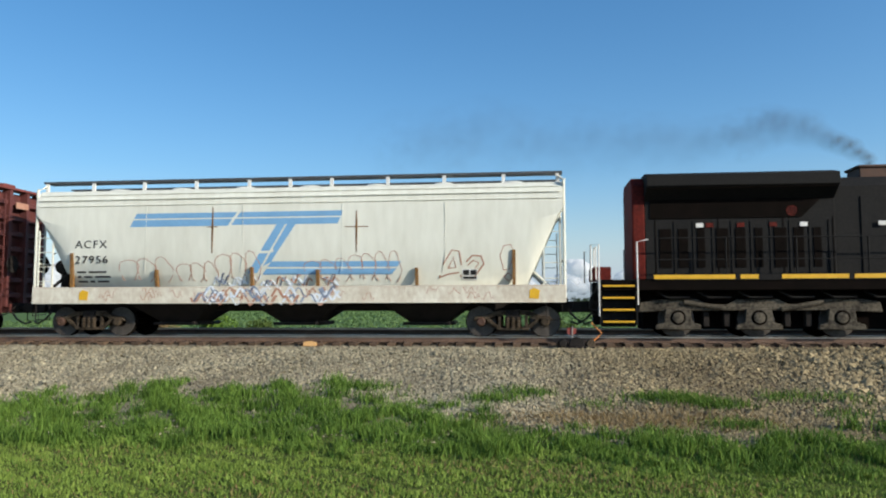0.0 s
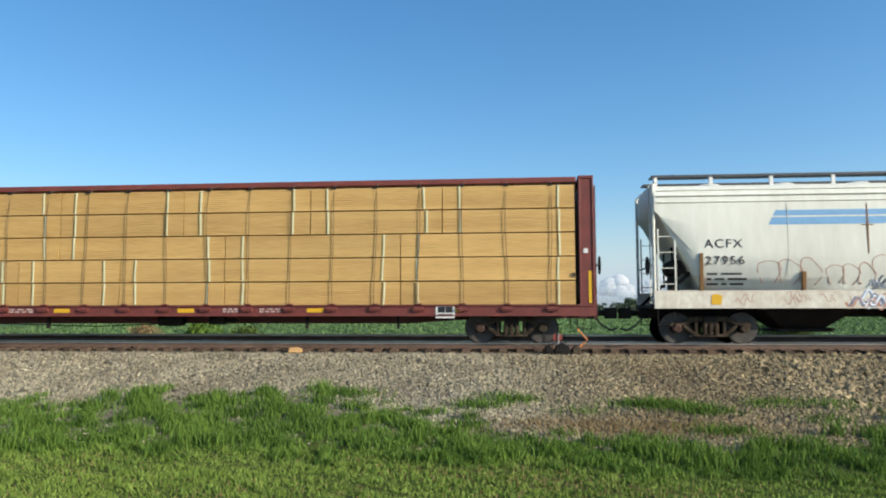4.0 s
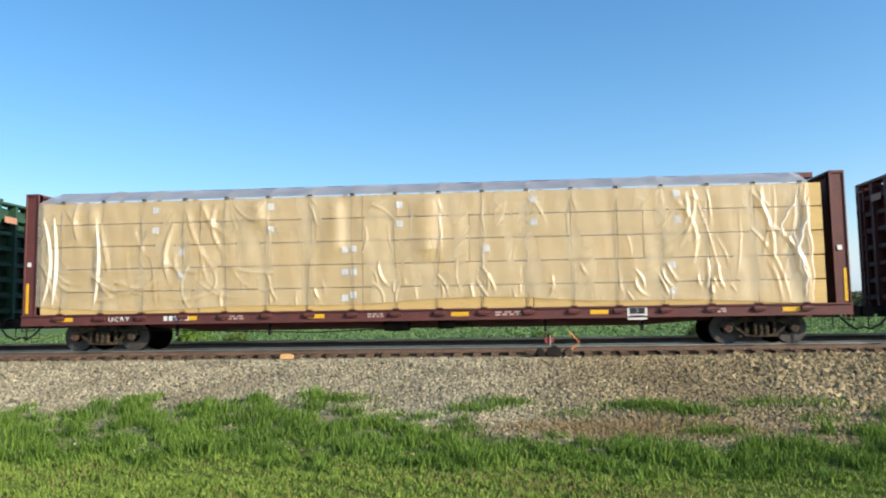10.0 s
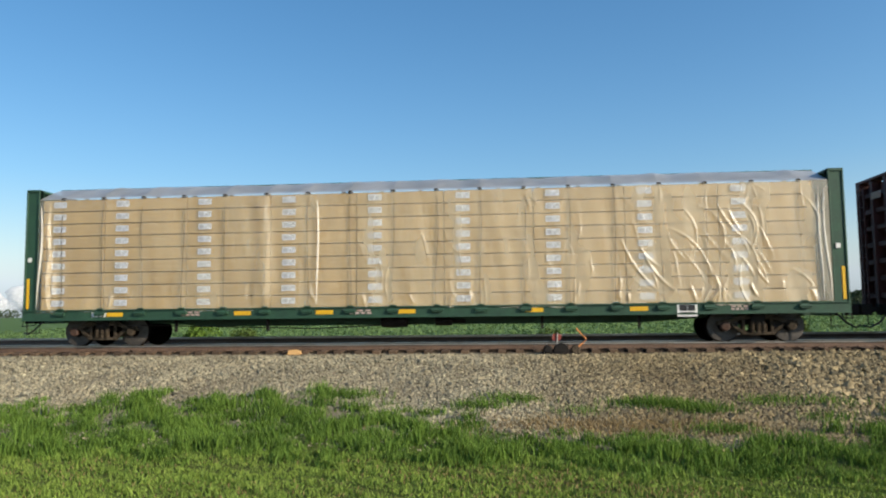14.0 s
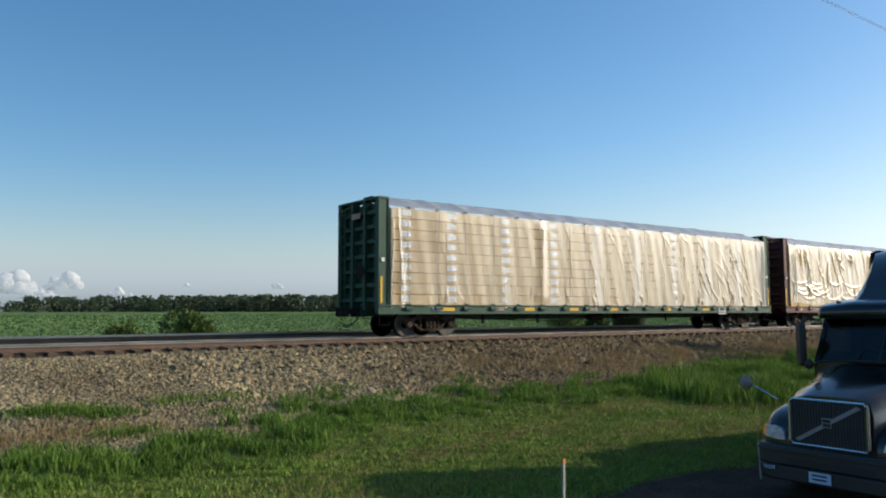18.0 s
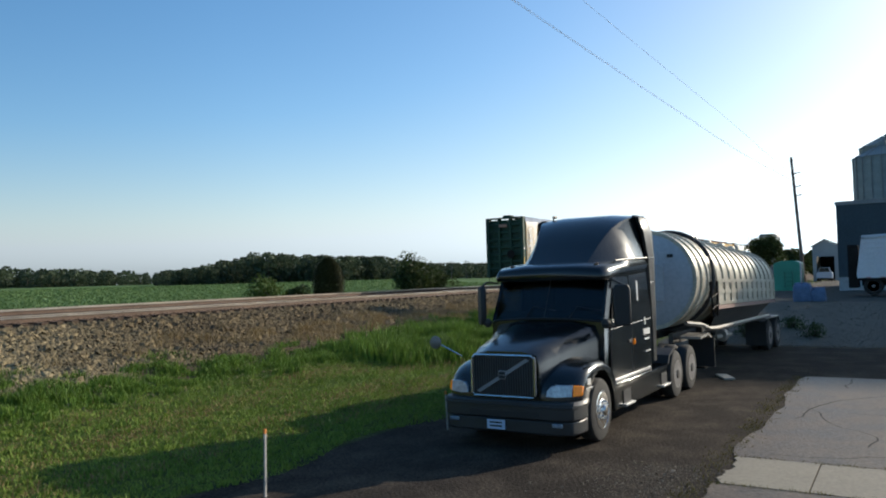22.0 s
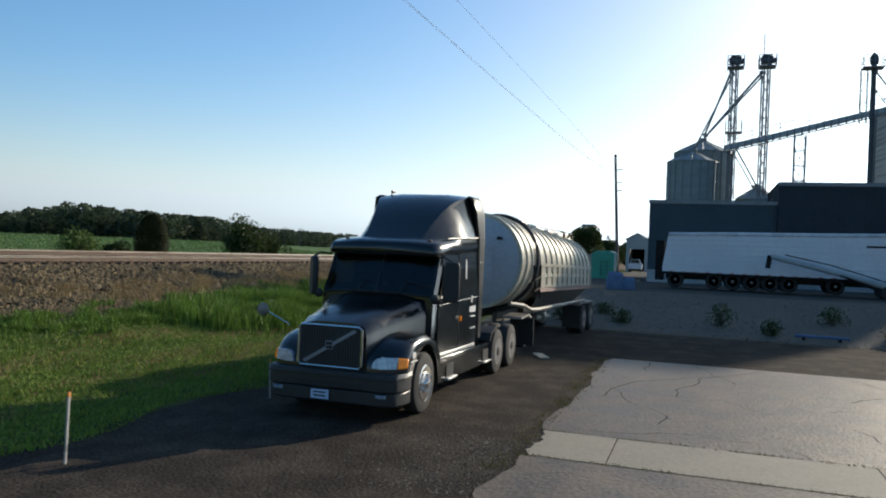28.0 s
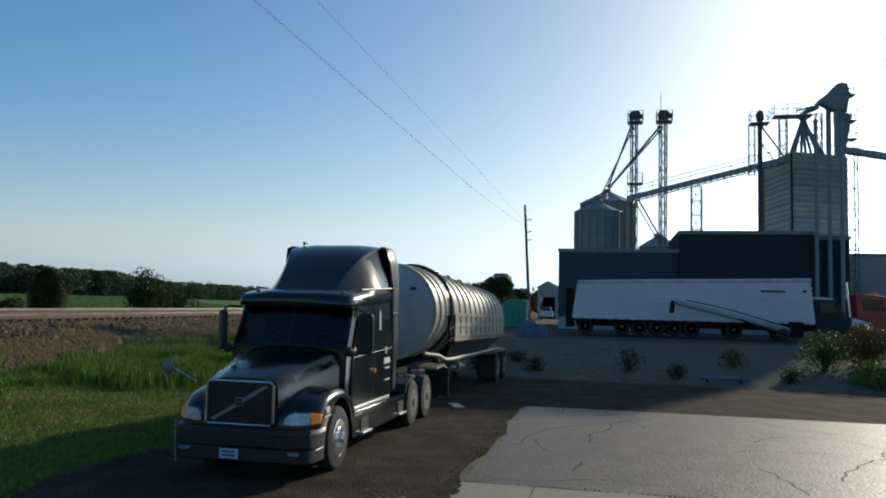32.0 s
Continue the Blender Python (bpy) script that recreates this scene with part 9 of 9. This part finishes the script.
def shrub(name, label, cat, x, y, w, h, n, size, material, trunk=False, lumps=9, tall=1.0):
    """A bush or small tree: stems, limbs, leaf clumps with an uneven outline."""
    z = float(ground_z(x, y))
    t = thing(name, label, cat, pose(x, y, z))
    cs, rs = [], []
    for i in range(lumps):
        a, q = rng.uniform(0, 2 * np.pi), rng.uniform(0, 1)
        rr = w / 2 * (0.62 if trunk else 0.68) * math.sqrt(rng.uniform(0, 1)) * (1.0 - 0.45 * q)
        cs.append((rr * math.cos(a), rr * math.sin(a), h * ((0.45 if trunk else 0.25) + (0.38 if trunk else 0.52) * q)))
        rs.append(w * rng.uniform(0.17, 0.27))
    m = Mesh()
    if trunk:
        m.tube([(0, 0, -0.1), (0.03 * h, 0, h * 0.3), (0, 0.02 * h, h * 0.6)], 0.05 * w, 7, 0.02 * w)
        part("trunk", m, M_BARK, t)
    m = Mesh()
    for c in cs:
        m.tube([(c[0] * 0.1, c[1] * 0.1, h * (0.3 if trunk else 0.0)), (c[0] * 0.5, c[1] * 0.5, c[2] * 0.7), c], 0.014 * w, 5, 0.006 * w)
    part("limb_frame", m, M_BARK, t)
    v, f = leaf_cloud(cs, rs, n, size, tall)
    part("crown", bulk("crown", v, f, material), material, t)
    return t


def cedar(x, y, w, h):
    z = float(ground_z(x, y))
    t = thing("cedar_shrub", "dense dark egg-shaped evergreen beside the track", "shrub", pose(x, y, z))
    part("trunk", Mesh().tube([(0, 0, -0.1), (0, 0, h * 0.8)], 0.06, 7, 0.02), M_BARK, t)
    n = 9000
    q = rng.uniform(0.02, 1, n)
    r = w / 2 * np.sqrt(np.clip(1 - (2 * q ** 0.85 - 0.9) ** 2 / 1.25, 0.01, 1)) * rng.uniform(0.8, 1.06, n)
    a = rng.uniform(0, 2 * np.pi, n)
    p = np.stack([r * np.cos(a), r * np.sin(a), q * h], 1)
    u = np.stack([np.cos(a) * 0.5, np.sin(a) * 0.5, np.ones(n)], 1) + rng.normal(0, 0.4, (n, 3))
    u /= np.linalg.norm(u, axis=1)[:, None]
    s_ = np.stack([-np.sin(a), np.cos(a), np.zeros(n)], 1)
    v = np.stack([p - s_ * 0.03, p + s_ * 0.03, p + u * 0.16], 1).reshape(-1, 3)
    part("crown", bulk("crown", v, np.arange(3 * n).reshape(-1, 3), M_CEDAR), M_CEDAR, t)


cedar(38.4, 32.0, 2.05, 2.75)
shrub("shrub", "low leafy green shrub beside the track", "shrub", 33.6, 32.6, 3.2, 1.6, 1500, 0.09, M_WEED, lumps=14)
shrub("shrub", "low leafy green shrub beside the track", "shrub", 36.0, 32.6, 2.4, 1.1, 1500, 0.10, M_TREE)
shrub("small_tree", "bushy dark green tree beside the track", "tree", 50.4, 33.2, 4.3, 3.3, 3600, 0.12, M_TREE, False, 17)
shrub("shrub", "low dark shrub under the small tree", "shrub", 53.3, 33.2, 4.2, 1.9, 2600, 0.13, M_TREE)
shrub("shrub", "low green shrub at the field edge", "shrub", 10.4, 32.0, 2.6, 1.35, 2000, 0.09, M_WEED)
shrub("shrub", "low green shrub at the field edge", "shrub", 7.9, 32.0, 2.2, 0.9, 1300, 0.09, M_WEED)
shrub("weed_clump", "pale flowering weeds at the field edge", "weeds", -13.6, 31.9, 1.9, 1.1, 1600, 0.07, M_GRASS)
shrub("weed_clump", "reddish brown dock weeds at the field edge", "weeds", -16.0, 31.7, 1.8, 0.95, 1400, 0.06, M_DRYGRASS)
shrub("weed_clump", "green weeds at the field edge", "weeds", -11.6, 31.9, 1.5, 0.8, 900, 0.07, M_WEED)
shrub("weed_clump", "green weeds at the field edge", "weeds", 1.5, 31.9, 1.8, 0.7, 900, 0.07, M_WEED)
wx = np.array([31.6, 32.2, 33.5, 31.0, 31.0, 30.5, 34.5, 31.0, 31.2, 32.6, 33.2, 30.6])
wy = np.array([3.0, -0.8, -5.0, 1.6, -6.6, -3.4, 1.9, -2.6, 5.4, -7.4, 3.9, 0.4])
wh = np.array([0.55, 0.95, 0.7, 0.4, 0.65, 0.35, 0.45, 0.5, 0.7, 0.5, 0.4, 0.3])
for k in (0, 1, 2, 4, 7, 8, 10):
    shrub("weed_clump", "straggly dark weeds on the stone bank", "weeds", float(wx[k]), float(wy[k]), 0.9 + 0.7 * float(wh[k]), 0.75 * float(wh[k]) + 0.12, 700, 0.04, M_TREE, lumps=13)
shrub("bush", "straggly olive green bush on the stone bank", "bush", 33.5, -8.5, 2.7, 1.5, 2600, 0.055, M_WEED, lumps=20)
shrub("bush", "straggly reddish brown bush on the stone bank", "bush", 34.0, -10.2, 3.0, 1.8, 3600, 0.06, M_RUSTLEAF, lumps=16)
shrub("bush", "bright green weeds at the drive edge", "weeds", 30.8, -9.6, 2.4, 0.9, 2200, 0.06, M_GRASS, lumps=10)
shrub("tree", "dark spreading tree behind the yard", "tree", 120, 17.6, 6.4, 6.6, 6500, 0.2, M_TREE, True, 22, 0.8)
shrub("tree", "dark tree behind the yard", "tree", 130, 14.5, 6.0, 5.0, 3500, 0.28, M_TREE, True, 12)
shrub("tree", "dark tree behind the yard", "tree", 150, 13.0, 8.0, 5.6, 3500, 0.3, M_TREE, True, 12)

far_block = thing("far_grain_shed", "pale grey metal building far behind the trees", "building", pose(150, 21.2, 1.2))
part("walls", Mesh().box(0, 5, -1.5, 1.5, -0.3, 7.4), M_GALV, far_block)
part("roof", Mesh().prism([(-1.65, 7.4), (1.65, 7.4), (1.2, 7.9), (-1.2, 7.9)], -0.2, 5.2, "x"), M_GALV_DK, far_block)
for az_ in (59.4, 60.5):
    px_, py_ = 285 * math.sin(radians(az_)), 285 * math.cos(radians(az_))
    fp = thing("utility_pole", "thin distant wooden utility pole across the field", "utility pole", pose(px_, py_, float(ground_z(px_, py_)) - 0.3), "distant poles")
    part("shaft", Mesh().tube([(0, 0, 0), (0, 0, 7.2)], 0.16, 6, 0.1), M_WOODPOLE, fp)
    part("cross_arm", Mesh().tube([(-0.6, 0.9, 6.7), (0.6, -0.9, 6.7)], 0.07, 5), M_WOODPOLE, fp)

# crop: leaf rows near by, thinning out with distance
ys_ = 31.6 + 150 * rng.random(90000) ** 2.2
xs_ = rng.uniform(-1, 1, 90000) * (30 + ys_ * 0.75) + ys_ * 0.55
z_ = ground_z(xs_, ys_)
row = np.abs(np.sin(ys_ * 2 * np.pi / 0.76)) ** 0.5
size = 0.04 + ys_ * 0.0011
u = rng.normal(size=(90000, 3)) * np.array([1, 1, 0.5])
u /= np.linalg.norm(u, axis=1)[:, None]
w = np.cross(u, rng.normal(size=(90000, 3)))
w /= np.linalg.norm(w, axis=1)[:, None]
p = np.stack([xs_, ys_, z_ + rng.uniform(0.22, 0.42, 90000) * (0.8 + 0.2 * row)], 1)
v = np.stack([p - u * size[:, None], p + w * size[:, None] * 0.7, p + u * size[:, None], p - w * size[:, None] * 0.7], 1).reshape(-1, 3)
tagged(new("soybean_crop", bulk("soybean_crop", v, np.arange(360000).reshape(-1, 4), M_CROP)), "dense green soybean leaves in a broad field", "crop", kind="stuff")

# woods: many crowns far off, tops after the skyline
az = np.concatenate([rng.uniform(-55, 9, 230), rng.uniform(8, 42, 300), rng.uniform(38, 66, 330), rng.uniform(58, 84, 120)])
far = np.concatenate([rng.uniform(760, 860, 230), rng.uniform(430, 520, 300), rng.uniform(300, 400, 330), rng.uniform(600, 760, 120)])
top = np.where(np.arange(980) < 230, np.interp(az, [-55, -30, 0, 9], [0.75, 0.72, 0.78, 0.95]),
               np.where(np.arange(980) < 530, np.interp(az, [8, 18, 29, 37, 42], [1.2, 1.3, 1.48, 1.05, 1.0]),
                        np.where(np.arange(980) < 860, np.interp(az, [38, 41, 45, 49, 54, 58, 66], [1.0, 1.25, 2.2, 1.9, 1.7, 1.1, 0.85]), np.interp(az, [58, 70, 84], [0.9, 0.8, 0.6]))))
tx, ty = far * np.sin(np.radians(az)), far * np.cos(np.radians(az))
tz = ground_z(tx, ty)
th = np.maximum(3.0, (2.8 + far * np.tan(np.radians(top)) - tz) * rng.uniform(0.72, 1.04, 980))
vs, fs, off = [], [], 0
for i in range(980):
    n = 95 if i < 530 or i >= 860 else 260
    q = rng.uniform(0.0, 1, n)
    rr = th[i] * rng.uniform(0.3, 0.5) * np.sqrt(np.clip(1 - (q * 1.9 - 0.95) ** 2, 0.03, 1)) * rng.uniform(0.6, 1.1, n)
    a = rng.uniform(0, 2 * np.pi, n)
    p = np.stack([tx[i] + rr * np.cos(a), ty[i] + rr * np.sin(a), tz[i] + q * th[i]], 1)
    u = rng.normal(size=(n, 3))
    u /= np.linalg.norm(u, axis=1)[:, None]
    w = np.cross(u, rng.normal(size=(n, 3)))
    w /= np.linalg.norm(w, axis=1)[:, None]
    s = th[i] * (0.10 if n < 100 else 0.065) * rng.uniform(0.6, 1.3, n)[:, None]
    vs.append(np.stack([p - u * s, p + w * s * 0.8, p + u * s, p - w * s * 0.8], 1).reshape(-1, 3))
    fs.append(np.arange(n * 4).reshape(-1, 4) + off)
    off += n * 4
tagged(new("far_woods", bulk("far_woods", np.concatenate(vs), np.concatenate(fs), M_WOODS)), "long dark line of deciduous woods beyond the field", "woods", kind="stuff")

# a farther, lower line of trees that closes the horizon
n = 620
az, far = rng.uniform(-58, 48, n), rng.uniform(1000, 1150, n)
hx, hy = far * np.sin(np.radians(az)), far * np.cos(np.radians(az))
hz = ground_z(hx, hy)
hh = (2.8 + far * np.tan(np.radians(0.62)) - hz) * rng.uniform(0.7, 1.08, n)
k = np.repeat(np.arange(n), 60)
q, a = rng.uniform(0, 1, len(k)), rng.uniform(0, 2 * np.pi, len(k))
rr = hh[k] * 0.75 * np.sqrt(np.clip(1 - (q * 1.7 - 0.75) ** 2, 0.03, 1)) * rng.uniform(0.5, 1.1, len(k))
p = np.stack([hx[k] + rr * np.cos(a), hy[k] + rr * np.sin(a), hz[k] + q * hh[k]], 1)
u = rng.normal(size=(len(k), 3))
u /= np.linalg.norm(u, axis=1)[:, None]
w = np.cross(u, rng.normal(size=(len(k), 3)))
w /= np.linalg.norm(w, axis=1)[:, None]
s = hh[k][:, None] * 0.14
tagged(new("far_treeline", bulk("far_treeline", np.stack([p - u * s, p + w * s * 0.8, p + u * s, p - w * s * 0.8], 1).reshape(-1, 3), np.arange(len(k) * 4).reshape(-1, 4), M_WOODS)), "low hazy line of trees on the horizon", "woods", kind="stuff")
m = Mesh()
for i in range(0, 980):
    m.tube([(tx[i], ty[i], tz[i] - 0.5), (tx[i], ty[i], tz[i] + th[i] * 0.5)], th[i] * 0.02, 4)
tagged(part("far_trunks", m, M_BARK, None, smooth=0), "thin trunks at the edge of the far woods", "woods", kind="stuff")

# ---- clouds low in the sky ----


def cloud_material():
    m = bpy.data.materials.new("cumulus")
    m.use_nodes = True
    n, l = m.node_tree.nodes, m.node_tree.links
    b = n["Principled BSDF"]
    b.inputs["Base Color"].default_value, b.inputs["Roughness"].default_value = (0.33, 0.31, 0.285, 1), 1.0
    b.inputs["Specular IOR Level"].default_value = 0.0
    # pale blue emission stands in for scattered light and softens the shading
    b.inputs["Emission Color"].default_value, b.inputs["Emission Strength"].default_value = (0.62, 0.73, 0.84, 1), 0.44
    # wisps: alpha thins towards the base, in place of horizon haze
    tc, nz, sep, ad, mr = n.new("ShaderNodeTexCoord"), n.new("ShaderNodeTexNoise"), n.new("ShaderNodeSeparateXYZ"), n.new("ShaderNodeMath"), n.new("ShaderNodeMapRange")
    nz.inputs["Scale"].default_value, nz.inputs["Detail"].default_value = 0.02, 6
    l.new(tc.outputs["Object"], nz.inputs["Vector"])
    l.new(tc.outputs["Generated"], sep.inputs[0])
    ad.operation = "MULTIPLY_ADD"
    l.new(nz.outputs[0], ad.inputs[0])
    ad.inputs[1].default_value = 0.9
    l.new(sep.outputs["Z"], ad.inputs[2])
    mr.inputs[1].default_value, mr.inputs[2].default_value, mr.inputs[4].default_value = 0.42, 1.05, 0.92
    l.new(ad.outputs[0], mr.inputs[0])
    l.new(mr.outputs[0], b.inputs["Alpha"])
    return m


M_CLOUD = cloud_material()
base_ico = bmesh.new()
bmesh.ops.create_icosphere(base_ico, subdivisions=3, radius=1.0)
ICO_V = [v.co.copy() for v in base_ico.verts]
ICO_F = [tuple(v.index for v in f.verts) for f in base_ico.faces]
base_ico.free()


def cloud(az, el0, el1, width, seed):
    """A heaped cumulus far off: many overlapping billows with a flat base."""
    rnd = random.Random(seed)
    R_ = 4300.0
    wide, high = R_ * math.radians(width), R_ * math.radians(el1 - el0)
    c = thing("cumulus_cloud", "small white sunlit cumulus cloud near the horizon, with added glow", "cloud", pose(R_ * math.sin(radians(az)), R_ * math.cos(radians(az)), 2.8 + R_ * math.tan(radians(el0)), 0, 0, -az), "cumulus clouds", "structure")
    m = Mesh()
    for i in range(26):
        q = rnd.uniform(-1, 1)
        r = high * rnd.uniform(0.09, 0.30) * (1.15 - 0.5 * abs(q))
        cx_, cz_ = q * wide * 0.42, rnd.uniform(0.1, 0.75) * high * (1 - 0.75 * abs(q))
        ph = Vector((seed * 3.1 + i, i * 1.7, 0))
        vs_ = []
        for p in ICO_V:
            k = 1 + 0.22 * noise.noise(p * 2.2 + ph) + 0.12 * noise.noise(p * 5 + ph)
            z = p.z * k * r + cz_
            vs_.append((cx_ + p.x * k * r * 1.2, p.y * k * r, max(0.0, z)))
        m.add(vs_, ICO_F)
    part("billows", m, M_CLOUD, c, smooth=80)


for i, (az_, e0, e1, w_) in enumerate(((-33.5, 0.5, 3.6, 3.2), (-29.3, 0.4, 2.6, 2.2), (-36.5, 0.5, 2.6, 3.0), (3.0, 1.2, 4.3, 3.4), (7.2, 1.3, 3.5, 2.4), (-0.8, 1.2, 3.2, 2.6), (10.2, 1.6, 3.2, 2.6), (-5.0, 1.2, 2.6, 2.6), (18.0, 1.9, 2.3, 0.6), (24.3, 1.8, 2.5, 0.9), (13.6, 1.2, 2.0, 1.6), (5.0, 1.0, 2.4, 3.4), (1.0, 1.0, 2.3, 3.2), (8.8, 1.0, 2.1, 3.0))):
    cloud(az_, e0, e1, w_, i + 1)

# ---- what moves ----


def motions():
    times = list(range(0, 33, 1))
    for ob, u in MOVING:
        walk(ob, [(t, pose(u + travel(t), RAIL_Y, RAIL_Z)) for t in times])
    # wheels roll with the train: a row for each 75 degrees of turn at most
    fine, t, last = [0.0], 0.0, 0.0
    while t < 32.0:
        t = round(t + 1 / 15, 4)
        if travel(t + 1 / 15) - last > 0.5 or t >= 32.0 - 1e-6:
            fine.append(min(t, 32.0))
            last = travel(t)
    for w, c, r in WHEELSETS:
        walk(w, [(t, Matrix.Translation(c) @ Matrix.Rotation(travel(t) / r, 4, "Y")) for t in fine])


motions()
